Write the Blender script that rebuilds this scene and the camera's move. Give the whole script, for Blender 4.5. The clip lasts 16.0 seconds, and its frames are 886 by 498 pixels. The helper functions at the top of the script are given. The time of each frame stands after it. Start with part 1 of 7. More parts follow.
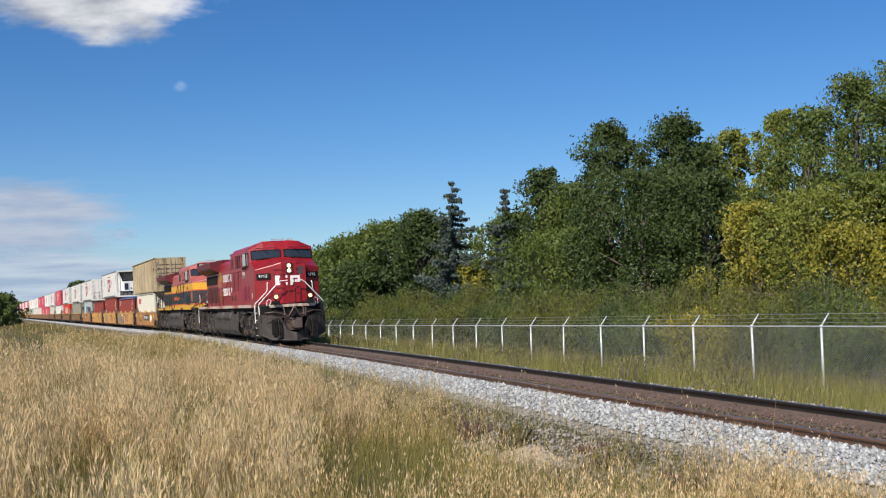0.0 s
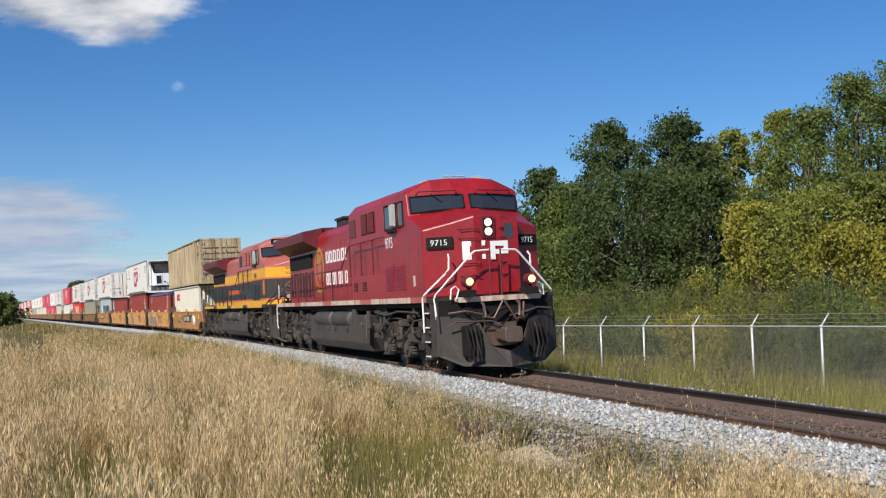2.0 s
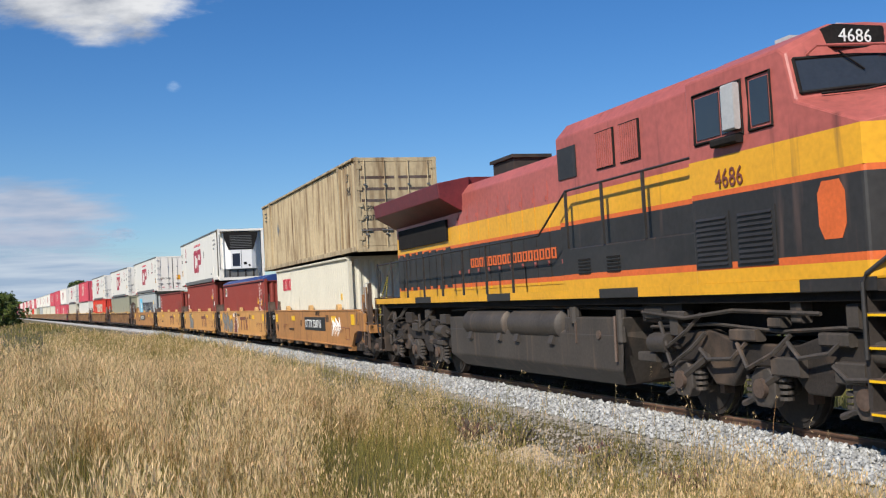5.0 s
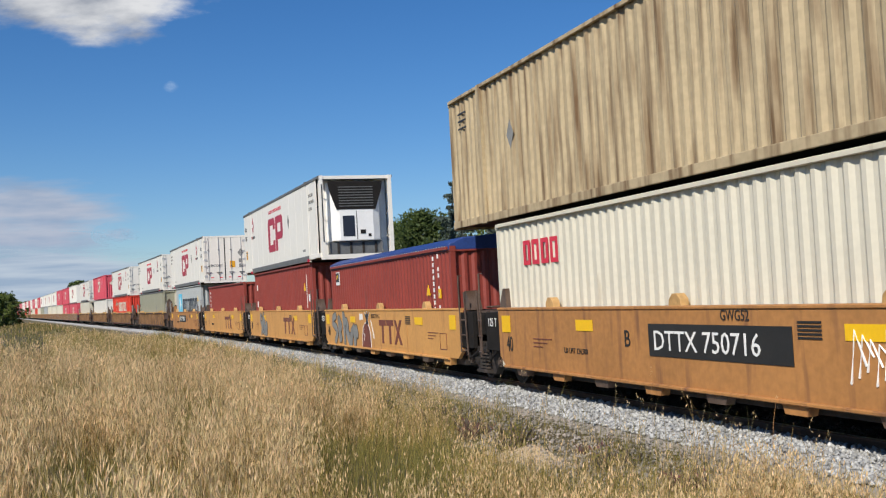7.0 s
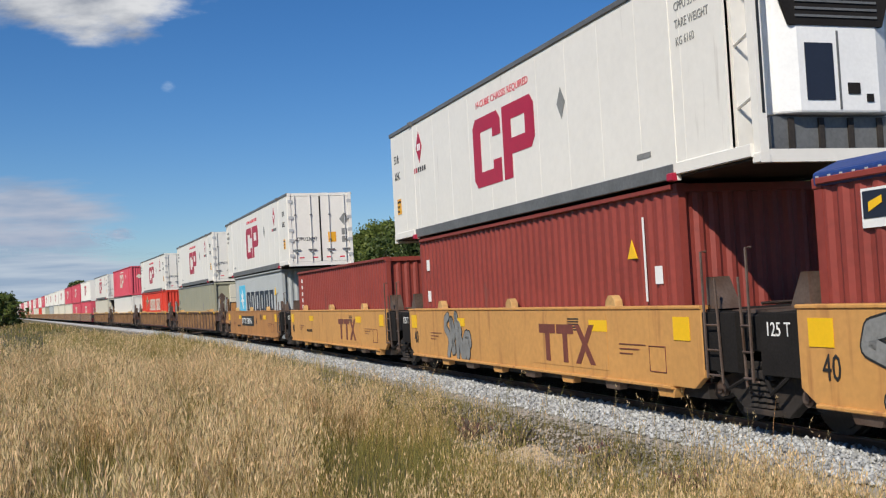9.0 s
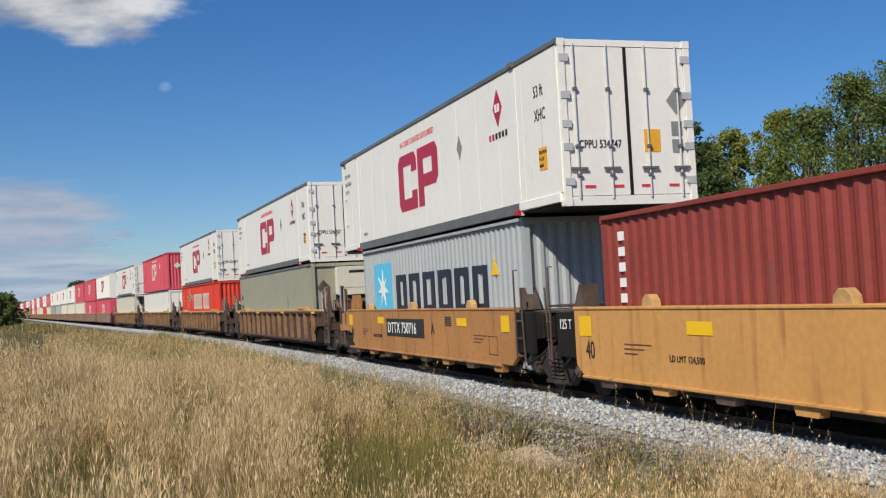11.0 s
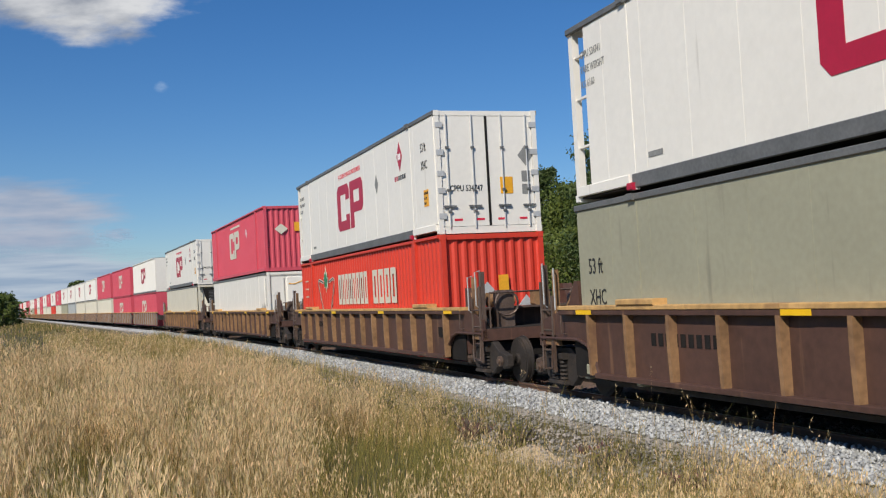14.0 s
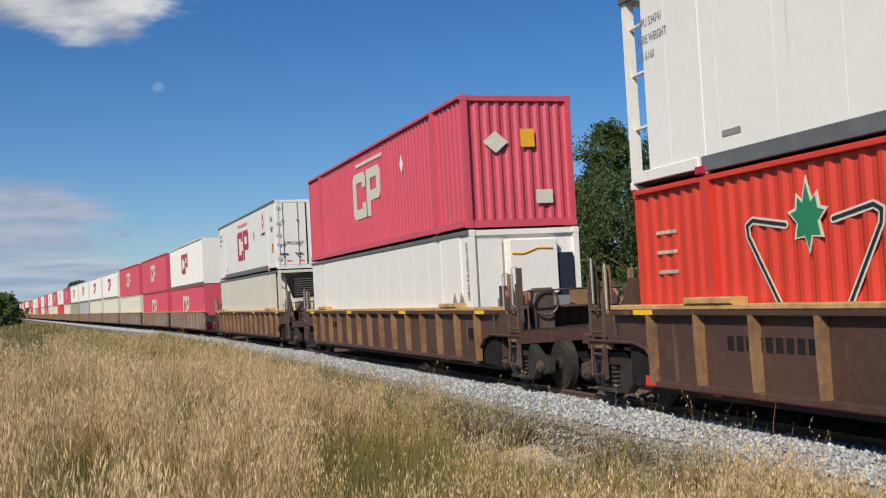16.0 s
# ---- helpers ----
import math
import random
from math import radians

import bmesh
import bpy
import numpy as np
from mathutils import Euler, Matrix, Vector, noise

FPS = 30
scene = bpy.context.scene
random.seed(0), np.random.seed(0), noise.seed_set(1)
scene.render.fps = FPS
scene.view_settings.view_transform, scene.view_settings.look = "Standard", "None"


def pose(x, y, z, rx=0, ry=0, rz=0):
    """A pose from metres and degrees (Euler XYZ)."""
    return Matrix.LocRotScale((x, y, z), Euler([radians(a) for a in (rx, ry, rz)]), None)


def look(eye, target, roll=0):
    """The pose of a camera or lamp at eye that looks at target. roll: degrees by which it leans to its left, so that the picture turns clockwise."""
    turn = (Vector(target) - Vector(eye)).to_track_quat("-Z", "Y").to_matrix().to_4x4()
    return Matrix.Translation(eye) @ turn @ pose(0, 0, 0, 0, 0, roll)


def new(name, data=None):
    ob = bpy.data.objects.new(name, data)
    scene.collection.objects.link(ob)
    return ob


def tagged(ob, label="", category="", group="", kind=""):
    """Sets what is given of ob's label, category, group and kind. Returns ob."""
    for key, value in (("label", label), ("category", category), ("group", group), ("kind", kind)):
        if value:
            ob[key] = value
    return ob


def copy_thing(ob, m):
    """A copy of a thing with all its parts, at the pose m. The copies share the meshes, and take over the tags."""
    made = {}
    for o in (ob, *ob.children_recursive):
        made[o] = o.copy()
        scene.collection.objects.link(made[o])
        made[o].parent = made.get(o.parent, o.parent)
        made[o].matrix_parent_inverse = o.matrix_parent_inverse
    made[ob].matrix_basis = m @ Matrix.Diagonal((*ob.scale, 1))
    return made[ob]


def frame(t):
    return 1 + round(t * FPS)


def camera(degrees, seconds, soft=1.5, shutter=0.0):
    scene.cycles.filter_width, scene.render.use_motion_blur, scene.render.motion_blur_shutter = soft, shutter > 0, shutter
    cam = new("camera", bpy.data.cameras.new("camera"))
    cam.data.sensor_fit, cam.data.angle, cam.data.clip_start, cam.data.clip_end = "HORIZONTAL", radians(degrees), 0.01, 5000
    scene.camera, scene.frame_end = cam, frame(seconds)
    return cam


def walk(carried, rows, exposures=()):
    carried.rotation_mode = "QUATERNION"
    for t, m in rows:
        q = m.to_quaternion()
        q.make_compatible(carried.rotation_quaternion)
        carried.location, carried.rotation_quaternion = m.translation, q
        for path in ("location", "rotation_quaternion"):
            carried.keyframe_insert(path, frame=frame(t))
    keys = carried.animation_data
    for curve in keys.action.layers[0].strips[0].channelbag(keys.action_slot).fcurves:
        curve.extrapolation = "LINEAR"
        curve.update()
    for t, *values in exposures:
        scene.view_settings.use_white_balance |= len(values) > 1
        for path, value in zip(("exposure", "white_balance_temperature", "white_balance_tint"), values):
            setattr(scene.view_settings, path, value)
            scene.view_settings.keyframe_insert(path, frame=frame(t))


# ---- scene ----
# The camera stands still, about 9 m from the track's centre line; x runs along the track, z = 0 is the top of the rails.
EYE = Vector((0.0, -9.108, 1.633))
YAW, PITCH, ROLL = radians(71.52), radians(2.909), -1.538
AIM = EYE + Vector((-math.sin(YAW) * math.cos(PITCH), math.cos(YAW) * math.cos(PITCH), math.sin(PITCH)))
cam = camera(45.3, 16.0, soft=1.2)
walk(cam, [(0.0, look(EYE, AIM, ROLL)), (16.0, look(EYE, AIM, ROLL))], exposures=[(0.0, 0.18), (4.2, 0.18), (6.5, 0.06), (9.0, -0.02), (12.5, -0.07), (16.0, -0.07)])

# ---- light ----
SUN = Vector((0.535, -0.578, 0.616)).normalized()
world = bpy.data.worlds.new("sky")
scene.world = world
world.use_nodes = True
wn = world.node_tree.nodes
sky = wn.new("ShaderNodeTexSky")
sky.sky_type, sky.sun_disc = "NISHITA", False
sky.sun_elevation, sky.sun_rotation = math.asin(SUN.z), math.atan2(SUN.x, SUN.y)
sky.air_density, sky.dust_density, sky.ozone_density = 1.0, 0.1, 4.0
hue = wn.new("ShaderNodeHueSaturation")
hue.inputs["Saturation"].default_value = 1.25
tint = wn.new("ShaderNodeMix")
tint.data_type, tint.blend_type = "RGBA", "MULTIPLY"
tint.inputs["Factor"].default_value, tint.inputs["B"].default_value = 1.0, (0.86, 0.97, 1.16, 1)
world.node_tree.links.new(sky.outputs[0], hue.inputs["Color"])
world.node_tree.links.new(hue.outputs[0], tint.inputs["A"])
world.node_tree.links.new(tint.outputs["Result"], wn["Background"].inputs[0])
wn["Background"].inputs[1].default_value = 0.079
sun = new("sun", bpy.data.lights.new("sun", "SUN"))
sun.data.energy, sun.data.angle, sun.data.color = 5.0, radians(0.53), (1.0, 0.94, 0.84)
sun.matrix_world = look(SUN * 50, (0, 0, 0))


# ---- materials ----
def mat(name, col, rough=0.6, metal=0.0, vary=0.25, scale=3.0, fine=40.0, bump=0.15, dirt=None, dirt_amount=0.0, streak=False, island=0.0, col2=None, spec=0.5):
    """A painted, stained or natural surface: two scales of colour variation, fine relief, optional dirt (in streaks)."""
    m = bpy.data.materials.new(name)
    m.use_nodes = True
    n, l = m.node_tree.nodes, m.node_tree.links
    b = n["Principled BSDF"]
    b.inputs["Roughness"].default_value, b.inputs["Metallic"].default_value = rough, metal
    b.inputs["Specular IOR Level"].default_value = spec
    tc = n.new("ShaderNodeTexCoord")
    big, small = n.new("ShaderNodeTexNoise"), n.new("ShaderNodeTexNoise")
    for t, s, d in ((big, scale, 4), (small, fine, 5)):
        t.inputs["Scale"].default_value, t.inputs["Detail"].default_value = s, d
        l.new(tc.outputs["Object"], t.inputs["Vector"])
    add = n.new("ShaderNodeMath")
    add.operation = "ADD"
    l.new(big.outputs[0], add.inputs[0]), l.new(small.outputs[0], add.inputs[1])
    ramp = n.new("ShaderNodeMapRange")
    ramp.inputs[1].default_value, ramp.inputs[2].default_value = 0.7, 1.3
    l.new(add.outputs[0], ramp.inputs[0])
    mix = n.new("ShaderNodeMix")
    mix.data_type = "RGBA"
    c2 = col2 or [c * (1 + vary) for c in col]
    mix.inputs["A"].default_value = (*[c * (1 - vary) for c in col], 1)
    mix.inputs["B"].default_value = (*c2, 1)
    l.new(ramp.outputs[0], mix.inputs["Factor"])
    out = mix.outputs["Result"]
    if island:
        geo = n.new("ShaderNodeNewGeometry")
        hsv = n.new("ShaderNodeHueSaturation")
        mr = n.new("ShaderNodeMapRange")
        mr.inputs[3].default_value, mr.inputs[4].default_value = 1 - island, 1 + island
        l.new(geo.outputs["Random Per Island"], mr.inputs[0])
        l.new(mr.outputs[0], hsv.inputs["Value"])
        mh = n.new("ShaderNodeMapRange")
        mh.inputs[3].default_value, mh.inputs[4].default_value = 0.5 + 0.05 * island, 0.5 - 0.05 * island
        l.new(geo.outputs["Random Per Island"], mh.inputs[0])
        l.new(mh.outputs[0], hsv.inputs["Hue"])
        l.new(out, hsv.inputs["Color"])
        out = hsv.outputs[0]
    if dirt:
        dn = n.new("ShaderNodeTexNoise")
        dn.inputs["Detail"].default_value, dn.inputs["Scale"].default_value = 6, 1.0
        mp = n.new("ShaderNodeMapping")
        mp.inputs["Scale"].default_value = (5.0, 5.0, 0.5) if streak else (1.4, 1.4, 1.4)
        l.new(tc.outputs["Object"], mp.inputs["Vector"]), l.new(mp.outputs[0], dn.inputs["Vector"])
        dr = n.new("ShaderNodeMapRange")
        dr.inputs[1].default_value, dr.inputs[2].default_value = 0.72 - 0.4 * dirt_amount, 0.86 - 0.25 * dirt_amount
        l.new(dn.outputs[0], dr.inputs[0])
        dm = n.new("ShaderNodeMix")
        dm.data_type = "RGBA"
        dm.inputs["B"].default_value = (*dirt, 1)
        l.new(dr.outputs[0], dm.inputs["Factor"]), l.new(out, dm.inputs["A"])
        out = dm.outputs["Result"]
    l.new(out, b.inputs["Base Color"])
    if bump:
        bp = n.new("ShaderNodeBump")
        bp.inputs["Strength"].default_value, bp.inputs["Distance"].default_value = bump, 0.02
        l.new(small.outputs[0], bp.inputs["Height"]), l.new(bp.outputs[0], b.inputs["Normal"])
    return m


def glow(name, col, strength):
    m = bpy.data.materials.new(name)
    m.use_nodes = True
    b = m.node_tree.nodes["Principled BSDF"]
    b.inputs["Base Color"].default_value = (*col, 1)
    b.inputs["Emission Color"].default_value = (*col, 1)
    b.inputs["Emission Strength"].default_value = strength
    return m


RUST = (0.09, 0.045, 0.025)
GRIME = (0.05, 0.042, 0.036)
M = {
    "red": mat("loco_red_paint", (0.285, 0.011, 0.017), 0.38, 0, 0.22, 0.8, 9, 0.03, (0.16, 0.03, 0.026), 0.34, True),
    "maroon_dark": mat("loco_dark_maroon", (0.13, 0.018, 0.022), 0.5, 0, 0.25, 1.2, 12, 0.05, GRIME, 0.3, True),
    "kcs_red": mat("faded_red_paint", (0.40, 0.105, 0.085), 0.45, 0, 0.2, 0.9, 10, 0.03, (0.16, 0.05, 0.04), 0.25, True),
    "kcs_yellow": mat("bright_yellow_paint", (0.72, 0.36, 0.02), 0.42, 0, 0.12, 1.0, 12, 0.03, (0.3, 0.15, 0.03), 0.15, True),
    "kcs_black": mat("sooty_black_paint", (0.028, 0.026, 0.025), 0.5, 0, 0.3, 1.0, 12, 0.05, (0.09, 0.06, 0.05), 0.25, True),
    "orange": mat("orange_stripe_paint", (0.65, 0.13, 0.03), 0.5, 0, 0.15, 2.0, 20, 0.03),
    "under": mat("dusty_black_underframe", (0.026, 0.020, 0.016), 0.75, 0, 0.4, 2.0, 25, 0.2, (0.10, 0.066, 0.044), 0.4),
    "tank": mat("dusty_grey_tank", (0.054, 0.045, 0.038), 0.62, 0, 0.3, 1.2, 20, 0.08, (0.12, 0.085, 0.062), 0.42, True),
    "plow": mat("dusty_brown_black_steel", (0.040, 0.032, 0.027), 0.7, 0, 0.3, 1.6, 25, 0.1, (0.12, 0.09, 0.065), 0.35, True),
    "rope_yellow": mat("yellow_rope_strand", (0.62, 0.52, 0.10), 0.8, 0, 0.2, 4, 60, 0.1),
    "well_rusty": mat("rust_stained_buff_well_car", (0.40, 0.185, 0.058), 0.6, 0, 0.2, 0.6, 9, 0.05, (0.17, 0.075, 0.04), 0.45, True),
    "black": mat("black_steel", (0.017, 0.015, 0.014), 0.8, 0, 0.3, 3.0, 30, 0.1, spec=0.15),
    "sill": mat("dirty_white_sill", (0.55, 0.42, 0.33), 0.6, 0, 0.25, 1.5, 12, 0.05, (0.2, 0.1, 0.07), 0.5, True),
    "white_paint": mat("white_paint", (0.8, 0.79, 0.76), 0.45, 0, 0.05, 2, 20, 0.02),
    "rail_white": mat("white_handrail_paint", (0.8, 0.79, 0.76), 0.4, 0, 0.06, 4, 20, 0.02),
    "gold": mat("dull_gold_emblem", (0.42, 0.2, 0.02), 0.5, 0, 0.2, 3, 20, 0.02),
    "glass": mat("dark_window_glass", (0.03, 0.035, 0.04), 0.05, 0, 0.1, 3, 20, 0.0, spec=0.9),
    "silver": mat("silver_grey_panel", (0.5, 0.5, 0.49), 0.4, 0.2, 0.1, 3, 20, 0.02),
    "lamp": glow("headlight_glow", (1.0, 0.80, 0.52), 1.3),
    "lamp_dim": glow("ditch_light_glow", (1.0, 0.72, 0.34), 0.95),
    "reefer": mat("reefer_white_panel", (0.77, 0.735, 0.665), 0.42, 0, 0.04, 0.6, 8, 0.02, (0.5, 0.46, 0.40), 0.10, True),
    "reefer_rail": mat("grey_aluminium_rail", (0.16, 0.16, 0.155), 0.5, 0.3, 0.2, 2, 20, 0.05),
    "cp_red": mat("deep_red_mark", (0.40, 0.012, 0.04), 0.45, 0, 0.08, 2, 20, 0.01),
    "cream": mat("cream_container_paint", (0.62, 0.58, 0.47), 0.5, 0, 0.06, 0.8, 10, 0.03, (0.32, 0.26, 0.18), 0.12, True),
    "tan": mat("weathered_tan_paint", (0.45, 0.355, 0.215), 0.62, 0, 0.14, 0.7, 9, 0.05, (0.14, 0.078, 0.032), 0.62, True),
    "maroon": mat("oxide_maroon_paint", (0.235, 0.04, 0.028), 0.55, 0, 0.16, 0.8, 10, 0.03, (0.12, 0.05, 0.04), 0.2, True),
    "grey_box": mat("light_grey_container", (0.36, 0.38, 0.38), 0.5, 0, 0.06, 0.8, 10, 0.03, (0.25, 0.24, 0.22), 0.15, True),
    "sky_blue": mat("pale_blue_emblem", (0.10, 0.50, 0.72), 0.5, 0, 0.05, 2, 20, 0.01),
    "navy": mat("dark_navy_mark", (0.015, 0.02, 0.035), 0.5, 0, 0.1, 2, 20, 0.01),
    "olive": mat("grey_olive_container", (0.31, 0.30, 0.215), 0.55, 0, 0.08, 0.7, 10, 0.03, (0.2, 0.19, 0.14), 0.25, True),
    "tire_red": mat("orange_red_container", (0.58, 0.045, 0.022), 0.5, 0, 0.08, 0.8, 10, 0.03, (0.33, 0.06, 0.04), 0.15, True),
    "pink": mat("faded_pink_red_container", (0.56, 0.075, 0.105), 0.5, 0, 0.08, 0.8, 10, 0.03, (0.38, 0.08, 0.09), 0.15, True),
    "tarp": mat("blue_tarpaulin", (0.02, 0.05, 0.20), 0.5, 0, 0.2, 2, 15, 0.15),
    "well": mat("weathered_buff_well_car", (0.56, 0.285, 0.085), 0.55, 0, 0.12, 0.6, 9, 0.04, (0.33, 0.135, 0.045), 0.42, True),
    "well_brown": mat("brown_well_car", (0.076, 0.037, 0.026), 0.6, 0, 0.25, 0.8, 9, 0.05, (0.20, 0.105, 0.058), 0.24, True),
    "well_edge": mat("scuffed_ochre_edge", (0.50, 0.30, 0.115), 0.6, 0, 0.25, 1.5, 9, 0.05, (0.18, 0.09, 0.045), 0.4),
    "rib": mat("worn_tan_rib", (0.25, 0.14, 0.066), 0.6, 0, 0.3, 2.0, 12, 0.05, (0.12, 0.06, 0.04), 0.45),
    "far_well": mat("sprayed_grey_brown_well", (0.24, 0.19, 0.165), 0.6, 0, 0.35, 0.5, 6, 0.05, (0.12, 0.06, 0.045), 0.5),
    "mark_yellow": mat("yellow_reflector", (0.85, 0.50, 0.01), 0.4, 0, 0.05, 3, 20, 0.0),
    "mark_grey": mat("graffiti_grey", (0.22, 0.22, 0.21), 0.6, 0, 0.2, 3, 20, 0.0),
    "mark_black": mat("black_lettering", (0.02, 0.02, 0.02), 0.5, 0, 0.2, 3, 20, 0.0),
    "mark_brown": mat("brown_lettering", (0.17, 0.048, 0.034), 0.5, 0, 0.2, 3, 20, 0.0),
    "mark_green": mat("green_leaf_mark", (0.02, 0.20, 0.09), 0.5, 0, 0.1, 3, 20, 0.0),
    "mark_red": mat("pink_red_lettering", (0.62, 0.03, 0.06), 0.5, 0, 0.1, 3, 20, 0.0),
    "mark_gold": mat("amber_sign", (0.75, 0.36, 0.02), 0.5, 0, 0.1, 3, 20, 0.0),
    "steel": mat("worn_steel", (0.17, 0.12, 0.095), 0.45, 0.5, 0.25, 3, 30, 0.1, RUST, 0.5),
    "rail_web": mat("rusty_rail_web", (0.115, 0.06, 0.036), 0.7, 0.1, 0.25, 0.7, 25, 0.2, (0.24, 0.14, 0.09), 0.3),
    "rail_greased": mat("greasy_black_rail", (0.022, 0.017, 0.014), 0.5, 0.1, 0.3, 0.8, 25, 0.2, (0.07, 0.045, 0.03), 0.3),
    "rail_head": mat("polished_rail_head", (0.32, 0.3, 0.29), 0.3, 0.8, 0.15, 2, 30, 0.05),
    "tie": mat("creosoted_tie", (0.085, 0.055, 0.038), 0.85, 0, 0.3, 3, 30, 0.4),
    "galv": mat("galvanised_post", (0.62, 0.63, 0.63), 0.45, 0.35, 0.08, 3, 30, 0.05),
    "wire": mat("galvanised_wire", (0.30, 0.31, 0.31), 0.5, 0.4, 0.1, 3, 30, 0.0),
}


# ---- shapes ----
class Shape:
    """Gathers boxes, bars, tubes and sweeps as plain vertex and face lists."""

    def __init__(self):
        self.v, self.f = [], []

    def add(self, verts, faces):
        o = len(self.v)
        self.v += [tuple(p) for p in verts]
        self.f += [tuple(o + i for i in f) for f in faces]
        return self

    def box(self, x0, x1, y0, y1, z0, z1, c=0.0):
        """A box; c cuts its four long edges along x."""
        if c:
            pts = [(y0 + c, z0), (y1 - c, z0), (y1, z0 + c), (y1, z1 - c), (y1 - c, z1), (y0 + c, z1), (y0, z1 - c), (y0, z0 + c)]
            return self.prism_x(pts, x0, x1)
        p = [(x, y, z) for x in (x0, x1) for y in (y0, y1) for z in (z0, z1)]
        return self.add(p, [(0, 1, 3, 2), (4, 6, 7, 5), (0, 4, 5, 1), (2, 3, 7, 6), (0, 2, 6, 4), (1, 5, 7, 3)])

    def prism_x(self, pts, x0, x1):
        n = len(pts)
        self.add([(x0, a, b) for a, b in pts] + [(x1, a, b) for a, b in pts],
                 [tuple(range(n))[::-1], tuple(range(n, 2 * n))] + [(i, (i + 1) % n, n + (i + 1) % n, n + i) for i in range(n)])
        return self

    def prism_y(self, pts, y0, y1):
        n = len(pts)
        self.add([(a, y0, b) for a, b in pts] + [(a, y1, b) for a, b in pts],
                 [tuple(range(n)), tuple(range(n, 2 * n))[::-1]] + [((i + 1) % n, i, n + i, n + (i + 1) % n) for i in range(n)])
        return self

    def prism_z(self, pts, z0, z1):
        n = len(pts)
        self.add([(a, b, z0) for a, b in pts] + [(a, b, z1) for a, b in pts],
                 [tuple(range(n))[::-1], tuple(range(n, 2 * n))] + [(i, (i + 1) % n, n + (i + 1) % n, n + i) for i in range(n)])
        return self

    def tube(self, path, r, seg=6, caps=True):
        """A round bar along a path of points."""
        path = [Vector(p) for p in path]
        rings, o = [], []
        for i, p in enumerate(path):
            d = (path[min(i + 1, len(path) - 1)] - path[max(i - 1, 0)]).normalized()
            a = d.orthogonal().normalized() if abs(d.z) > 0.9 else d.cross(Vector((0, 0, 1))).normalized()
            b = d.cross(a)
            o += [p + r * (math.cos(k * math.tau / seg) * a + math.sin(k * math.tau / seg) * b) for k in range(seg)]
        fs = [(i * seg + k, i * seg + (k + 1) % seg, (i + 1) * seg + (k + 1) % seg, (i + 1) * seg + k) for i in range(len(path) - 1) for k in range(seg)]
        if caps:
            fs += [tuple(range(seg))[::-1], tuple(range(len(o) - seg, len(o)))]
        return self.add(o, fs)

    def disc(self, c, axis, r, depth, seg=20, inner=0.0):
        """A short cylinder round an axis."""
        c, axis = Vector(c), Vector(axis).normalized()
        return self.tube([c - axis * depth / 2, c + axis * depth / 2], r, seg)

    def mesh(self, name):
        me = bpy.data.meshes.new(name)
        me.from_pydata(self.v, [], self.f)
        return me


def recalc(me):
    bm = bmesh.new()
    bm.from_mesh(me)
    bmesh.ops.recalc_face_normals(bm, faces=bm.faces)
    bm.to_mesh(me)
    bm.free()


def part(name, shape, material, parent, label="", smooth=False, bevel=0.0, kind=""):
    """Links a shape as one mesh object under a thing or a part."""
    me = shape.mesh(name)
    recalc(me)
    me.materials.append(M[material] if isinstance(material, str) else material)
    if smooth:
        me.shade_smooth()
        me.set_sharp_from_angle(angle=radians(40))
    ob = new(name, me)
    ob.parent = parent
    if bevel:
        bv = ob.modifiers.new("bevel", "BEVEL")
        bv.width, bv.segments, bv.limit_method = bevel, 2, "ANGLE"
    if label or kind:
        tagged(ob, label=label, kind=kind)
    return ob


def thing(name, label, category, group="", m=None, kind=""):
    ob = tagged(new(name), label, category, group, kind)
    if m:
        ob.matrix_basis = m
    return ob


def sheet(name, verts, quads, material, smooth=True):
    """A big mesh from numpy arrays of corners and of four- or three-cornered faces."""
    me = bpy.data.meshes.new(name)
    quads = np.asarray(quads, np.int32)
    k = quads.shape[1]
    me.vertices.add(len(verts)), me.loops.add(quads.size), me.polygons.add(len(quads))
    me.vertices.foreach_set("co", np.asarray(verts, np.float32).ravel())
    me.loops.foreach_set("vertex_index", quads.ravel())
    me.polygons.foreach_set("loop_start", np.arange(0, quads.size, k, dtype=np.int32))
    me.update(calc_edges=True)
    me.materials.append(M[material] if isinstance(material, str) else material)
    if smooth:
        me.shade_smooth()
    return me


# ---- the line of the track: straight, a left-hand curve of 1100 m radius, straight ----
BEND, BEND_START, BEND_LENGTH, CANT = 0.000909, -19.87, 92.0, 1.635


def track(s):
    d = min(max(s - BEND_START, -BEND_LENGTH), 0.0)
    rest = min(s - BEND_START + BEND_LENGTH, 0.0)
    th = BEND * d
    return max(s, BEND_START) + math.sin(th) / BEND + rest * math.cos(th), -(1 - math.cos(th)) / BEND - rest * math.sin(th), -th


def beside(s, lat):
    x, y, h = track(s)
    return x - math.sin(h) * lat, y + math.cos(h) * lat


def on_track(s):
    x, y, h = track(s)
    return pose(x, y, 0, CANT, 0, math.degrees(h))


def travelled(t):
    return 12.297 * t + 0.01396 * t * t


PROFILE_LAT = [-1500, -200, -60, -14, -9, -6, -4.2, -3.2, -1.75, -1.35, -0.6, 0.6, 1.35, 1.75, 3.3, 5, 10, 60, 1500]
PROFILE_Z = [-2.0, -0.9, -0.55, -0.45, -0.35, -0.5, -0.66, -0.74, -0.27, -0.15, -0.15, -0.15, -0.15, -0.27, -0.8, -0.98, -1.1, -1.25, -2.0]


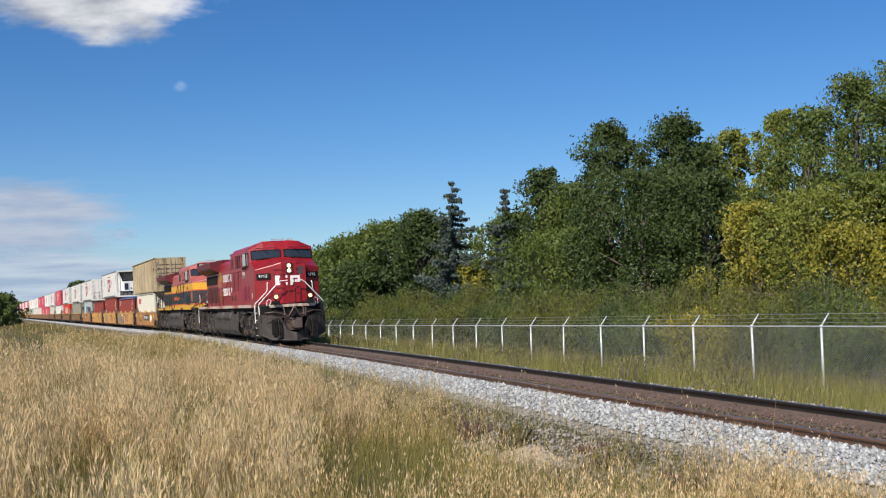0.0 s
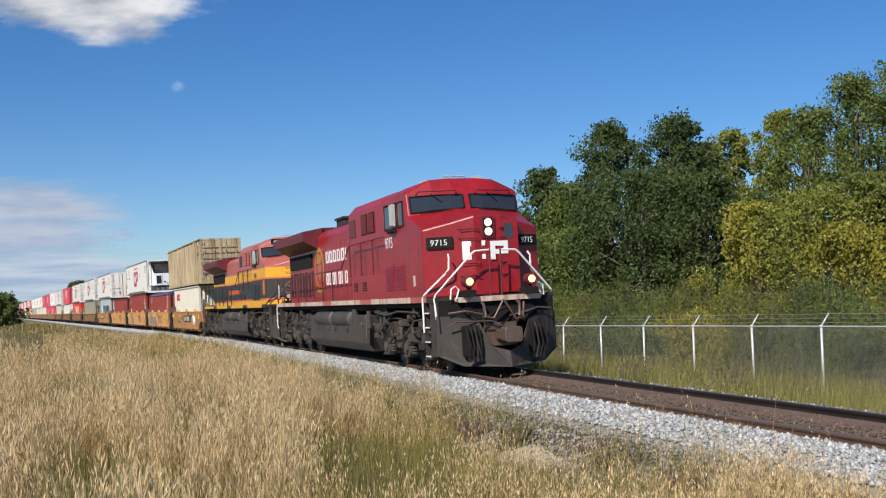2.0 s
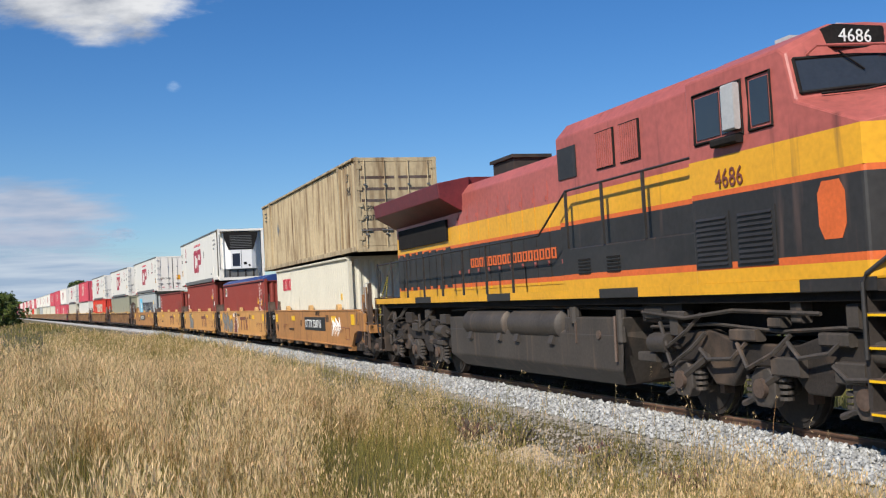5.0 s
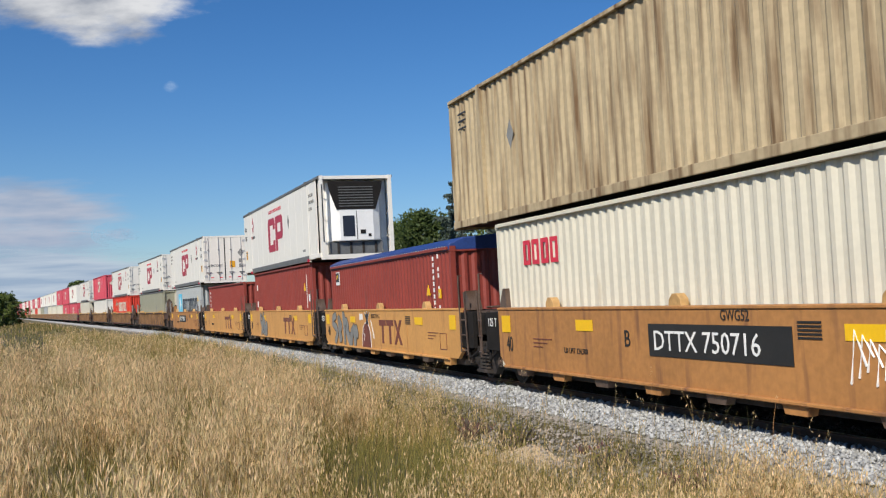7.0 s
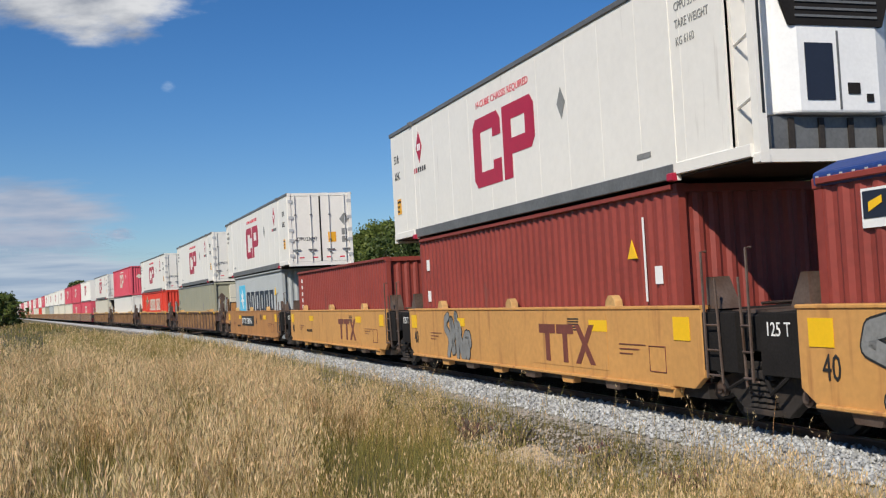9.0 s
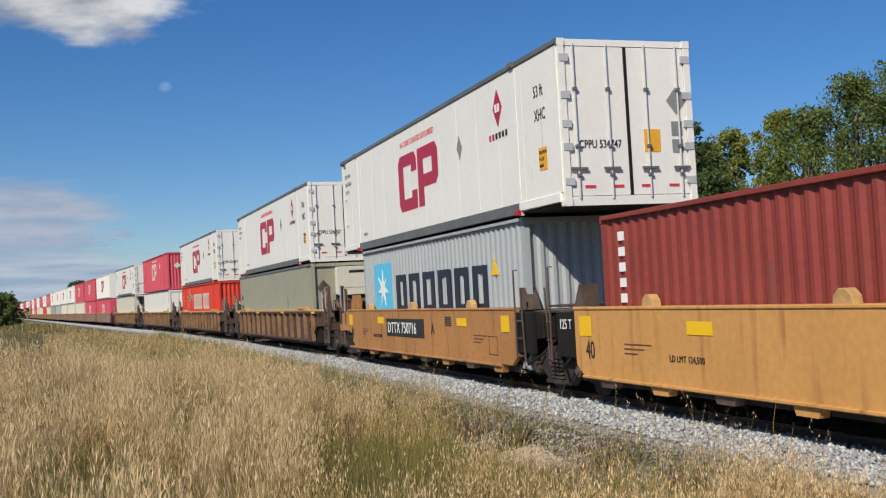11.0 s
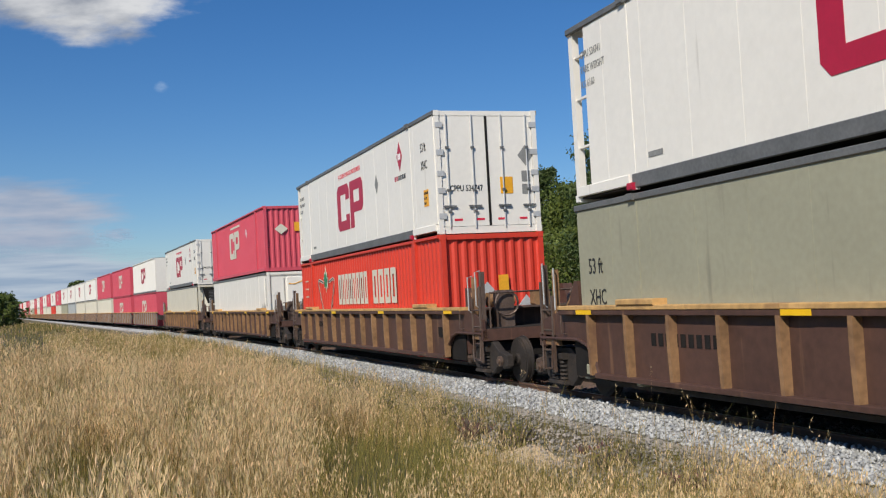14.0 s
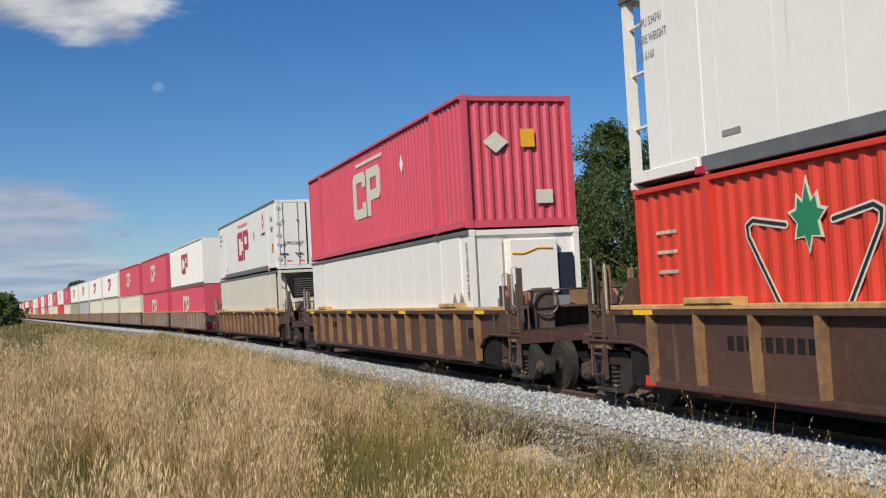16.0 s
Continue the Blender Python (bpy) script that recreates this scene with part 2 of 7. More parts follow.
def ground_z(s, lat):
    z = float(np.interp(lat, PROFILE_LAT, PROFILE_Z))
    z += math.tan(radians(CANT)) * lat * max(0.0, min(1.0, 2.2 - abs(lat)))
    if abs(lat) > 2.6:
        w = min(1.0, (abs(lat) - 2.6) / 3)
        x, y = beside(s, lat)
        z += w * 0.10 * noise.noise((x * 0.25, y * 0.25, 0)) + w * 0.04 * noise.noise((x * 1.1, y * 1.1, 3))
    return z


# ---- ground ----
def ground_material():
    """Dry field soil, thatch and grass, with a strip of pale ballast along the track."""
    return mat("dry_field_soil", (0.105, 0.085, 0.042), 0.95, 0, 0.35, 0.35, 14, 0.5, (0.075, 0.085, 0.028), 0.5)


def build_ground():
    ss = list(np.arange(-170, 40, 1.5))
    ss = [-3000, -1500, -900, -600, -450, -350, -280, -230, -200, -185] + ss + [45, 60, 100, 200, 600]
    lats = [-900, -500, -300, -200, -130, -90, -60, -40, -30, -24, -20, -17, -14.5, -12.5, -11, -10, -9, -8, -7, -6.2, -5.4, -4.8, -4.2, -3.7, -3.2, -2.8, -2.4,
            -2.05, -1.75, -1.55, -1.35, -0.9, 0, 0.9, 1.35, 1.55, 1.75, 2.2, 2.7, 3.3, 4, 5, 6, 7.5, 9, 10.5, 13, 17, 22, 30, 45, 70, 110, 200, 400, 900, 1600]
    v = [(*beside(s, q), ground_z(s, q)) for s in ss for q in lats]
    n = len(lats)
    f = [(i * n + j, (i + 1) * n + j, (i + 1) * n + j + 1, i * n + j + 1) for i in range(len(ss) - 1) for j in range(n - 1)]
    ob = new("ground", sheet("ground", v, f, ground_material()))
    tagged(ob, "dry grassy field with bare soil patches beside the track", "ground", kind="structure")


M["ballast"] = mat("grey_white_ballast", (0.42, 0.42, 0.42), 0.9, 0, 0.35, 2.0, 60, 0.8, (0.2, 0.16, 0.13), 0.25)
M["stone"] = mat("crushed_stone", (0.385, 0.385, 0.375), 0.85, 0, 0.18, 4, 60, 0.2, island=0.42)
M["stone_old"] = mat("old_brownish_stone", (0.125, 0.082, 0.058), 0.9, 0, 0.25, 4, 60, 0.2, island=0.5)
M["stone_mix"] = mat("weathered_grey_brown_stone", (0.265, 0.24, 0.205), 0.9, 0, 0.25, 4, 60, 0.2, island=0.5)
M["sand"] = mat("pale_bare_sand", (0.52, 0.40, 0.27), 0.95, 0, 0.15, 1.5, 40, 0.5)


def build_ballast():
    """The bed of crushed stone: a closed embankment body, and loose stones on it."""
    ss = [-700, -500, -350, -250, -180] + list(np.arange(-140, 36, 2.0))
    lats = [-2.35, -1.75, -1.35, -0.75, 0, 0.75, 1.35, 1.75, 2.35]
    v = []
    for s in ss:
        for q in lats:
            z = ground_z(s, q) + (0.035 if abs(q) < 1.9 else -0.05)
            v.append((*beside(s, q), z - (0.05 if abs(q) < 0.7 else 0)))
    n = len(lats)
    f = [(i * n + j, (i + 1) * n + j, (i + 1) * n + j + 1, i * n + j + 1) for i in range(len(ss) - 1) for j in range(n - 1)]
    me = sheet("ballast_bed", v, f, "ballast")
    me.materials.append(M["stone_old"])
    me.materials.append(M["stone_mix"])
    idx = np.zeros((len(ss) - 1, n - 1), np.int32)
    idx[:, 3:5] = 1
    idx[:, 0] = idx[:, -1] = 2
    me.polygons.foreach_set("material_index", idx.ravel())
    bed = tagged(new("ballast_bed", me), "bed of pale grey crushed stone under the rails", "ballast", kind="structure")
    rng = np.random.default_rng(5)
    base = np.array([(1, 0, 0), (-1, 0, 0), (0, 1, 0), (0, -1, 0), (0, 0, 1), (0, 0, -1)], float)
    tri = np.array([(0, 2, 4), (2, 1, 4), (1, 3, 4), (3, 0, 4), (2, 0, 5), (1, 2, 5), (3, 1, 5), (0, 3, 5)])

    def stones(name, count, s0, s1, q0, q1, r0, r1, material, label, lift=0.05):
        V, F = [], []
        s = s1 + (s0 - s1) * rng.random(count) ** 1.7
        q = q0 + (q1 - q0) * rng.random(count)
        for i in range(count):
            r = r0 + (r1 - r0) * rng.random() ** 2
            sh = base * r * rng.uniform(0.55, 1.25, (6, 3)) + rng.normal(0, 0.18 * r, (6, 3))
            a = rng.random() * math.tau
            c, k = math.cos(a), math.sin(a)
            sh = np.stack([sh[:, 0] * c - sh[:, 1] * k, sh[:, 0] * k + sh[:, 1] * c, sh[:, 2] * 0.8], 1)
            x, y = beside(s[i], q[i])
            V.append(sh + (x, y, ground_z(s[i], q[i]) + lift + rng.uniform(-0.01, 0.02)))
            F.append(tri + 6 * i)
        ob = new(name, sheet(name, np.concatenate(V), np.concatenate(F), material, False))
        tagged(ob, label, "stones", kind="stuff")

    stones("ballast_stones", 26000, -100, -6, -1.85, -0.86, 0.022, 0.055, "stone", "loose pale grey crushed stones on the track shoulder")
    stones("centre_stones", 12000, -70, -6, -0.66, 0.66, 0.02, 0.045, "stone_old", "rusty brown stones lying between the rails", 0.0)
    stones("old_stones", 22000, -110, -10, -3.3, -1.65, 0.018, 0.05, "stone_mix", "old brownish stones at the foot of the ballast", 0.01)
    stones("far_side_stones", 2500, -60, -8, 0.86, 2.0, 0.022, 0.05, "stone_mix", "loose brownish stones on the far track shoulder")


def build_track():
    """Two rails with head, web and foot, wooden ties, tie plates and spikes."""
    prof = [(-0.07, -0.18), (0.07, -0.18), (0.07, -0.168), (0.014, -0.145), (0.009, -0.05), (0.036, -0.036), (0.036, -0.006), (0.028, 0.0), (-0.028, 0.0),
            (-0.036, -0.006), (-0.036, -0.036), (-0.009, -0.05), (-0.014, -0.145), (-0.07, -0.168)]
    ss = [-720, -500, -350, -250, -200, -160] + list(np.arange(-130, 40, 2.5)) + [60, 120]
    c = radians(CANT)
    for side, steel, words in ((-0.7525, "rail_web", "long rusty steel rail with a worn shiny head"), (0.7525, "rail_greased", "long steel rail blackened with old grease")):
        v, f, n = [], [], len(prof)
        for s in ss:
            for a, b in prof:
                q, z = (side + a) * math.cos(c) - b * math.sin(c), (side + a) * math.sin(c) + b * math.cos(c)
                v.append((*beside(s, q), z))
        for i in range(len(ss) - 1):
            f += [(i * n + j, i * n + (j + 1) % n, (i + 1) * n + (j + 1) % n, (i + 1) * n + j) for j in range(n)]
        me = sheet("rail", v, f, steel, False)
        me.materials.append(M["rail_head"])
        idx = np.zeros(len(f), np.int32)
        idx[7::n] = 1
        me.polygons.foreach_set("material_index", idx)
        recalc(me)
        tagged(new("rail", me), words, "rail", "rails of the track")
    bed = thing("tie_row", "row of dark creosoted wooden railway ties in ballast", "railway ties", kind="structure")
    tie = Shape().box(-0.115, 0.115, -1.28, 1.28, -0.36, -0.185, 0.012).mesh("tie")
    tie.materials.append(M["tie"])
    plate = Shape().box(-0.1, 0.1, -0.18, 0.18, -0.185, -0.172).box(-0.08, -0.05, 0.08, 0.12, -0.172, -0.14).box(0.05, 0.08, -0.12, -0.08, -0.172, -0.14).mesh("tie_plate")
    plate.materials.append(M["rail_web"])
    for k in range(150):
        ob = new("tie", tie)
        ob.parent = bed
        ob.matrix_basis = on_track(2 - 0.5 * k) @ pose(0.02 * math.sin(k * 3.7), 0, 0, 0, 0, 0.8 * math.sin(k * 1.9))
        if k < 110:
            for side in (-0.7525, 0.7525):
                pl = new("tie_plate", plate)
                pl.parent = ob
                pl.location = (0, side, 0)


# ---- the chain-link fence ----
FENCE_A, FENCE_DIR = Vector((-24.67, 10.118, 0.707)), Vector((-math.cos(radians(2.904)), -math.sin(radians(2.904)), -0.0091))


def build_fence():
    fence = thing("chain_link_fence", "galvanised chain-link fence with barbed wire arms in tall grass", "fence")
    n0, n1 = -4, 32
    post = Shape().tube([(0, 0, -2.1), (0, 0, 0.0)], 0.034, 8)
    arm = Shape().tube([(0, 0, 0), (0.0, 0.27, 0.36)], 0.022, 6).tube([(0, 0, -0.03), (0, 0, 0.04)], 0.045, 8)
    pm, am = post.mesh("post"), arm.mesh("arm")
    for me in (pm, am):
        me.materials.append(M["galv"]), recalc(me), me.shade_smooth()
    for k in range(n0, n1):
        p = FENCE_A + FENCE_DIR * 3.05 * k
        ob = new("post", pm)
        ob.parent, ob.location = fence, p
        ob.rotation_euler = (0.01 * math.sin(k * 2.1), 0.012 * math.sin(k * 5.3), 0)
        a = new("barb_arm", am)
        a.parent = ob
    A, B = FENCE_A + FENCE_DIR * 3.05 * n0, FENCE_A + FENCE_DIR * 3.05 * (n1 - 1)
    part("top_rail", Shape().tube([A, B], 0.021, 6), "galv", fence, smooth=True)
    for k in range(3):
        o = Vector((0, 0.09 * (k + 1), 0.12 * (k + 1) - 0.01))
        s = Shape()
        pts = [A + (B - A) * i / 105 + o + Vector((0, 0, -0.02 * math.sin(math.pi * ((i % 3) / 3)))) for i in range(106)]
        s.tube(pts, 0.006, 3)
        for i in range(0, 700):
            p = A + (B - A) * (i / 700) + o
            s.tube([p + Vector((-0.02, 0.02, -0.025)), p + Vector((0.02, -0.02, 0.025))], 0.004, 3, False)
        part("barbed_wire", s, "wire", fence)
    # the woven mesh: two families of slanted wires in the plane of the fence
    L, H, d = (B - A).length, 1.75, 0.085
    u = (B - A).normalized()
    V, F = [], []
    w = Vector((-u.y, u.x, 0)).normalized() * 0.0022
    up = Vector((0, 0, 1))

    def strand(p, q):
        o = len(V)
        t = (q - p).normalized().cross(w).normalized() * 0.0032
        V.extend([p - t, p + t, q + t, q - t])
        F.append((o, o + 1, o + 2, o + 3))

    k = 0
    while k * d < L + H:
        a = k * d
        x0, x1 = max(a - H, 0), min(a, L)
        if x1 > x0:
            strand(A + u * x0 + up * (-(a - x0)) + w, A + u * x1 + up * (-(a - x1)) + w)
            strand(A + u * x0 + up * (-H + (a - x0)) - w, A + u * x1 + up * (-H + (a - x1)) - w)
        k += 1
    me = sheet("chain_link_mesh", [tuple(p) for p in V], F, "wire", False)
    ob = new("chain_link_mesh", me)
    ob.parent = fence
    tagged(ob, kind="stuff")


# ---- trees and bushes ----
def leaf_mat(name, col, island=0.36, trans=0.25):
    m = mat(name, col, 0.55, 0, 0.25, 0.5, 3, 0.0, island=island, spec=0.3)
    b = m.node_tree.nodes["Principled BSDF"]
    b.inputs["Transmission Weight"].default_value = 0.0
    n, l = m.node_tree.nodes, m.node_tree.links
    tr, mx = n.new("ShaderNodeBsdfTranslucent"), n.new("ShaderNodeMixShader")
    src = b.inputs["Base Color"].links[0].from_socket
    l.new(src, tr.inputs[0])
    mx.inputs[0].default_value = trans
    out = n["Material Output"]
    l.new(b.outputs[0], mx.inputs[1]), l.new(tr.outputs[0], mx.inputs[2]), l.new(mx.outputs[0], out.inputs[0])
    return m


M["leaf_dark"] = leaf_mat("dark_green_leaves", (0.066, 0.096, 0.026))
M["leaf_mid"] = leaf_mat("green_leaves", (0.112, 0.145, 0.030))
M["leaf_light"] = leaf_mat("light_green_leaves", (0.19, 0.212, 0.038))
M["leaf_yellow"] = leaf_mat("yellowing_leaves", (0.27, 0.245, 0.034))
M["leaf_willow"] = leaf_mat("willow_green_leaves", (0.128, 0.14, 0.026))
M["needle"] = leaf_mat("blue_green_needles", (0.075, 0.10, 0.08), 0.4, 0.1)
M["bark"] = mat("grey_brown_bark", (0.12, 0.095, 0.075), 0.9, 0, 0.3, 4, 30, 0.5)


def leaves(rng, centres, size, tall=1.0, droop=0.0, flat=0.55):
    """Small pointed leaf sprays at the given centres, each turned its own way."""
    n = len(centres)
    nrm = rng.normal(size=(n, 3))
    nrm[:, 2] = nrm[:, 2] * flat + 0.35
    nrm /= np.linalg.norm(nrm, axis=1)[:, None]
    a = np.cross(nrm, rng.normal(size=(n, 3)))
    a /= np.linalg.norm(a, axis=1)[:, None]
    if droop:
        a[:, 2] += droop
        a /= np.linalg.norm(a, axis=1)[:, None]
    b = np.cross(nrm, a)
    sz = size * rng.uniform(0.5, 1.3, (n, 1))
    a, b = a * sz * tall, b * sz * 0.55
    v = np.stack([centres - a * 0.8 - b, centres + a * 1.1, centres - a * 0.4 + b * 1.1], 1).reshape(-1, 3)
    return v, np.arange(3 * n).reshape(-1, 3)


def tree(name, label, at, height, width, leaf, seed, count=7000, size=0.2, lobes=78, bare=0.1, trunk=0.22, group="trees behind the fence", lean=0.0):
    """A leafy tree: tapered trunk, limbs to each lobe, and a crown of leaf sprays in uneven lobes with gaps."""
    rng = np.random.default_rng(seed)
    t = thing(name, label, "tree", group, pose(*at))
    wood = Shape()
    top = Vector((lean, 0, height * 0.85))

    def limb(p, q, r0, r1):
        p, q = Vector(p), Vector(q)
        mid = (p + q) / 2 + Vector(rng.normal(0, 0.05 * (q - p).length, 3))
        for (a, ra), (b, rb) in (((p, r0), (mid, (r0 + r1) / 2)), ((mid, (r0 + r1) / 2), (q, r1))):
            n0 = len(wood.v)
            wood.tube([a, b], ra, 6, False)
            for i in range(6):
                c = b + (Vector(wood.v[n0 + 6 + i]) - b) * (rb / ra)
                wood.v[n0 + 6 + i] = tuple(c)

    limb((0, 0, -0.4), top * 0.55, trunk, trunk * 0.6)
    limb(top * 0.55, top, trunk * 0.6, 0.03)
    C = []
    for k in range(lobes):
        h = bare + (1 - bare) * ((k + 0.5) / lobes) ** 0.8
        prof = math.sin(math.pi * min(1, (h - bare) / (1 - bare) * 0.86 + 0.12)) ** 0.6
        ang = k * 2.4 + rng.uniform(-0.4, 0.4)
        rad = width * 0.47 * prof * rng.uniform(0.25, 1.0) * (1 + 0.16 * math.sin(2 * ang + seed) + 0.12 * math.sin(9 * h + seed))
        lr = width * rng.uniform(0.055, 0.15)
        c = np.array([rad * math.cos(ang) + lean * h, rad * math.sin(ang), min(height * h, height - lr * 0.6)])
        if k % 2 == 0:
            limb(top * min(0.8, h * 0.75), c * (1, 1, 0.98), trunk * 0.3, 0.02)
        m = int(count / lobes)
        d = rng.normal(size=(m, 3))
        d /= np.linalg.norm(d, axis=1)[:, None]
        rr = lr * rng.uniform(0.2, 1.15, (m, 1)) ** 0.6 * (1 + 0.35 * np.sin(d[:, :1] * 5 + k) * np.cos(d[:, 1:2] * 4 - k))
        C.append(c + d * rr * (1, 1, 0.85))
    part("trunk", wood, "bark", t, smooth=True)
    v, f = leaves(rng, np.concatenate(C), size)
    me = sheet("crown", v, f, leaf, False)
    ob = new("crown", me)
    ob.parent = t
    return t


def spruce(at, height, width, seed):
    rng = np.random.default_rng(seed)
    t = thing("spruce_tree", "tall blue-green spruce with drooping bare-tipped branches", "tree", "trees behind the fence", pose(*at))
    wood, C = Shape(), []
    wood.tube([(0, 0, -0.4), (0, 0, height * 0.5)], 0.16, 6).tube([(0, 0, height * 0.5), (0, 0, height * 0.97)], 0.06, 6)
    z = height * 0.1
    while z < height * 0.99:
        h = z / height
        reach = width * 0.5 * (1 - h) ** 0.75 * rng.uniform(0.5, 1.3) + 0.1
        n = 6 if h < 0.8 else 5
        for k in range(n):
            a = rng.random() * math.tau
            r = reach * rng.uniform(0.6, 1.2)
            tip = Vector((r * math.cos(a), r * math.sin(a), z - 0.12 * r + 0.06 * r * r))
            p0 = Vector((0, 0, z))
            wood.tube([p0, p0.lerp(tip, 0.5) - Vector((0, 0, 0.1 * r)), tip], 0.018, 3, False)
            m = int(14 + 62 * r)
            u = rng.uniform(0.12, 1.03, m)
            pts = np.array(p0)[None] + (np.array(tip) - np.array(p0))[None] * u[:, None]
            pts[:, 2] -= 0.25 * r * u * (1 - u)
            pts += rng.normal(0, 0.05 + 0.035 * r, (m, 3)) * (1, 1, 0.9)
            pts[:, 2] -= 0.08 * rng.random(m)
            C.append(pts)
        z += height * 0.035 * rng.uniform(0.8, 1.3)
    part("trunk", wood, "bark", t)
    v, f = leaves(rng, np.concatenate(C), 0.13, 1.2, -0.5)
    ob = new("crown", sheet("crown", v, f, "needle", False))
    ob.parent = t


def bush(at, height, width, leaf, seed, label, count=1500, size=0.12, name="bush", group="bushes behind the fence"):
    """A many-stemmed bush: stems that fan out, with narrow upright leaves along them."""
    rng = np.random.default_rng(seed)
    t = thing(name, label, "bush", group, pose(*at))
    wood, C = Shape(), []
    stems = 26
    for k in range(stems):
        a, r = rng.random() * math.tau, width * 0.5 * rng.random() ** 0.6
        tip = np.array([r * math.cos(a), r * math.sin(a), height * rng.uniform(0.68, 1.04) * (1 - 0.25 * (r / (width * 0.5)) ** 2)])
        foot = tip * (0.25, 0.25, 0) + (0, 0, -0.2)
        wood.tube([foot, (foot + tip) / 2 + (0, 0, 0.1 * height), tip], 0.014, 3, False)
        m = count // stems
        u = rng.uniform(0.1, 1.0, m) ** 0.8
        C.append(foot + (tip - foot) * u[:, None] + rng.normal(0, 0.055 * width, (m, 3)) * (1, 1, 0.7))
    part("stem", wood, "bark", t, kind="stuff")
    v, f = leaves(rng, np.concatenate(C), size, 1.5, 0.9)
    ob = new("foliage", sheet("foliage", v, f, leaf, False))
    ob.parent = t


def bearing(px, dist, z):
    """A place at a distance from the camera; px runs from -1 to 1 across the view."""
    a = YAW - math.atan(px * math.tan(radians(22.65)))
    return (EYE.x - math.sin(a) * dist, EYE.y + math.cos(a) * dist, z)


def build_trees():
    def b(x):
        return x / 784 - 1
    G = -1.2
    rows = [  # across the view, level of the top, distance, apparent width, leaf, kind
        (573, 442, 118, 70, "leaf_light", 1), (622, 416, 112, 110, "leaf_mid", 2), (682, 390, 104, 125, "leaf_mid", 3), (748, 370, 98, 105, "leaf_dark", 4), (640, 462, 100, 120, "leaf_dark", 22),
        (846, 458, 88, 62, "leaf_yellow", 5), (908, 372, 84, 92, "leaf_mid", 6), (965, 296, 80, 84, "leaf_dark", 7), (1012, 322, 78, 110, "leaf_mid", 8), (1008, 400, 70, 150, "leaf_mid", 19),
        (1082, 210, 72, 135, "leaf_dark", 9), (1205, 200, 72, 130, "leaf_dark", 10), (1140, 290, 66, 170, "leaf_dark", 11), (1250, 300, 66, 150, "leaf_dark", 20), (1245, 250, 76, 100, "leaf_mid", 23),
        (1302, 226, 78, 84, "leaf_light", 12), (1388, 192, 76, 84, "leaf_light", 13), (1440, 186, 68, 110, "leaf_mid", 14), (1528, 122, 62, 140, "leaf_mid", 15), (1640, 90, 60, 190, "leaf_mid", 16),
        (1342, 352, 60, 120, "leaf_yellow", 17), (1432, 330, 57, 150, "leaf_light", 18), (1510, 390, 56, 150, "leaf_yellow", 24), (1545, 300, 58, 130, "leaf_light", 25), (1770, 120, 58, 200, "leaf_mid", 21)]
    names = {"leaf_light": "tall light green poplar with fluttering small leaves", "leaf_mid": "broad green leafy tree behind the bushes",
             "leaf_dark": "dense dark green leafy tree behind the bushes", "leaf_yellow": "small spreading tree with yellowing autumn leaves"}
    for x, top, d, wide, leaf, seed in rows:
        away = d * math.cos(math.atan((x - 784) / 1879)) / 1879
        w = 1.8 * wide * away
        h = (536 - 0.0268 * (x - 784) - top) * away + EYE.z - G - 0.03 * w
        tree("tree", names[leaf], bearing(b(x), d, G), h, w, leaf, seed, count=int(620 * w * h ** 0.5), size=0.0018 * d)
    spruce(bearing(b(803), 88, G), 13.2, 7.0, 40)
    spruce(bearing(b(897), 80, G), 11.6, 5.0, 41)
    rng = np.random.default_rng(8)
    k = 0
    x = -112.0
    while x < -18:
        k += 1
        yf = FENCE_A.y + (FENCE_A.x - x) * -0.0507
        for row, (dy, hh) in enumerate(((3.0, 2.9), (7.6, 3.9))):
            leaf = ["leaf_willow", "leaf_willow", "leaf_mid", "leaf_willow", "leaf_dark"][(k * 3 + row) % 5]
            if x > -48 and row == 0 and k % 6 == 1:
                leaf = "leaf_yellow"
            bush((x + rng.uniform(-1, 1), yf + dy + rng.uniform(-0.8, 0.8), -1.2), hh * rng.uniform(0.85, 1.1), 3.6, leaf, 100 + 3 * k + row,
                 "yellowing willow bush in a dense hedge row" if leaf == "leaf_yellow" else "dense green willow bush in a hedge row", count=6000, size=0.036 + 0.0004 * abs(x))
        x += 2.6
    # rank weeds along the bank below the fence
    for k in range(54):
        x = -14 - 1.25 * k + rng.uniform(-0.6, 0.6)
        y = rng.uniform(3.2, 9.2) - 0.0006 * max(0, -20 - x) ** 2
        bush((x, y, ground_z(x, y) - 0.02), rng.uniform(0.5, 1.0), rng.uniform(0.9, 1.7), ["grass_far", "grass_olive", "grass_far", "leaf_willow"][k % 4], 900 + k, "rank yellow-green weed clump on the bank below the fence", 620, 0.036, "weed", "weeds on the far bank")
    # far left: two clumps beyond the field, and trees at the end of the line
    for px, d, h, w, leaf, seed in ((-0.995, 190, 5.8, 7.0, "leaf_dark", 60), (-1.03, 170, 5.6, 7.0, "leaf_mid", 61), (-0.822, 330, 11.5, 8.0, "leaf_dark", 62), (-0.835, 335, 10.0, 7.0, "leaf_dark", 63), (-0.955, 620, 8.0, 26.0, "leaf_dark", 64), (-0.915, 640, 7.0, 24.0, "leaf_mid", 65), (-0.88, 660, 7.5, 24.0, "leaf_dark", 66), (-0.985, 600, 8.5, 24.0, "leaf_mid", 67)):
        tree("tree", "dark green tree far off beside the line", bearing(px, d, -0.8), h, w, leaf, seed, 4000, 0.0016 * d, group="far trees")


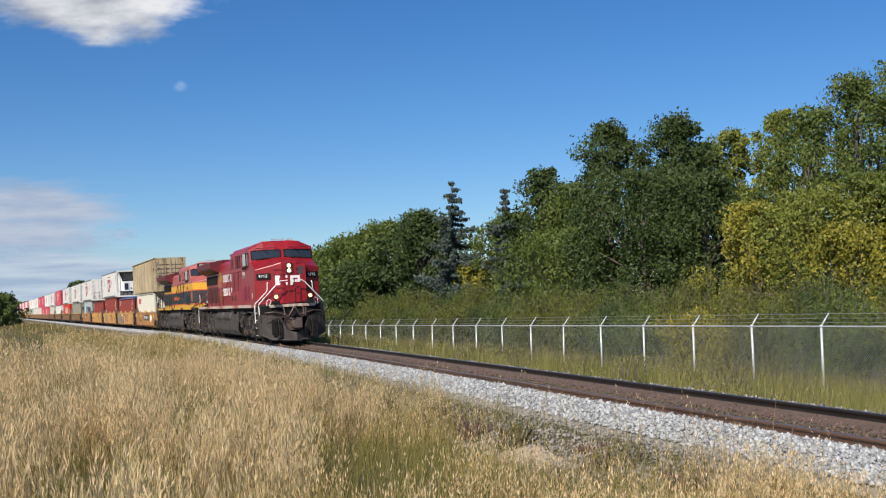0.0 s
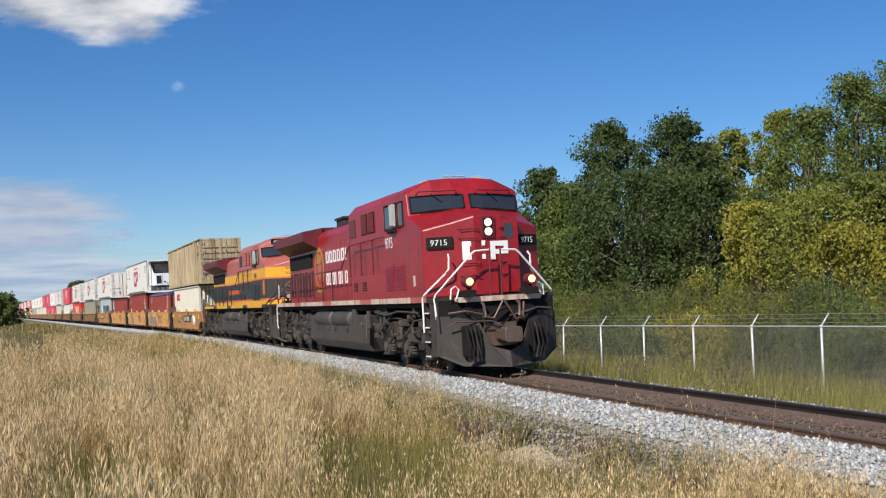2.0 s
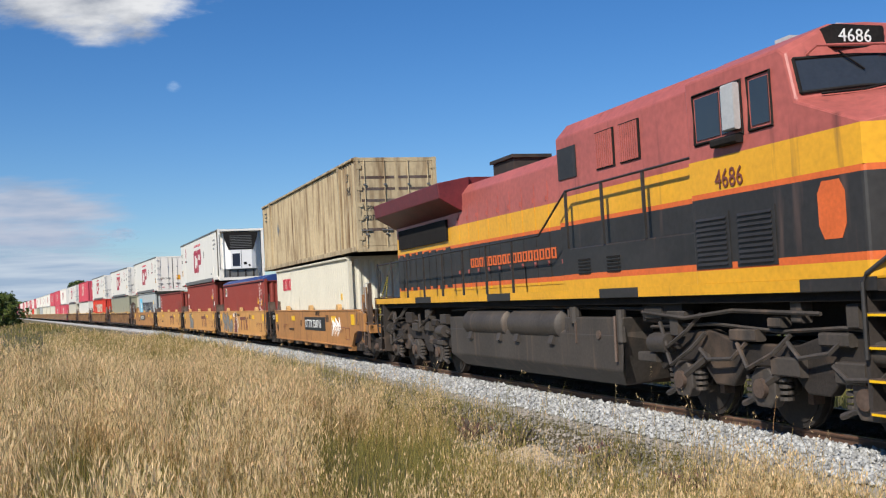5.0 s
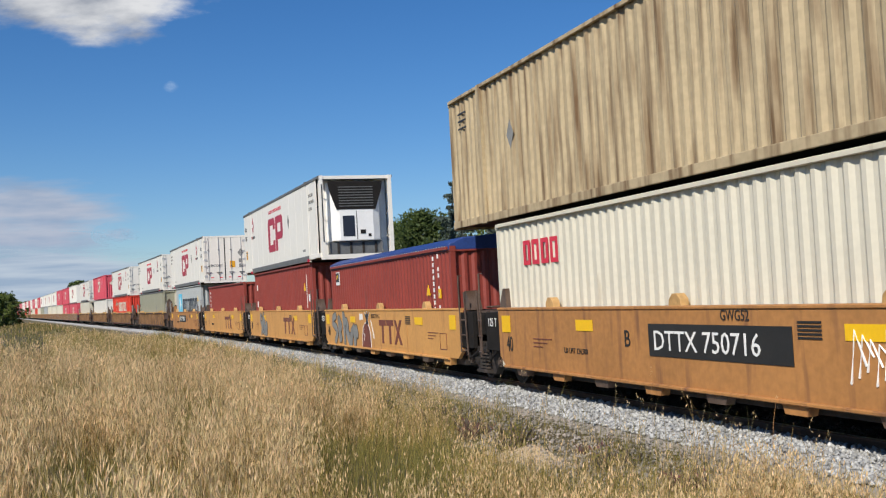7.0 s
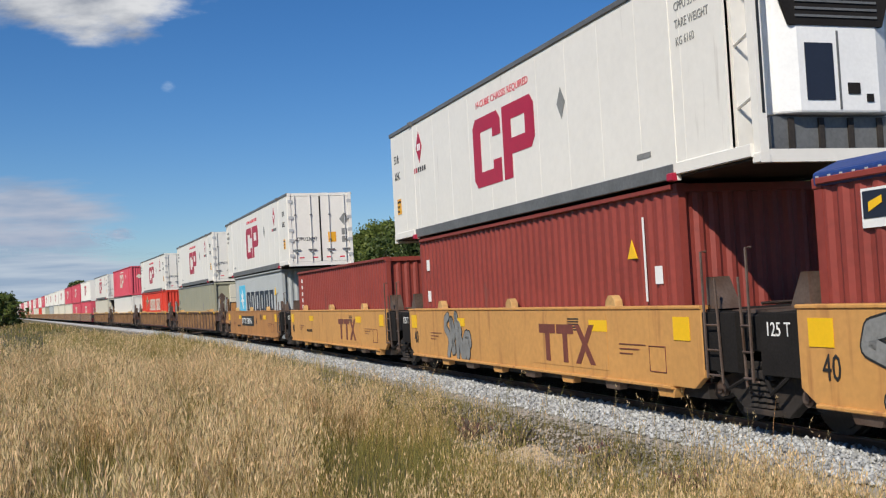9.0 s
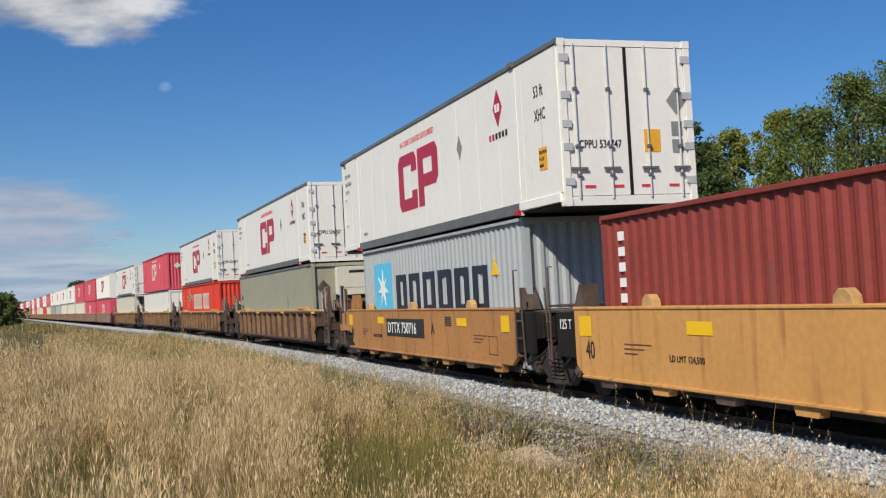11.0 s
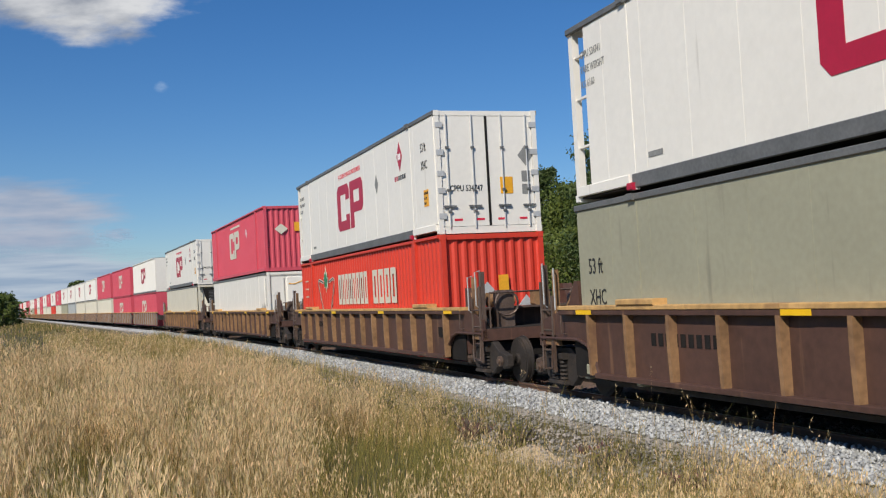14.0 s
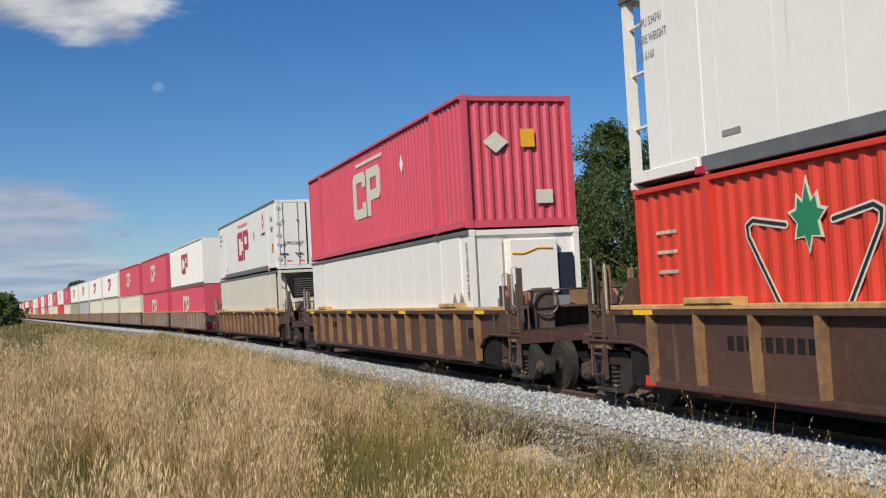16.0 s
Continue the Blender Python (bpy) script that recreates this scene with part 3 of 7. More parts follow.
# ---- grass ----
random.seed(11)
M["straw"] = leaf_mat("dry_straw_stalks", (0.32, 0.21, 0.072), 0.5, 0.3)
M["seed"] = leaf_mat("pale_seed_heads", (0.70, 0.53, 0.29), 0.32, 0.35)
M["grass_green"] = leaf_mat("green_grass_blades", (0.34, 0.285, 0.08), 0.5, 0.3)
M["grass_far"] = leaf_mat("yellow_green_meadow", (0.26, 0.24, 0.07), 0.45, 0.3)
M["weed_purple"] = leaf_mat("reddish_weed_leaves", (0.17, 0.085, 0.075), 0.5, 0.3)
M["straw_pale"] = leaf_mat("bleached_straw_stalks", (0.54, 0.39, 0.18), 0.4, 0.3)
M["grass_olive"] = leaf_mat("olive_weeds", (0.21, 0.19, 0.056), 0.5, 0.3)


def blades(rng, base, height, width, bend):
    """Curved tapering blades: five corners each, as two four-cornered faces (the tip folds to a point)."""
    n = len(base)
    a = rng.random(n) * math.tau
    d = np.stack([np.cos(a), np.sin(a), np.zeros(n)], 1)
    w = np.stack([-np.sin(a), np.cos(a), np.zeros(n)], 1)
    a2 = rng.random(n) * math.tau
    w = np.stack([np.cos(a2), np.sin(a2), np.zeros(n)], 1) * width[:, None] * 0.5
    up = np.array([0, 0, 1.0])
    lean = (bend * height)[:, None] * d + np.array([0.10, 0.03, 0]) * height[:, None]
    m = base + lean * 0.3 + up * (height * 0.55)[:, None]
    t = base + lean + up * height[:, None]
    v = np.stack([base - w, base + w, m + w * 0.8, m - w * 0.8, t + w * 0.15, t - w * 0.15], 1).reshape(-1, 3)
    i = np.arange(n)[:, None] * 6
    return v, np.concatenate([i + np.array([0, 1, 2, 3]), i + np.array([3, 2, 4, 5])]), t, d


def heads(rng, tips, d, length, width, count=7):
    """Loose seed heads: small drooping spikelets scattered round the top of each stalk."""
    n = len(tips)
    V = []
    for k in range(count):
        a = rng.random(n) * math.tau
        u = rng.random(n)
        side = np.stack([np.cos(a), np.sin(a), np.zeros(n)], 1)
        p = tips - np.array([0.05, 0.02, 1.0]) * (length * (0.95 * u - 0.08))[:, None] + side * (length * 0.20 * (0.25 + u) * rng.uniform(0.1, 1.0, n))[:, None]
        ax = side * 0.3 + d * 0.15 + np.array([0.1, 0.03, 0.0]) + np.stack([np.zeros(n), np.zeros(n), rng.uniform(0.5, 1.7, n) * rng.choice([-1, 1, 1], n)], 1)
        ax = ax / np.linalg.norm(ax, axis=1)[:, None] * (length * rng.uniform(0.2, 0.42, n))[:, None]
        w = np.cross(ax, rng.normal(size=(n, 3)))
        w = w / np.linalg.norm(w, axis=1)[:, None] * (width * rng.uniform(0.7, 1.3, n))[:, None]
        V.append(np.stack([p, p + ax * 0.4 + w, p + ax, p + ax * 0.45 - w], 1))
    v = np.concatenate(V, 1).reshape(-1, 3)
    return v, np.arange(len(v)).reshape(-1, 4)


def ground_points(rng, n, s0, s1, q0, q1, keep=None, power=1.0):
    s = s1 + (s0 - s1) * rng.random(n) ** power
    q = q0 + (q1 - q0) * rng.random(n)
    pts = np.array([(*beside(a, b), ground_z(a, b) - 0.02) for a, b in zip(s, q)])
    far = np.hypot(pts[:, 0], pts[:, 1] + 9.1) > 4.0
    if keep is not None:
        far &= np.array([keep(a, b, p) for a, b, p in zip(s, q, pts)], bool)
    return pts[far]


def meadow(name, label, pts, h0, h1, width, material, bend=0.25, headed=0.0, head_len=0.16, head_w=0.016, seed=1, at=(0, 0, 0), spikelets=7, patchy=True):
    """Grass of one kind as one object: stalks or blades and, on some, seed heads; patches differ in height and colour."""
    rng = np.random.default_rng(seed)
    n = len(pts)
    spot = pts + np.asarray(at)
    broad = np.array([noise.noise((p[0] * 0.33, p[1] * 0.6, 7)) for p in spot])
    tuft = np.array([noise.noise((p[0] * 1.6, p[1] * 1.6, 2)) for p in spot])
    hs = rng.uniform(h0, h1, n) * np.clip(1 + 0.4 * broad + 0.75 * tuft, 0.35, 1.6)
    dist = np.hypot(spot[:, 0], spot[:, 1] + 9.1)
    v, f, t, d = blades(rng, pts, hs, width * np.maximum(1, dist / 22), bend * rng.uniform(0.2, 1.2, n))
    kinds = [material, "seed", "straw_pale", "grass_olive"]
    pick_kind = np.zeros(n, np.int32)
    if patchy:
        roll = rng.random(n)
        pick_kind[(broad + 0.6 * tuft > 0.12) & (roll < 0.6)] = 2
        pick_kind[(broad < -0.08) & (roll < 0.75)] = 3
        pick_kind[roll > 0.93] = 3
    idx = np.concatenate([pick_kind, pick_kind])
    if headed:
        pick = (rng.random(n) < headed * (0.9 + 2.6 * tuft + 0.8 * broad)) & (pick_kind != 3)
        far = np.maximum(1, dist[pick] / 22)
        v2, f2 = heads(rng, t[pick], d[pick], head_len * far ** 0.3, head_w * far, spikelets)
        f2 = f2 + len(v)
        v, f, idx = np.concatenate([v, v2]), np.concatenate([f, f2]), np.concatenate([idx, np.ones(len(f2), np.int32)])
    me = sheet(name, v, f, kinds[0], False)
    for k in kinds[1:]:
        me.materials.append(M[k])
    me.polygons.foreach_set("material_index", idx)
    return tagged(new(name, me), label, "grass", kind="stuff")


def golden(s, q, p):
    """Where the dry golden grass stands: the open field, and a patch near the track's foot."""
    f = noise.noise((p[0] * 0.16, p[1] * 0.3, 1.5))
    thin = noise.noise((p[0] * 0.35, p[1] * 0.5, 9.5)) < 0.16 + 0.4 * random.random() and noise.noise((p[0] * 1.5, p[1] * 1.5, 12.5)) > -0.30 + 0.55 * random.random()
    return q < min(-4.3 + 0.10 * min(0.0, s + 30), -6.9 - 0.25 * (s + 10.6)) + 0.9 * f and thin


def green_strip(s, q, p):
    if ((p[0] + 14.4) / 2.6) ** 2 + ((p[1] + 3.2) / 0.95) ** 2 < 1 and random.random() < 0.95:
        return False
    return not golden(s, q, p) or noise.noise((p[0] * 0.3, p[1] * 0.3, 4)) > 0.25


SWAYING = []


def build_grass():
    rng = np.random.default_rng(21)
    near = ground_points(rng, 105000, -32, -5.0, -15, -3.0, golden)
    cells = {}
    for p in near:
        cells.setdefault((int(p[0] // 2.2), int(p[1] // 2.2)), []).append(p)
    k = 0
    for key in sorted(cells):
        pts = np.array(cells[key])
        if len(pts) < 20:
            continue
        k += 1
        c = pts.mean(0)
        ob = meadow("golden_grass", "tall dry golden grass with pale feathery seed heads", pts - c, 0.38, 0.88, 0.0038, "straw", 0.2, 0.85, 0.30, 0.0046, 300 + k, c, 11)
        ob.location = c
        SWAYING.append((ob, c))
    meadow("distant_golden_grass", "dry golden field grass with seed heads", ground_points(rng, 40000, -62, -30, -30, -3.2, lambda s, q, p: golden(s, q, p) and noise.noise((p[0] * 0.11, p[1] * 0.22, 3.3)) > -0.12, 1.2), 0.35, 0.75, 0.005, "straw", 0.26, 0.55, 0.22, 0.007, 31, spikelets=4)
    meadow("field_grass", "yellow-green grass over the far field", ground_points(rng, 34000, -230, -34, -60, -3.4, None, 1.5), 0.25, 0.5, 0.01, "grass_olive", 0.3, 0.1, 0.14, 0.008, 32, spikelets=3)
    meadow("green_grass", "green and straw-coloured grass along the ballast foot", ground_points(rng, 92000, -85, -5, -10.5, -2.15, green_strip, 1.5), 0.26, 0.6, 0.005, "grass_green", 0.32, 0.12, 0.14, 0.006, 33, spikelets=4)
    meadow("near_green_grass", "mixed olive and straw grass beside the golden field", ground_points(rng, 15000, -24, -5, -9.5, -2.7, green_strip, 1.3), 0.35, 0.72, 0.005, "grass_green", 0.3, 0.3, 0.18, 0.005, 38, spikelets=5)
    meadow("under_grass", "short green undergrowth below the golden grass", ground_points(rng, 18000, -45, -5, -15, -3.2), 0.15, 0.4, 0.009, "grass_olive", 0.4, 0.0, seed=34, patchy=False)
    meadow("far_side_grass", "yellow-green grass on the bank below the fence", ground_points(rng, 50000, -110, -10, 1.6, 12, None, 1.2), 0.3, 0.7, 0.007, "grass_far", 0.35, 0.04, 0.1, 0.006, 35, spikelets=3, patchy=False)
    meadow("straw_patch", "pale dry grass beside the ballast", ground_points(rng, 7000, -9.6, -5, -6.0, -2.45), 0.3, 0.62, 0.0045, "straw", 0.3, 0.5, 0.16, 0.006, 36, spikelets=5)
    meadow("trackside_stalks", "sparse thin dry stalks at the ballast edge", ground_points(rng, 90, -18, -6, -2.6, -1.5), 0.35, 0.75, 0.007, "straw", 0.5, 0.7, 0.14, 0.004, 37, spikelets=5)
    for k, (x, y, h, w, leaf) in enumerate(((-17.0, -3.0, 0.42, 0.7, "weed_purple"), (-15.4, -2.9, 0.5, 0.8, "grass_olive"), (-12.6, -2.6, 0.5, 0.9, "grass_olive"), (-21.5, -3.6, 0.55, 1.1, "grass_olive"),
                                            (-24.0, -3.9, 0.5, 1.0, "grass_green"), (-19.0, -3.7, 0.4, 0.8, "grass_green"), (-28.0, -4.0, 0.6, 1.2, "grass_olive"), (-10.6, -2.7, 0.45, 0.7, "weed_purple"), (-13.6, -2.35, 0.4, 0.7, "weed_purple"), (-16.2, -2.5, 0.35, 0.6, "grass_green"), (-11.6, -2.25, 0.4, 0.8, "grass_olive"), (-18.4, -3.1, 0.6, 1.2, "grass_olive"), (-20.2, -2.8, 0.4, 0.7, "grass_green"), (-9.6, -2.2, 0.45, 0.8, "grass_olive"))):
        bush((x, y, -0.74), h, w, leaf, 700 + k, "small reddish weed at the ballast foot" if leaf == "weed_purple" else "small grey-green weed at the ballast foot", 700, 0.028, "weed", "weeds by the track")
    v, f = [], []
    for i in range(7):
        for k in range(24):
            a, r = k * math.tau / 24, i / 6
            edge = 1 + 0.22 * math.sin(3 * a + 1) + 0.12 * math.sin(7 * a)
            x, y = -15.0 + 1.5 * r * edge * math.cos(a) - 0.3 * r * math.sin(a), -2.95 + 0.42 * r * edge * math.sin(a)
            v.append((x, y, ground_z(x, y) + 0.05 * (1 - r * r) - 0.015))
    for i in range(6):
        f += [(i * 24 + k, i * 24 + (k + 1) % 24, (i + 1) * 24 + (k + 1) % 24, (i + 1) * 24 + k) for k in range(24)]
    tagged(new("sand_patch", sheet("sand_patch", v, f, "sand")), "bare pale sandy patch at the ballast foot", "sand", kind="structure")


# ---- clouds ----
CLOUDS = []


def cloud_mat(name, scale, thresh, soft, bright, shade, seed, squash):
    """A sheet of vapour: its body fades out by noise and towards the rim; it glows with scattered sunlight."""
    m = bpy.data.materials.new(name)
    m.use_nodes = True
    n, l = m.node_tree.nodes, m.node_tree.links
    n.remove(n["Principled BSDF"])
    tc, mp = n.new("ShaderNodeTexCoord"), n.new("ShaderNodeMapping")
    mp.inputs["Location"].default_value, mp.inputs["Scale"].default_value = (seed, seed * 0.7, 0), (1, squash, 1)
    tex = n.new("ShaderNodeTexNoise")
    tex.inputs["Scale"].default_value, tex.inputs["Detail"].default_value, tex.inputs["Roughness"].default_value = scale, 8, 0.58
    l.new(tc.outputs["Object"], mp.inputs[0]), l.new(mp.outputs[0], tex.inputs["Vector"])
    ln = n.new("ShaderNodeVectorMath")
    ln.operation = "LENGTH"
    l.new(tc.outputs["Object"], ln.inputs[0])
    fall = n.new("ShaderNodeMapRange")
    fall.inputs[1].default_value, fall.inputs[2].default_value, fall.inputs[3].default_value, fall.inputs[4].default_value = 0.25, 1.0, 0.30, -0.55
    l.new(ln.outputs["Value"], fall.inputs[0])
    add = n.new("ShaderNodeMath")
    l.new(tex.outputs[0], add.inputs[0]), l.new(fall.outputs[0], add.inputs[1])
    al = n.new("ShaderNodeMapRange")
    al.inputs[1].default_value, al.inputs[2].default_value = thresh, thresh + soft
    al.interpolation_type = "SMOOTHSTEP"
    l.new(add.outputs[0], al.inputs[0])
    sep = n.new("ShaderNodeSeparateXYZ")
    l.new(tc.outputs["Object"], sep.inputs[0])
    t2 = n.new("ShaderNodeTexNoise")
    t2.inputs["Scale"].default_value, t2.inputs["Detail"].default_value = scale * 1.4, 6
    l.new(mp.outputs[0], t2.inputs["Vector"])
    mixv = n.new("ShaderNodeMix")
    mixv.data_type = "RGBA"
    mixv.inputs["A"].default_value, mixv.inputs["B"].default_value = (*shade, 1), (*bright, 1)
    br = n.new("ShaderNodeMapRange")
    br.inputs[1].default_value, br.inputs[2].default_value = 0.38, 0.62
    l.new(t2.outputs[0], br.inputs[0]), l.new(br.outputs[0], mixv.inputs["Factor"])
    em, tr, mx = n.new("ShaderNodeEmission"), n.new("ShaderNodeBsdfTransparent"), n.new("ShaderNodeMixShader")
    l.new(mixv.outputs["Result"], em.inputs[0])
    l.new(al.outputs[0], mx.inputs[0]), l.new(tr.outputs[0], mx.inputs[1]), l.new(em.outputs[0], mx.inputs[2])
    l.new(mx.outputs[0], n["Material Output"].inputs[0])
    return m


def build_sky():
    fwd, far = (AIM - EYE), 2600.0
    r = fwd.cross(Vector((0, 0, 1))).normalized()
    up = r.cross(fwd).normalized()
    rows = [  # across, up (in thousandths of the distance), half width, half height, noise, threshold, softness, bright, shade, seed, squash, drift across, label
        (-0.318, 0.242, 0.205, 0.078, 1.9, 0.42, 0.30, (0.72, 0.73, 0.75), (0.34, 0.37, 0.43), 3.1, 1.0, -0.021, "bright white cumulus with a grey underside"),
        (-0.243, 0.160, 0.016, 0.010, 0.9, 0.45, 0.75, (0.30, 0.45, 0.70), (0.28, 0.43, 0.68), 5.2, 1.0, -0.021, "faint small wisp of cloud"),
        (-0.405, 0.038, 0.19, 0.064, 1.5, 0.32, 0.42, (0.44, 0.49, 0.60), (0.30, 0.39, 0.54), 8.4, 2.0, -0.004, "low grey-white bank of cloud"),
        (-0.300, 0.022, 0.030, 0.013, 1.5, 0.42, 0.45, (0.40, 0.50, 0.64), (0.30, 0.42, 0.58), 2.4, 1.6, -0.004, "small low grey cloud"),
        (-0.400, -0.016, 0.22, 0.044, 1.4, 0.18, 0.5, (0.48, 0.56, 0.66), (0.32, 0.42, 0.56), 6.6, 2.6, -0.003, "hazy white cloud low over the horizon"),
    ]
    for a, b, w, h, sc, th, so, br, sh, seed, sq, drift, label in rows:
        v = [(math.cos(k * math.tau / 48) * 1.0, math.sin(k * math.tau / 48) * 1.0, 0.0) for k in range(48)]
        me = bpy.data.meshes.new("cloud")
        me.from_pydata(v, [], [tuple(range(48))])
        me.materials.append(cloud_mat("cloud_vapour", sc, th, so, br, sh, seed, sq))
        ob = tagged(new("cloud", me), label, "cloud", "clouds", "structure")
        c = EYE + far * (fwd + a * r + b * up)
        rot = Matrix((r, up, -fwd)).transposed().to_4x4()
        m = Matrix.Translation(c) @ rot
        ob.scale = (w * far, h * far, 1)
        ob.visible_shadow = False
        CLOUDS.append((ob, m, r * drift * far))


# ---- containers ----
TRAIN = []


def ride(ob, s0, local=None):
    TRAIN.append((ob, s0, local or Matrix.Identity(4)))
    return ob


def corrugated(x0, x1, y, z0, z1, out, pitch=0.278, depth=0.036, thick=0.012):
    """A folded steel side wall, in the plane y, with its ribs standing towards out (+1 or -1)."""
    s = Shape()
    n = max(1, round((x1 - x0) / pitch))
    p = (x1 - x0) / n
    line = []
    for k in range(n):
        a = x0 + k * p
        line += [(a, 0), (a + 0.26 * p, 0), (a + 0.5 * p, 1), (a + 0.76 * p, 1)]
    line.append((x1, 0))
    m = len(line)
    pts = [(x, y - out * depth * q, z) for z in (z0, z1) for x, q in line] + [(x, y - out * (depth * q + thick), z) for z in (z0, z1) for x, q in line]
    f = [(i, i + 1, m + i + 1, m + i) for i in range(m - 1)] + [(2 * m + i + 1, 2 * m + i, 3 * m + i, 3 * m + i + 1) for i in range(m - 1)]
    return s.add(pts, f)


def corrugated_end(x, y0, y1, z0, z1, out):
    s = corrugated(y0, y1, 0, z0, z1, out, 0.25, 0.04)
    s.v = [(x + b, a, c) for a, b, c in s.v]
    return s


def container(kind, material, length=12.19, height=2.896, width=2.44, label="", rail=None, door_front=True, bare_front=False, bare_rear=False):
    """A freight container lying along x, its floor at z = 0 and its middle at x = 0."""
    t = thing("container", label, "container", "containers of the train")
    L, W, H = length / 2, width / 2, height
    rail = rail or material
    if kind == "reefer":
        for sy in (-1, 1):
            pa, pb = -L + (0.6 if bare_rear else 0.06), L - (0.6 if bare_front else 0.06)
            s = Shape().box(pa, pb, sy * W - 0.02, sy * W + 0.02, 0.24, H - 0.10)
            part("side_panel", s, material, t)
            for x in np.arange(-L + 1.2, L - 0.7, 1.21):
                part("panel_joint", Shape().box(x - 0.012, x + 0.012, sy * (W + 0.018), sy * (W + 0.023), 0.25, H - 0.11), material, t)
            part("bottom_rail", Shape().box(-6.1, 6.1, sy * W - 0.04, sy * W + 0.028, 0.03, 0.24, 0.01), "reefer_rail", t)
            part("top_rail", Shape().box(-L, L, sy * W - 0.05, sy * W + 0.03, H - 0.10, H, 0.012), "reefer_rail", t)
            for a, b in ((-L + 0.14, -6.19), (6.19, L - 0.14)):
                part("overhang_rail", Shape().box(a, b, sy * W - 0.05, sy * W + 0.024, 0.08, 0.245, 0.01), material, t)
            for x in (-6.1, 6.1):
                part("stacking_post", Shape().box(x - 0.09, x + 0.09, sy * W - 0.03, sy * W + 0.035, 0.0, H, 0.01), material, t)
                part("corner_casting", Shape().box(x - 0.08, x + 0.08, sy * W - 0.1, sy * W + 0.042, 0.0, 0.11, 0.012), "cp_red" if material == "reefer" else material, t)
                part("corner_casting", Shape().box(x - 0.09, x + 0.09, sy * W - 0.1, sy * W + 0.042, H - 0.1, H + 0.005, 0.012), "reefer_rail", t)
    else:
        spans = [(-L + 0.12, L - 0.12)] if length < 13 else [(-L + 0.12, -6.2), (-6.0, 6.0), (6.2, L - 0.12)]
        for sy in (-1, 1):
            for a, b in spans:
                part("side_panel", corrugated(a, b, sy * (W - 0.005), 0.16, H - 0.07, sy), material, t)
            part("bottom_rail", Shape().box(-L + 0.1, L - 0.1, sy * W - 0.05, sy * W, 0.02, 0.17, 0.008), rail, t)
            part("top_rail", Shape().box(-L + 0.1, L - 0.1, sy * W - 0.055, sy * W, H - 0.075, H, 0.01), rail, t)
            if length > 13:
                for x in (-6.1, 6.1):
                    part("stacking_post", Shape().box(x - 0.1, x + 0.1, sy * W - 0.06, sy * W + 0.012, 0.0, H + 0.005, 0.01), rail, t)
    part("roof", Shape().box(-L + 0.05, L - 0.05, -W + 0.03, W - 0.03, H - 0.05, H - 0.015), material, t)
    part("floor", Shape().box(-L + 0.05, L - 0.05, -W + 0.03, W - 0.03, 0.05, 0.16), "under", t)
    for sx in (-1, 1):
        for sy in (-1, 1):
            x, y = sx * (L - 0.07), sy * (W - 0.06)
            part("corner_post", Shape().box(x - 0.07, x + 0.07, y - 0.06, y + 0.06, 0.0, H - 0.0, 0.01), material, t)
            for z in (0.0, H - 0.12):
                part("corner_casting", Shape().box(x - 0.085, x + 0.075, y - 0.075, y + 0.068, z - 0.003, z + 0.125, 0.012), material, t)
        part("end_sill", Shape().box(sx * (L - 0.07) - 0.05, sx * (L - 0.07) + 0.05, -W + 0.1, W - 0.1, 0.0, 0.16), material, t)
        part("end_header", Shape().box(sx * (L - 0.07) - 0.05, sx * (L - 0.07) + 0.05, -W + 0.1, W - 0.1, H - 0.12, H - 0.005), material, t)
        front = sx > 0
        if front and door_front:
            for sy in (-1, 1):
                door = part("door", Shape().box(L - 0.09, L - 0.03, min(0.012 * sy, sy * (W - 0.13)), max(0.012 * sy, sy * (W - 0.13)), 0.17, H - 0.13, 0.01), material, t)
                for q in (0.32, 0.86):
                    y = sy * (W - 0.12) * q
                    part("lock_rod", Shape().tube([(L - 0.005, y, 0.12), (L - 0.005, y, H - 0.09)], 0.018, 6), "silver" if kind == "reefer" else material, door)
                    part("handle", Shape().box(L, L + 0.03, y - 0.16, y + 0.16, 0.62, 0.66), "reefer_rail", door)
                    for z in (0.5, 1.0, 2.0):
                        part("bracket", Shape().box(L - 0.02, L + 0.03, y - 0.04, y + 0.04, z, z + 0.05), "reefer_rail", door)
                for z in (0.35, 0.95, 1.35, 1.85, 2.5):
                    part("hinge", Shape().box(L - 0.035, L + 0.012, sy * (W - 0.1) - 0.09, sy * (W - 0.1) + 0.09, z, z + 0.13, 0.01), "silver" if kind == "reefer" else material, door)
            part("door_seal", Shape().box(L - 0.06, L - 0.02, -0.03, 0.03, 0.17, H - 0.13), "black" if kind == "reefer" else material, t)
        elif not (front and bare_front or not front and bare_rear):
            part("end_wall", corrugated_end(sx * (L - 0.06), -W + 0.1, W - 0.1, 0.16, H - 0.1, sx), material, t)
    return t


def mark(name, t, shape, material, label=""):
    return part(name, shape, material, t, label)


def flat_xz(pts, y, sy=-1, d=0.006):
    """A thin raised shape in the plane of a side wall that faces the camera."""
    return Shape().prism_y(pts, y, y + sy * d)


def rect(x0, x1, z0, z1):
    return [(x0, z0), (x1, z0), (x1, z1), (x0, z1)]


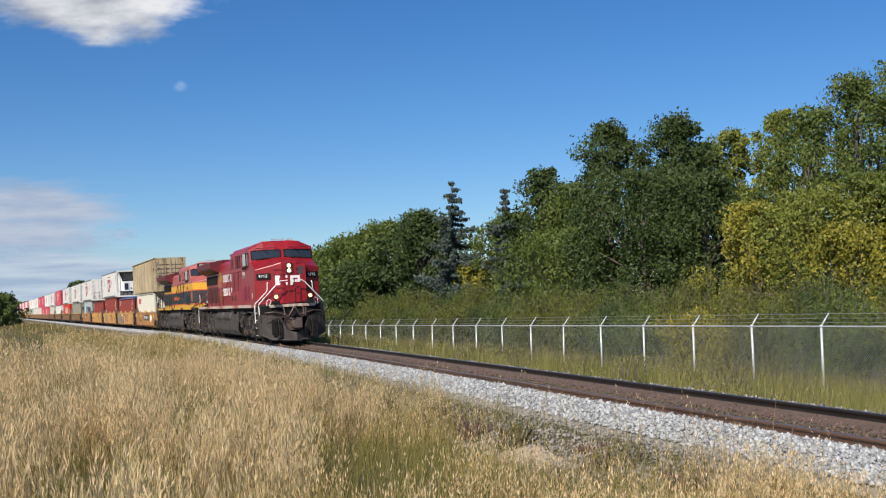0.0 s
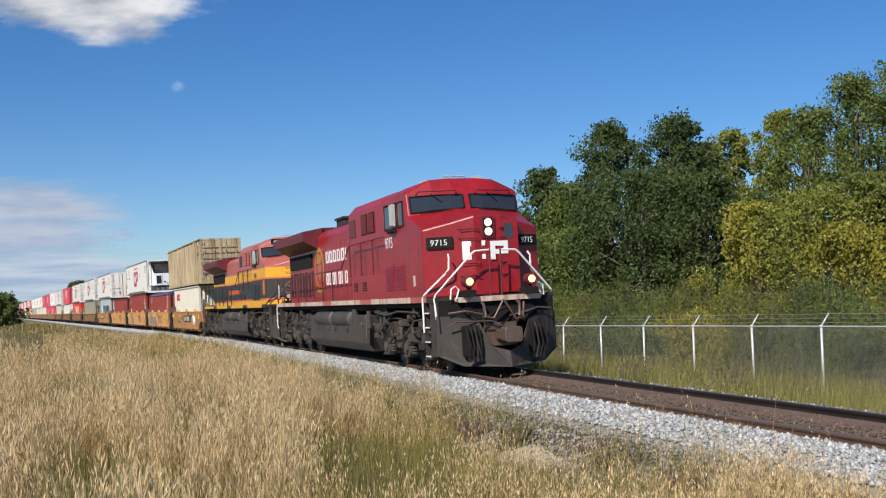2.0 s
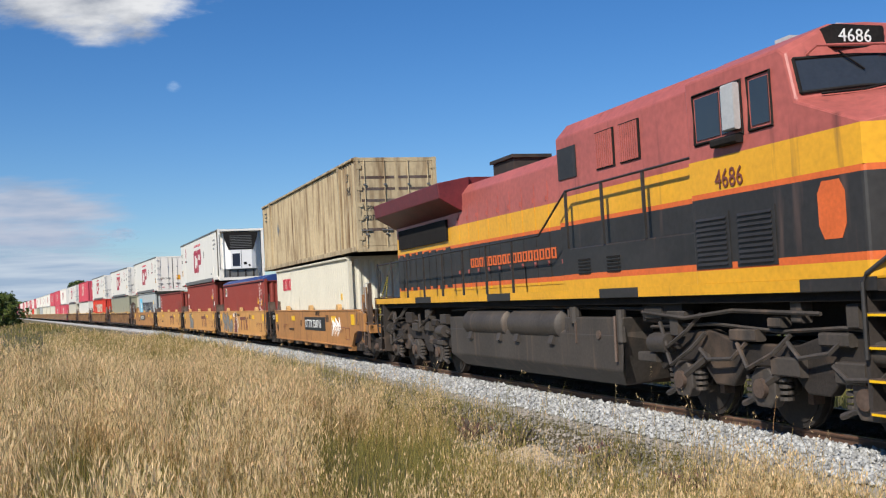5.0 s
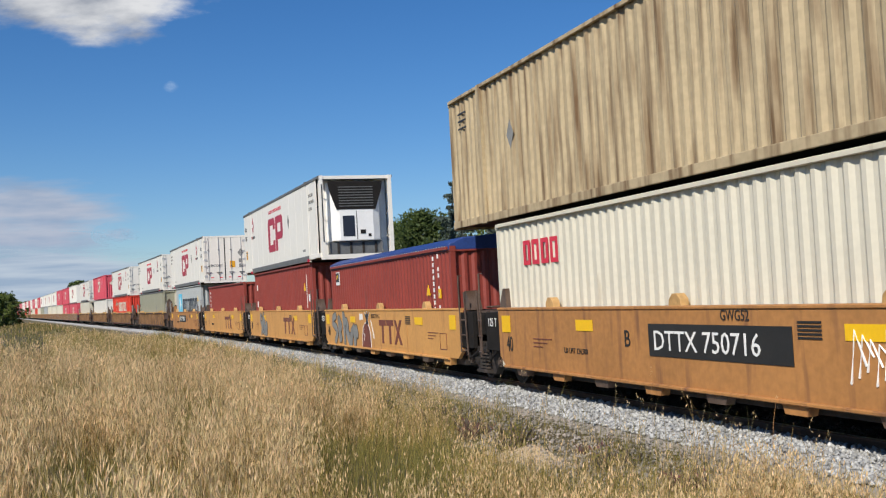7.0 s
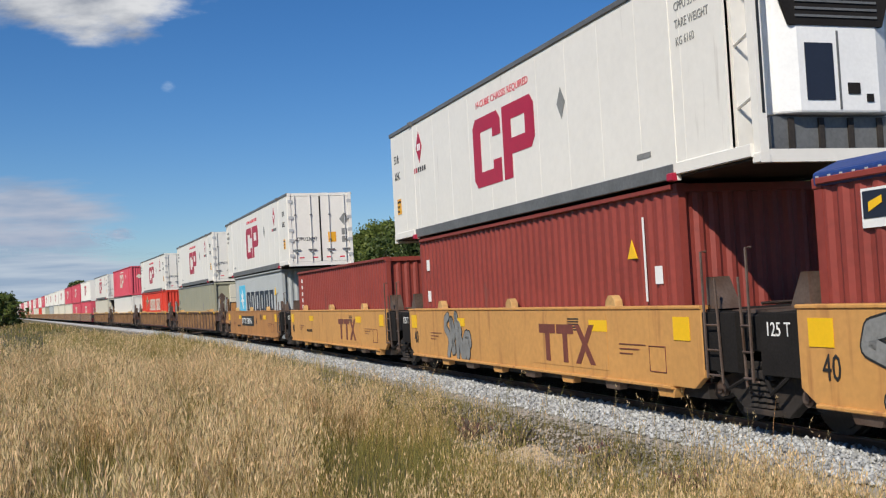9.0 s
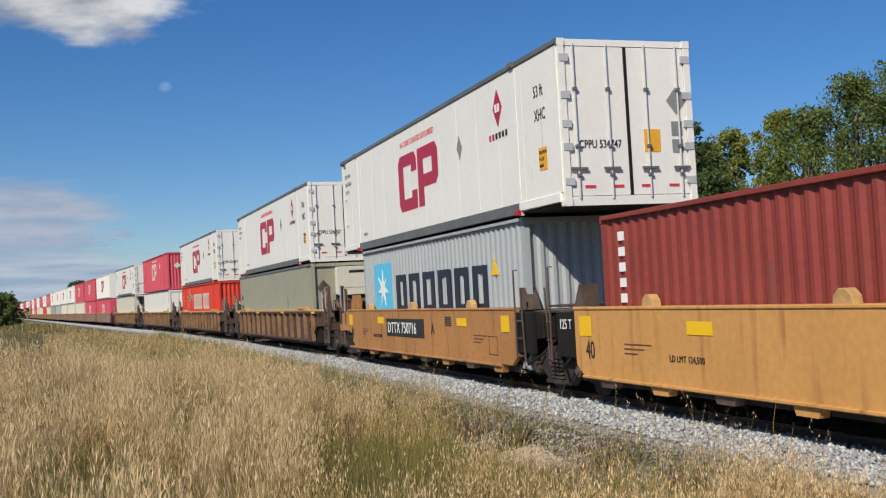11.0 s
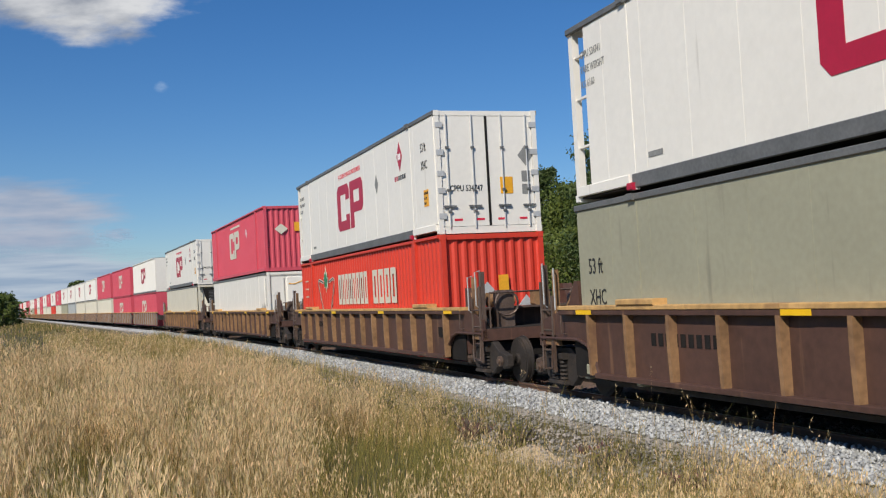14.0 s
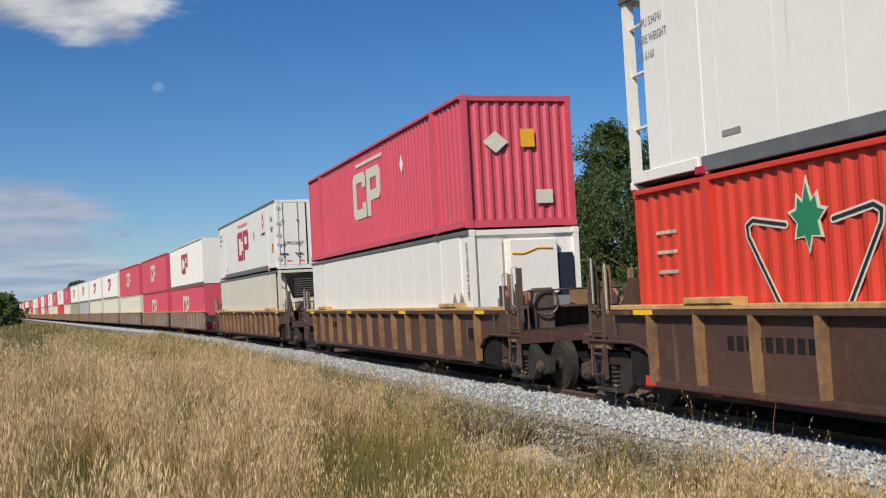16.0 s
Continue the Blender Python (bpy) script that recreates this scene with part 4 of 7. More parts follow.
def text(name, words, size, at, material, parent, rot=(90, 0, 0), label="", sx=1.0):
    cu = bpy.data.curves.new(name, "FONT")
    cu.body, cu.size, cu.extrude, cu.resolution_u = words, size, 0.003, 2
    tmp = bpy.data.objects.new(name, cu)
    me = bpy.data.meshes.new_from_object(tmp)
    bpy.data.objects.remove(tmp)
    me.materials.append(M[material])
    ob = new(name, me)
    ob.parent = parent
    ob.matrix_basis = pose(*at, *rot) @ Matrix.Diagonal((sx, 1, 1, 1))
    if label:
        tagged(ob, label)
    return ob


def two_block_mark(t, x, z, h, y, material):
    """The owner's mark on a container side: an open bracket and a flag, as plain blocks."""
    w, b, c = h * 1.08, h * 0.3, h * 0.21
    a = x
    k = 0.12 * h
    bracket = [(a, z + k), (a + k, z), (a + w, z), (a + w, z + h * 0.33), (a + w - b, z + h * 0.33), (a + w - b, z + c), (a + b, z + c), (a + b, z + h - c), (a + w - b, z + h - c), (a + w - b, z + h * 0.66), (a + w, z + h * 0.66), (a + w, z + h - k), (a + w - k, z + h), (a + k, z + h), (a, z + h - k)]
    mark("owner_mark", t, flat_xz(bracket, y), material)
    a = x + w * 1.08
    for pts in (rect(a, a + b, z, z + h), rect(a + b, a + w - b, z + h - c, z + h), rect(a + b, a + w - b, z + h * 0.32, z + h * 0.32 + c)):
        mark("owner_mark", t, flat_xz(pts, y), material)
    mark("owner_mark", t, flat_xz([(a + w - b, z + h * 0.32), (a + w - k, z + h * 0.32), (a + w, z + h * 0.32 + k), (a + w, z + h - k), (a + w - k, z + h), (a + w - b, z + h)], y), material)


def letter_bars(t, x, z, h, n, step, y, material, name="lettering", narrow=()):
    """A row of plain blocks that stand for a brand's letters: an open frame, or one post where a letter is narrow."""
    for k in range(n):
        w, b = step * (0.3 if k in narrow else 0.78), min(step * 0.25, h * 0.3)
        a = x + k * step
        mark(name, t, flat_xz(rect(a, a + b, z, z + h), y), material)
        if k in narrow:
            continue
        mark(name, t, flat_xz(rect(a + w - b, a + w, z, z + h), y), material)
        mark(name, t, flat_xz(rect(a + b, a + w - b, z + h * 0.82, z + h), y), material)
        mark(name, t, flat_xz(rect(a + b, a + w - b, z, z + h * 0.18), y), material)


def spray(t, path, r, y, fill="mark_grey", line="mark_black"):
    """One bulging sprayed stroke: a dark rounded band under a paler, thinner one."""
    for m, grow, off in ((line, 0.028, 0.004), (fill, 0.0, 0.009)):
        s = Shape()
        for i, (px, pz) in enumerate(path):
            s.prism_y([(px + (r + grow) * math.cos(a), pz + (r + grow) * math.sin(a)) for a in [k * math.tau / 12 for k in range(12)]], y, y - off - 0.0004 * (i % 2))
            if i:
                d = Vector((px - path[i - 1][0], pz - path[i - 1][1])).normalized() * (r + grow)
                q = path[i - 1]
                s.prism_y([(q[0] - d.y, q[1] + d.x), (q[0] + d.y, q[1] - d.x), (px + d.y, pz - d.x), (px - d.y, pz + d.x)], y, y - off - 0.0002)
        part("graffiti", s, m, t)


FLOOR, DECK2 = 0.36, 3.27



def far_container(material, label, mark_material=None):
    """A container that stays far off: body panels, roof, ends, posts and its mark."""
    t = thing("container", label, "container", "containers of the train")
    L, W, H = 8.075, 1.295, 2.88
    for sy in (-1, 1):
        part("side_panel", corrugated(-L + 0.1, L - 0.1, sy * W, 0.12, H - 0.06, sy, 0.55, 0.05), material, t)
        part("top_rail", Shape().box(-L, L, sy * W - 0.05, sy * W + 0.01, H - 0.07, H), material, t)
        part("bottom_rail", Shape().box(-L, L, sy * W - 0.05, sy * W + 0.01, 0, 0.13), "reefer_rail" if material == "reefer" else material, t)
    part("roof", Shape().box(-L, L, -W + 0.02, W - 0.02, H - 0.05, H - 0.02), material, t)
    for sx in (-1, 1):
        part("end_wall", Shape().box(sx * L - 0.06, sx * L, -W, W, 0, H - 0.02, 0.03), material, t)
    if mark_material:
        two_block_mark(t, -1.7, 0.9, 1.35, -1.302, mark_material)
    return t


# ---- running gear ----
def wheelset(parent, x, r=0.46, face="under"):
    """A wheel pair on its axle; it turns as the train rolls."""
    ws = tagged(new("wheelset"), "")
    ws.parent = parent
    ws.location = (x, 0, r)
    part("axle", Shape().tube([(0, -0.9, 0), (0, 0.9, 0)], 0.08, 10), "black", ws, smooth=True)
    for sy in (-1, 1):
        w = Shape().tube([(0, sy * 0.70, 0), (0, sy * 0.735, 0)], r + 0.025, 24).tube([(0, sy * 0.735, 0), (0, sy * 0.83, 0)], r, 24)
        w.tube([(0, sy * 0.83, 0), (0, sy * 0.845, 0)], r - 0.07, 24).tube([(0, sy * 0.845, 0), (0, sy * 0.90, 0)], 0.13, 12)
        part("wheel", w, face, ws, smooth=True)
    ws["radius"] = r
    return ws


def freight_truck(car, x, material="under"):
    """A three-piece freight truck: two cast side frames with coil springs, bolster and two wheelsets."""
    tr = tagged(new("truck"), "dusty dark three-piece freight truck")
    tr.parent = car
    tr.location = (x, 0, 0)
    for sy in (-1, 1):
        y0, y1 = sorted((sy * 1.06, sy * 1.22))
        s = Shape().prism_y([(-1.15, 0.36), (-1.0, 0.30), (-0.72, 0.40), (-0.42, 0.18), (0.42, 0.18), (0.72, 0.40), (1.0, 0.30), (1.15, 0.36), (1.15, 0.58), (0.75, 0.66), (0.42, 0.84), (-0.42, 0.84), (-0.75, 0.66), (-1.15, 0.58)], y0, y1)
        part("side_frame", s, material, tr, bevel=0.02)
        yo = sy * 1.24
        for q in (-0.17, 0.0, 0.17):
            sp = Shape()
            for k in range(5):
                sp.disc((q, yo, 0.31 + 0.07 * k), (0, 0, 1), 0.085, 0.04, 10)
            part("spring", sp, "under", tr)
        part("spring_seat", Shape().box(-0.32, 0.32, min(yo - sy * 0.06, yo + sy * 0.1), max(yo - sy * 0.06, yo + sy * 0.1), 0.2, 0.27, 0.01), material, tr)
        part("spring_cap", Shape().box(-0.3, 0.3, min(yo - sy * 0.06, yo + sy * 0.09), max(yo - sy * 0.06, yo + sy * 0.09), 0.63, 0.74, 0.015), material, tr)
        for q in (-0.88, 0.88):
            part("bearing_cap", Shape().tube([(q, sy * 1.0, 0.46), (q, sy * 1.28, 0.46)], 0.105, 12).tube([(q, sy * 1.28, 0.46), (q, sy * 1.31, 0.46)], 0.06, 8), "steel", tr, smooth=True)
    part("bolster", Shape().box(-0.22, 0.22, -1.2, 1.2, 0.5, 0.8, 0.04), "black", tr)
    for q in (-0.88, 0.88):
        wheelset(tr, q)
    return tr


def loco_truck(loco, x, flip=1):
    """A six-wheel locomotive truck with its cast frame, journal boxes, links, springs and brake gear."""
    tr = tagged(new("truck"), "dusty dark six-wheel locomotive truck")
    tr.parent = loco
    tr.location = (x, 0, 0)
    for sy in (-1, 1):
        y0, y1 = sorted((sy * 1.08, sy * 1.24))
        s = Shape().prism_y([(-2.75, 0.95), (-2.5, 0.62), (-2.2, 0.78), (-1.45, 0.78), (-1.15, 0.50), (-0.75, 0.50), (-0.45, 0.78), (0.45, 0.78), (0.75, 0.50), (1.15, 0.50), (1.45, 0.78), (2.2, 0.78), (2.5, 0.62), (2.75, 0.95), (2.75, 1.16), (1.2, 1.22), (0.6, 1.06), (-0.6, 1.06), (-1.2, 1.22), (-2.75, 1.16)], y0, y1)
        part("side_frame", s, "under", tr, bevel=0.025)
        for q in (-1.85, 0.0, 1.85):
            yo = sy * 1.27
            part("journal_box", Shape().prism_y([(q - 0.24, 0.42), (q - 0.14, 0.3), (q + 0.14, 0.3), (q + 0.24, 0.42), (q + 0.24, 0.66), (q + 0.12, 0.78), (q - 0.12, 0.78), (q - 0.24, 0.66)], min(yo - sy * 0.12, yo + sy * 0.05), max(yo - sy * 0.12, yo + sy * 0.05)), "tank", tr, bevel=0.02)
            part("bearing_cap", Shape().tube([(q, sy * 1.28, 0.53), (q, sy * 1.38, 0.53)], 0.12, 12), "steel", tr, smooth=True)
            part("link_arm", Shape().tube([(q + flip * 0.1, sy * 1.3, 0.6), (q + flip * 0.62, sy * 1.28, 0.86)], 0.055, 6).tube([(q - flip * 0.15, sy * 1.28, 0.42), (q - flip * 0.5, sy * 1.26, 0.3)], 0.04, 6), "tank", tr)
            for e in (-0.33, 0.33):
                sp = Shape()
                for k in range(4):
                    sp.disc((q + e, sy * 1.22, 0.42 + 0.075 * k), (0, 0, 1), 0.085, 0.042, 10)
                part("spring", sp, "tank", tr)
            part("brake_shoe", Shape().box(q + 0.52 * flip - 0.05, q + 0.52 * flip + 0.05, sy * 0.95 - 0.08, sy * 0.95 + 0.08, 0.35, 0.72), "steel", tr)
        for q in (-2.3, 2.3):
            part("brake_cylinder", Shape().tube([(q - 0.26, sy * 1.32, 1.02), (q + 0.2, sy * 1.32, 1.02)], 0.14, 12).tube([(q + 0.2, sy * 1.32, 1.02), (q + 0.42, sy * 1.32, 0.98)], 0.04, 6), "tank", tr, smooth=True)
        part("pipe", Shape().tube([(-2.7, sy * 1.27, 1.24), (-1.0, sy * 1.28, 1.30), (0.4, sy * 1.27, 1.22), (1.5, sy * 1.29, 1.28), (2.6, sy * 1.27, 1.22)], 0.025, 5), "tank", tr)
        part("sand_pipe", Shape().tube([(-2.75, sy * 1.1, 1.3), (-2.85, sy * 1.0, 0.7), (-2.55, sy * 0.85, 0.2)], 0.025, 5).tube([(2.75, sy * 1.1, 1.3), (2.85, sy * 1.0, 0.7), (2.55, sy * 0.85, 0.2)], 0.025, 5), "black", tr)
    part("transom", Shape().box(-2.4, 2.4, -0.6, 0.6, 0.55, 1.0, 0.05), "black", tr)
    for q in (-1.85, 0.0, 1.85):
        wheelset(tr, q, 0.53)
    return tr


# ---- locomotives ----
def banded(name, shape, bands, parent, label="", bevel=0.0):
    """One body split at level lines into bands, each with its own paint."""
    base = shape.mesh(name)
    recalc(base)
    for z0, z1, material in bands:
        bm = bmesh.new()
        bm.from_mesh(base)
        for z, n in ((z0, -1), (z1, 1)):
            geom = list(bm.verts) + list(bm.edges) + list(bm.faces)
            bmesh.ops.bisect_plane(bm, geom=geom, plane_co=(0, 0, z), plane_no=(0, 0, n), clear_outer=True)
        if not bm.faces:
            bm.free()
            continue
        me = bpy.data.meshes.new(name)
        bm.to_mesh(me)
        bm.free()
        me.materials.append(M[material])
        ob = new(name, me)
        ob.parent = parent
        if bevel:
            bv = ob.modifiers.new("bevel", "BEVEL")
            bv.width, bv.segments, bv.limit_method = bevel, 2, "ANGLE"
    bpy.data.meshes.remove(base)


CAB = [(1.5, 9.28, 3.42, 8.26, 3.84, 8.12, 4.40, 8.00, 4.48), (0.85, 9.56, 3.57, 8.42, 3.90, 8.28, 4.42, 8.12, 4.76), (0.35, 9.78, 3.70, 8.52, 3.95, 8.36, 4.42, 8.16, 4.79)]


def cab_at(y):
    ys = [c[0] for c in CAB][::-1]
    return [float(np.interp(abs(y), ys, [c[i] for c in CAB][::-1])) for i in range(1, 9)]


def front_glass(y, f, out=0.015):
    """A point on the windscreen plane: f from its foot (0) to its head (1)."""
    c = cab_at(y)
    return (c[2] + (c[4] - c[2]) * f + out, y, c[3] + (c[5] - c[3]) * f)


def locomotive(label, pal):
    t = thing("locomotive", label, "locomotive", "locomotives of the train")
    B = pal["bands"]
    # frame, deck and sill stripe
    part("frame", Shape().box(-10.5, 10.2, -0.85, 0.85, 1.15, 1.68).box(-10.35, 10.02, -1.42, 1.42, 1.58, 1.68), "black", t)
    part("deck", Shape().box(-10.35, 10.04, -1.5, 1.5, 1.68, 1.8), "under", t)
    for sy in (-1, 1):
        for k in range(16):
            a = -10.35 + k * 1.233
            part("sill_stripe", Shape().box(a, a + 1.228, min(sy * 1.5, sy * 1.512), max(sy * 1.5, sy * 1.512), 1.69, 1.83), pal["sill"] if k % 4 != 3 else pal["sill2"], t)
    # cab and nose
    s = Shape()
    stations = [(-c[0],) + c[1:] for c in CAB] + [c for c in CAB[::-1]]
    v = []
    for y, fx, fz, bx, bz, tx, tz, rx, rz in stations:
        v += [(6.0, y, 1.8), (fx, y, 1.8), (fx, y, fz), (bx, y, bz), (tx, y, tz), (rx, y, rz), (6.0, y, rz)]
    f = [tuple(range(7)), tuple(range(35, 42))]
    for i in range(5):
        f += [(7 * i + j, 7 * i + (j + 1) % 7, 7 * i + 7 + (j + 1) % 7, 7 * i + 7 + j) for j in range(7)]
    banded("cab", s.add(v, f), B, t, bevel=0.035)
    for y0, y1 in ((-1.42, -0.09), (0.09, 1.42)):
        g = Shape()
        n, pts = 4, []
        for f_ in (0.12, 0.85):
            for k in range(n + 1):
                pts.append(front_glass(y0 + (y1 - y0) * k / n, f_))
        g.add(pts, [(k, k + 1, n + 2 + k, n + 1 + k) for k in range(n)])
        w = part("windshield", g, "glass", t, "dark glass windscreen in a rubber frame")
        ym = (y0 + y1) / 2
        fr = Shape()
        for f_ in (0.12, 0.85):
            fr.tube([front_glass(y0, f_), front_glass(ym, f_), front_glass(y1, f_)], 0.022, 5)
        for yy in (y0, y1):
            fr.tube([front_glass(yy, 0.12), front_glass(yy, 0.85)], 0.022, 5)
        part("window_frame", fr, "black", w)
        part("wiper", Shape().tube([front_glass(y0 * 0.62 + y1 * 0.38, 0.95, 0.05), front_glass(y0 * 0.42 + y1 * 0.58, 0.5, 0.03)], 0.012, 4), "black", w)
        part("wiper", Shape().tube([front_glass(y0 * 0.85 + y1 * 0.15, 0.05, 0.05), front_glass(ym, 0.02, 0.09), front_glass(y0 * 0.2 + y1 * 0.8, 0.1, 0.05)], 0.014, 4), "black", w)
        part("sun_visor", Shape().tube([front_glass(y0 * 0.88 + y1 * 0.12, 0.92, 0.02), front_glass(y0 * 0.85 + y1 * 0.15, 1.06, 0.16), front_glass(y0 * 0.15 + y1 * 0.85, 1.06, 0.16), front_glass(y0 * 0.12 + y1 * 0.88, 0.92, 0.02)], 0.018, 5), "maroon_dark" if pal["trim"] == "red" else pal["trim"], w)
    for sy in (-1, 1):
        for a, b, m in ((6.25, 6.78, "glass"), (6.82, 7.22, "glass"), (7.45, 7.8, "glass")):
            part("side_window", Shape().box(a, b, min(sy * 1.5, sy * 1.515), max(sy * 1.5, sy * 1.515), 3.68, 4.22, 0), m, t)
        fr = Shape()
        for a, b in ((6.2, 7.27), (7.40, 7.85)):
            fr.tube([(a, sy * 1.51, 3.63), (b, sy * 1.51, 3.63), (b, sy * 1.51, 4.27), (a, sy * 1.51, 4.27), (a, sy * 1.51, 3.63)], 0.022, 4)
        part("window_frame", fr, "black", t)
        part("mirror_panel", Shape().box(7.0, 7.26, min(sy * 1.53, sy * 1.62), max(sy * 1.53, sy * 1.62), 3.68, 4.25, 0.02), "silver", t)
        part("arm_rest", Shape().box(6.7, 7.25, min(sy * 1.5, sy * 1.62), max(sy * 1.5, sy * 1.62), 3.52, 3.62, 0.02), "black", t)
        # cab-side louvres
        for a, b in ((6.05, 6.85), (6.98, 7.78)):
            lv = part("louvre_panel", Shape().box(a, b, min(sy * 1.5, sy * 1.512), max(sy * 1.5, sy * 1.512), 2.02, 2.72), "kcs_black" if len(B) > 1 else "red", t)
            for k in range(10):
                z = 2.06 + 0.064 * k
                part("slat", Shape().prism_x([(sy * 1.512, z), (sy * 1.535, z), (sy * 1.512, z + 0.035)], a + 0.06, b - 0.06), "kcs_black" if len(B) > 1 else "red", lv)
        # number board on the nose facet
        c, d = cab_at(0.84), cab_at(1.42)
        p0, p1 = Vector((d[0] + 0.02, sy * 1.42, 0)), Vector((c[0] + 0.02, sy * 0.84, 0))
        nb = Shape()
        q = [(p0, 2.97), (p1, 2.97), (p1, 3.23), (p0, 3.23)]
        nb.add([(p.x, p.y, z) for p, z in q] + [(p.x + 0.05, p.y + sy * 0.02, z) for p, z in q], [(0, 1, 2, 3), (4, 5, 6, 7), (0, 1, 5, 4), (1, 2, 6, 5), (2, 3, 7, 6), (3, 0, 4, 7)])
        if pal["board"] == "nose":
            board = part("number_board", nb, "black", t)
            ang = math.degrees(math.atan2((p1 - p0).y, (p1 - p0).x))
            if sy < 0:
                text("number", pal["number"], 0.2, (p0.x + 0.052 + (p1.x - p0.x) * 0.14, p0.y - 0.022 + 0.09, 3.03), "white_paint", board, (90, 0, ang), sx=1.05)
            else:
                text("number", pal["number"], 0.2, (p1.x + 0.052, p1.y + 0.07, 3.03), "white_paint", board, (90, 0, 180 + ang - 0), sx=1.05)
        # ditch light
        yl = sy * 0.78
        part("ditch_light_bracket", Shape().box(10.04, 10.44, yl - 0.16, yl + 0.16, 1.78, 1.94, 0.02).tube([(10.32, yl, 1.9), (10.32, yl, 2.05)], 0.05, 8), "black", t)
        part("ditch_light_housing", Shape().tube([(10.2, yl, 2.13), (10.25, yl, 2.13), (10.44, yl, 2.13)], 0.13, 14), "maroon_dark" if pal["trim"] == "red" else "black", t)
        part("ditch_light", Shape().tube([(10.42, yl, 2.13), (10.46, yl, 2.13)], 0.09, 16), "lamp_dim" if pal["lit"] else "silver", t, "glowing round ditch light" if pal["lit"] else "")
        # grab irons on the nose
        for z in (2.3, 2.6, 3.2, 3.42):
            part("grab_iron", Shape().tube([(cab_at(0.7)[0], sy * 0.7, z), (cab_at(0.7)[0] + 0.09, sy * 0.7, z - 0.03), (cab_at(0.28)[0] + 0.09, sy * 0.28, z - 0.03), (cab_at(0.28)[0], sy * 0.28, z)], 0.014, 4), "maroon_dark" if pal["trim"] == "red" else pal["trim"], t)
        # step well and stairs
        part("step_well", Shape().prism_y([(9.12, 1.68), (10.04, 1.68), (10.04, 0.45), (9.9, 0.38), (9.2, 0.38), (9.12, 0.5)], min(sy * 1.18, sy * 1.22), max(sy * 1.18, sy * 1.22)).box(9.5, 10.04, min(sy * 1.22, sy * 1.47), max(sy * 1.22, sy * 1.47), 0.42, 1.72, 0.01).box(9.1, 9.16, min(sy * 1.2, sy * 1.48), max(sy * 1.2, sy * 1.48), 0.4, 1.7), "plow", t)
        for k in range(4):
            part("step", Shape().box(9.14, 9.54, min(sy * 1.2, sy * 1.5), max(sy * 1.2, sy * 1.5), 0.40 + 0.34 * k, 0.44 + 0.34 * k), "steel", t)
            part("step_edge", Shape().box(9.16, 9.52, min(sy * 1.5, sy * 1.51), max(sy * 1.5, sy * 1.51), 0.405 + 0.34 * k, 0.43 + 0.34 * k), "mark_yellow" if not pal["lit"] else "rail_white", t)
        hr = pal["front_rail"]
        part("handrail", Shape().tube([(9.18, sy * 1.53, 0.98), (9.2, sy * 1.54, 1.78), (9.24, sy * 1.52, 1.86), (9.74, sy * 1.1, 2.36), (9.8, sy * 1.05, 2.46), (9.82, sy * 1.04, 2.72), (9.72, sy * 1.02, 2.80)], 0.025, 6), hr, t, smooth=True)
        part("handrail", Shape().tube([(10.05, sy * 1.36, 1.24), (9.99, sy * 1.48, 1.30), (9.95, sy * 1.5, 1.76), (9.98, sy * 1.47, 1.86), (10.16, sy * 0.62, 2.76), (10.17, sy * 0.52, 2.84), (10.17, sy * 0.16, 2.86)], 0.025, 6), hr, t, smooth=True)
        part("handrail", Shape().tube([(10.18, sy * 1.18, 1.74), (10.2, sy * 1.16, 1.98), (10.22, sy * 1.06, 2.04), (10.24, sy * 0.98, 1.96), (10.3, sy * 1.08, 1.74)], 0.02, 6), hr, t, smooth=True)
        part("rail_post", Shape().tube([(10.12, sy * 0.14, 1.78), (10.15, sy * 0.14, 2.9)], 0.022, 6), "maroon_dark" if pal["trim"] == "red" else pal["trim"], t)
    # headlights
    hx = cab_at(0.0)[0]
    if pal["board"] == "nose":
        part("headlight_housing", Shape().box(hx - 0.1, hx + 0.05, -0.17, 0.15, 3.17, 3.68, 0.02), "maroon_dark", t)
        part("headlight_housing", Shape().box(hx + 0.05, hx + 0.058, -0.13, 0.11, 3.2, 3.64), "black", t)
        for z in (3.31, 3.53):
            part("headlight", Shape().tube([(hx + 0.04, -0.01, z), (hx + 0.08, -0.01, z)], 0.092, 16), "lamp", t, "glowing round headlight")
        part("nose_door", Shape().box(hx - 0.2, hx + 0.035, 0.2, 0.76, 1.85, 3.6, 0.02), pal["trim"], t)
        part("door_window", Shape().box(hx + 0.035, hx + 0.045, 0.4, 0.62, 3.14, 3.5), "glass", t)
        for a, b, c0, c1 in ((-0.63, -0.47, 2.66, 3.1), (-0.47, -0.09, 2.98, 3.1), (-0.47, -0.09, 2.66, 2.78), (0.04, 0.15, 2.64, 3.08), (0.15, 0.48, 2.96, 3.08), (0.15, 0.48, 2.77, 2.88), (0.37, 0.48, 2.88, 2.96)):
            xa, xb = cab_at(a)[0], cab_at(b)[0]
            o = 0.048 if a > 0 else 0.012
            if a > 0:
                xa = xb = hx
            part("nose_mark", Shape().add([(xa, a, c0), (xb, b, c0), (xb, b, c1), (xa, a, c1), (xa + o, a, c0), (xb + o, b, c0), (xb + o, b, c1), (xa + o, a, c1)], [(4, 5, 6, 7), (0, 1, 5, 4), (2, 3, 7, 6), (1, 2, 6, 5), (3, 0, 4, 7)]), "white_paint", t)
    else:
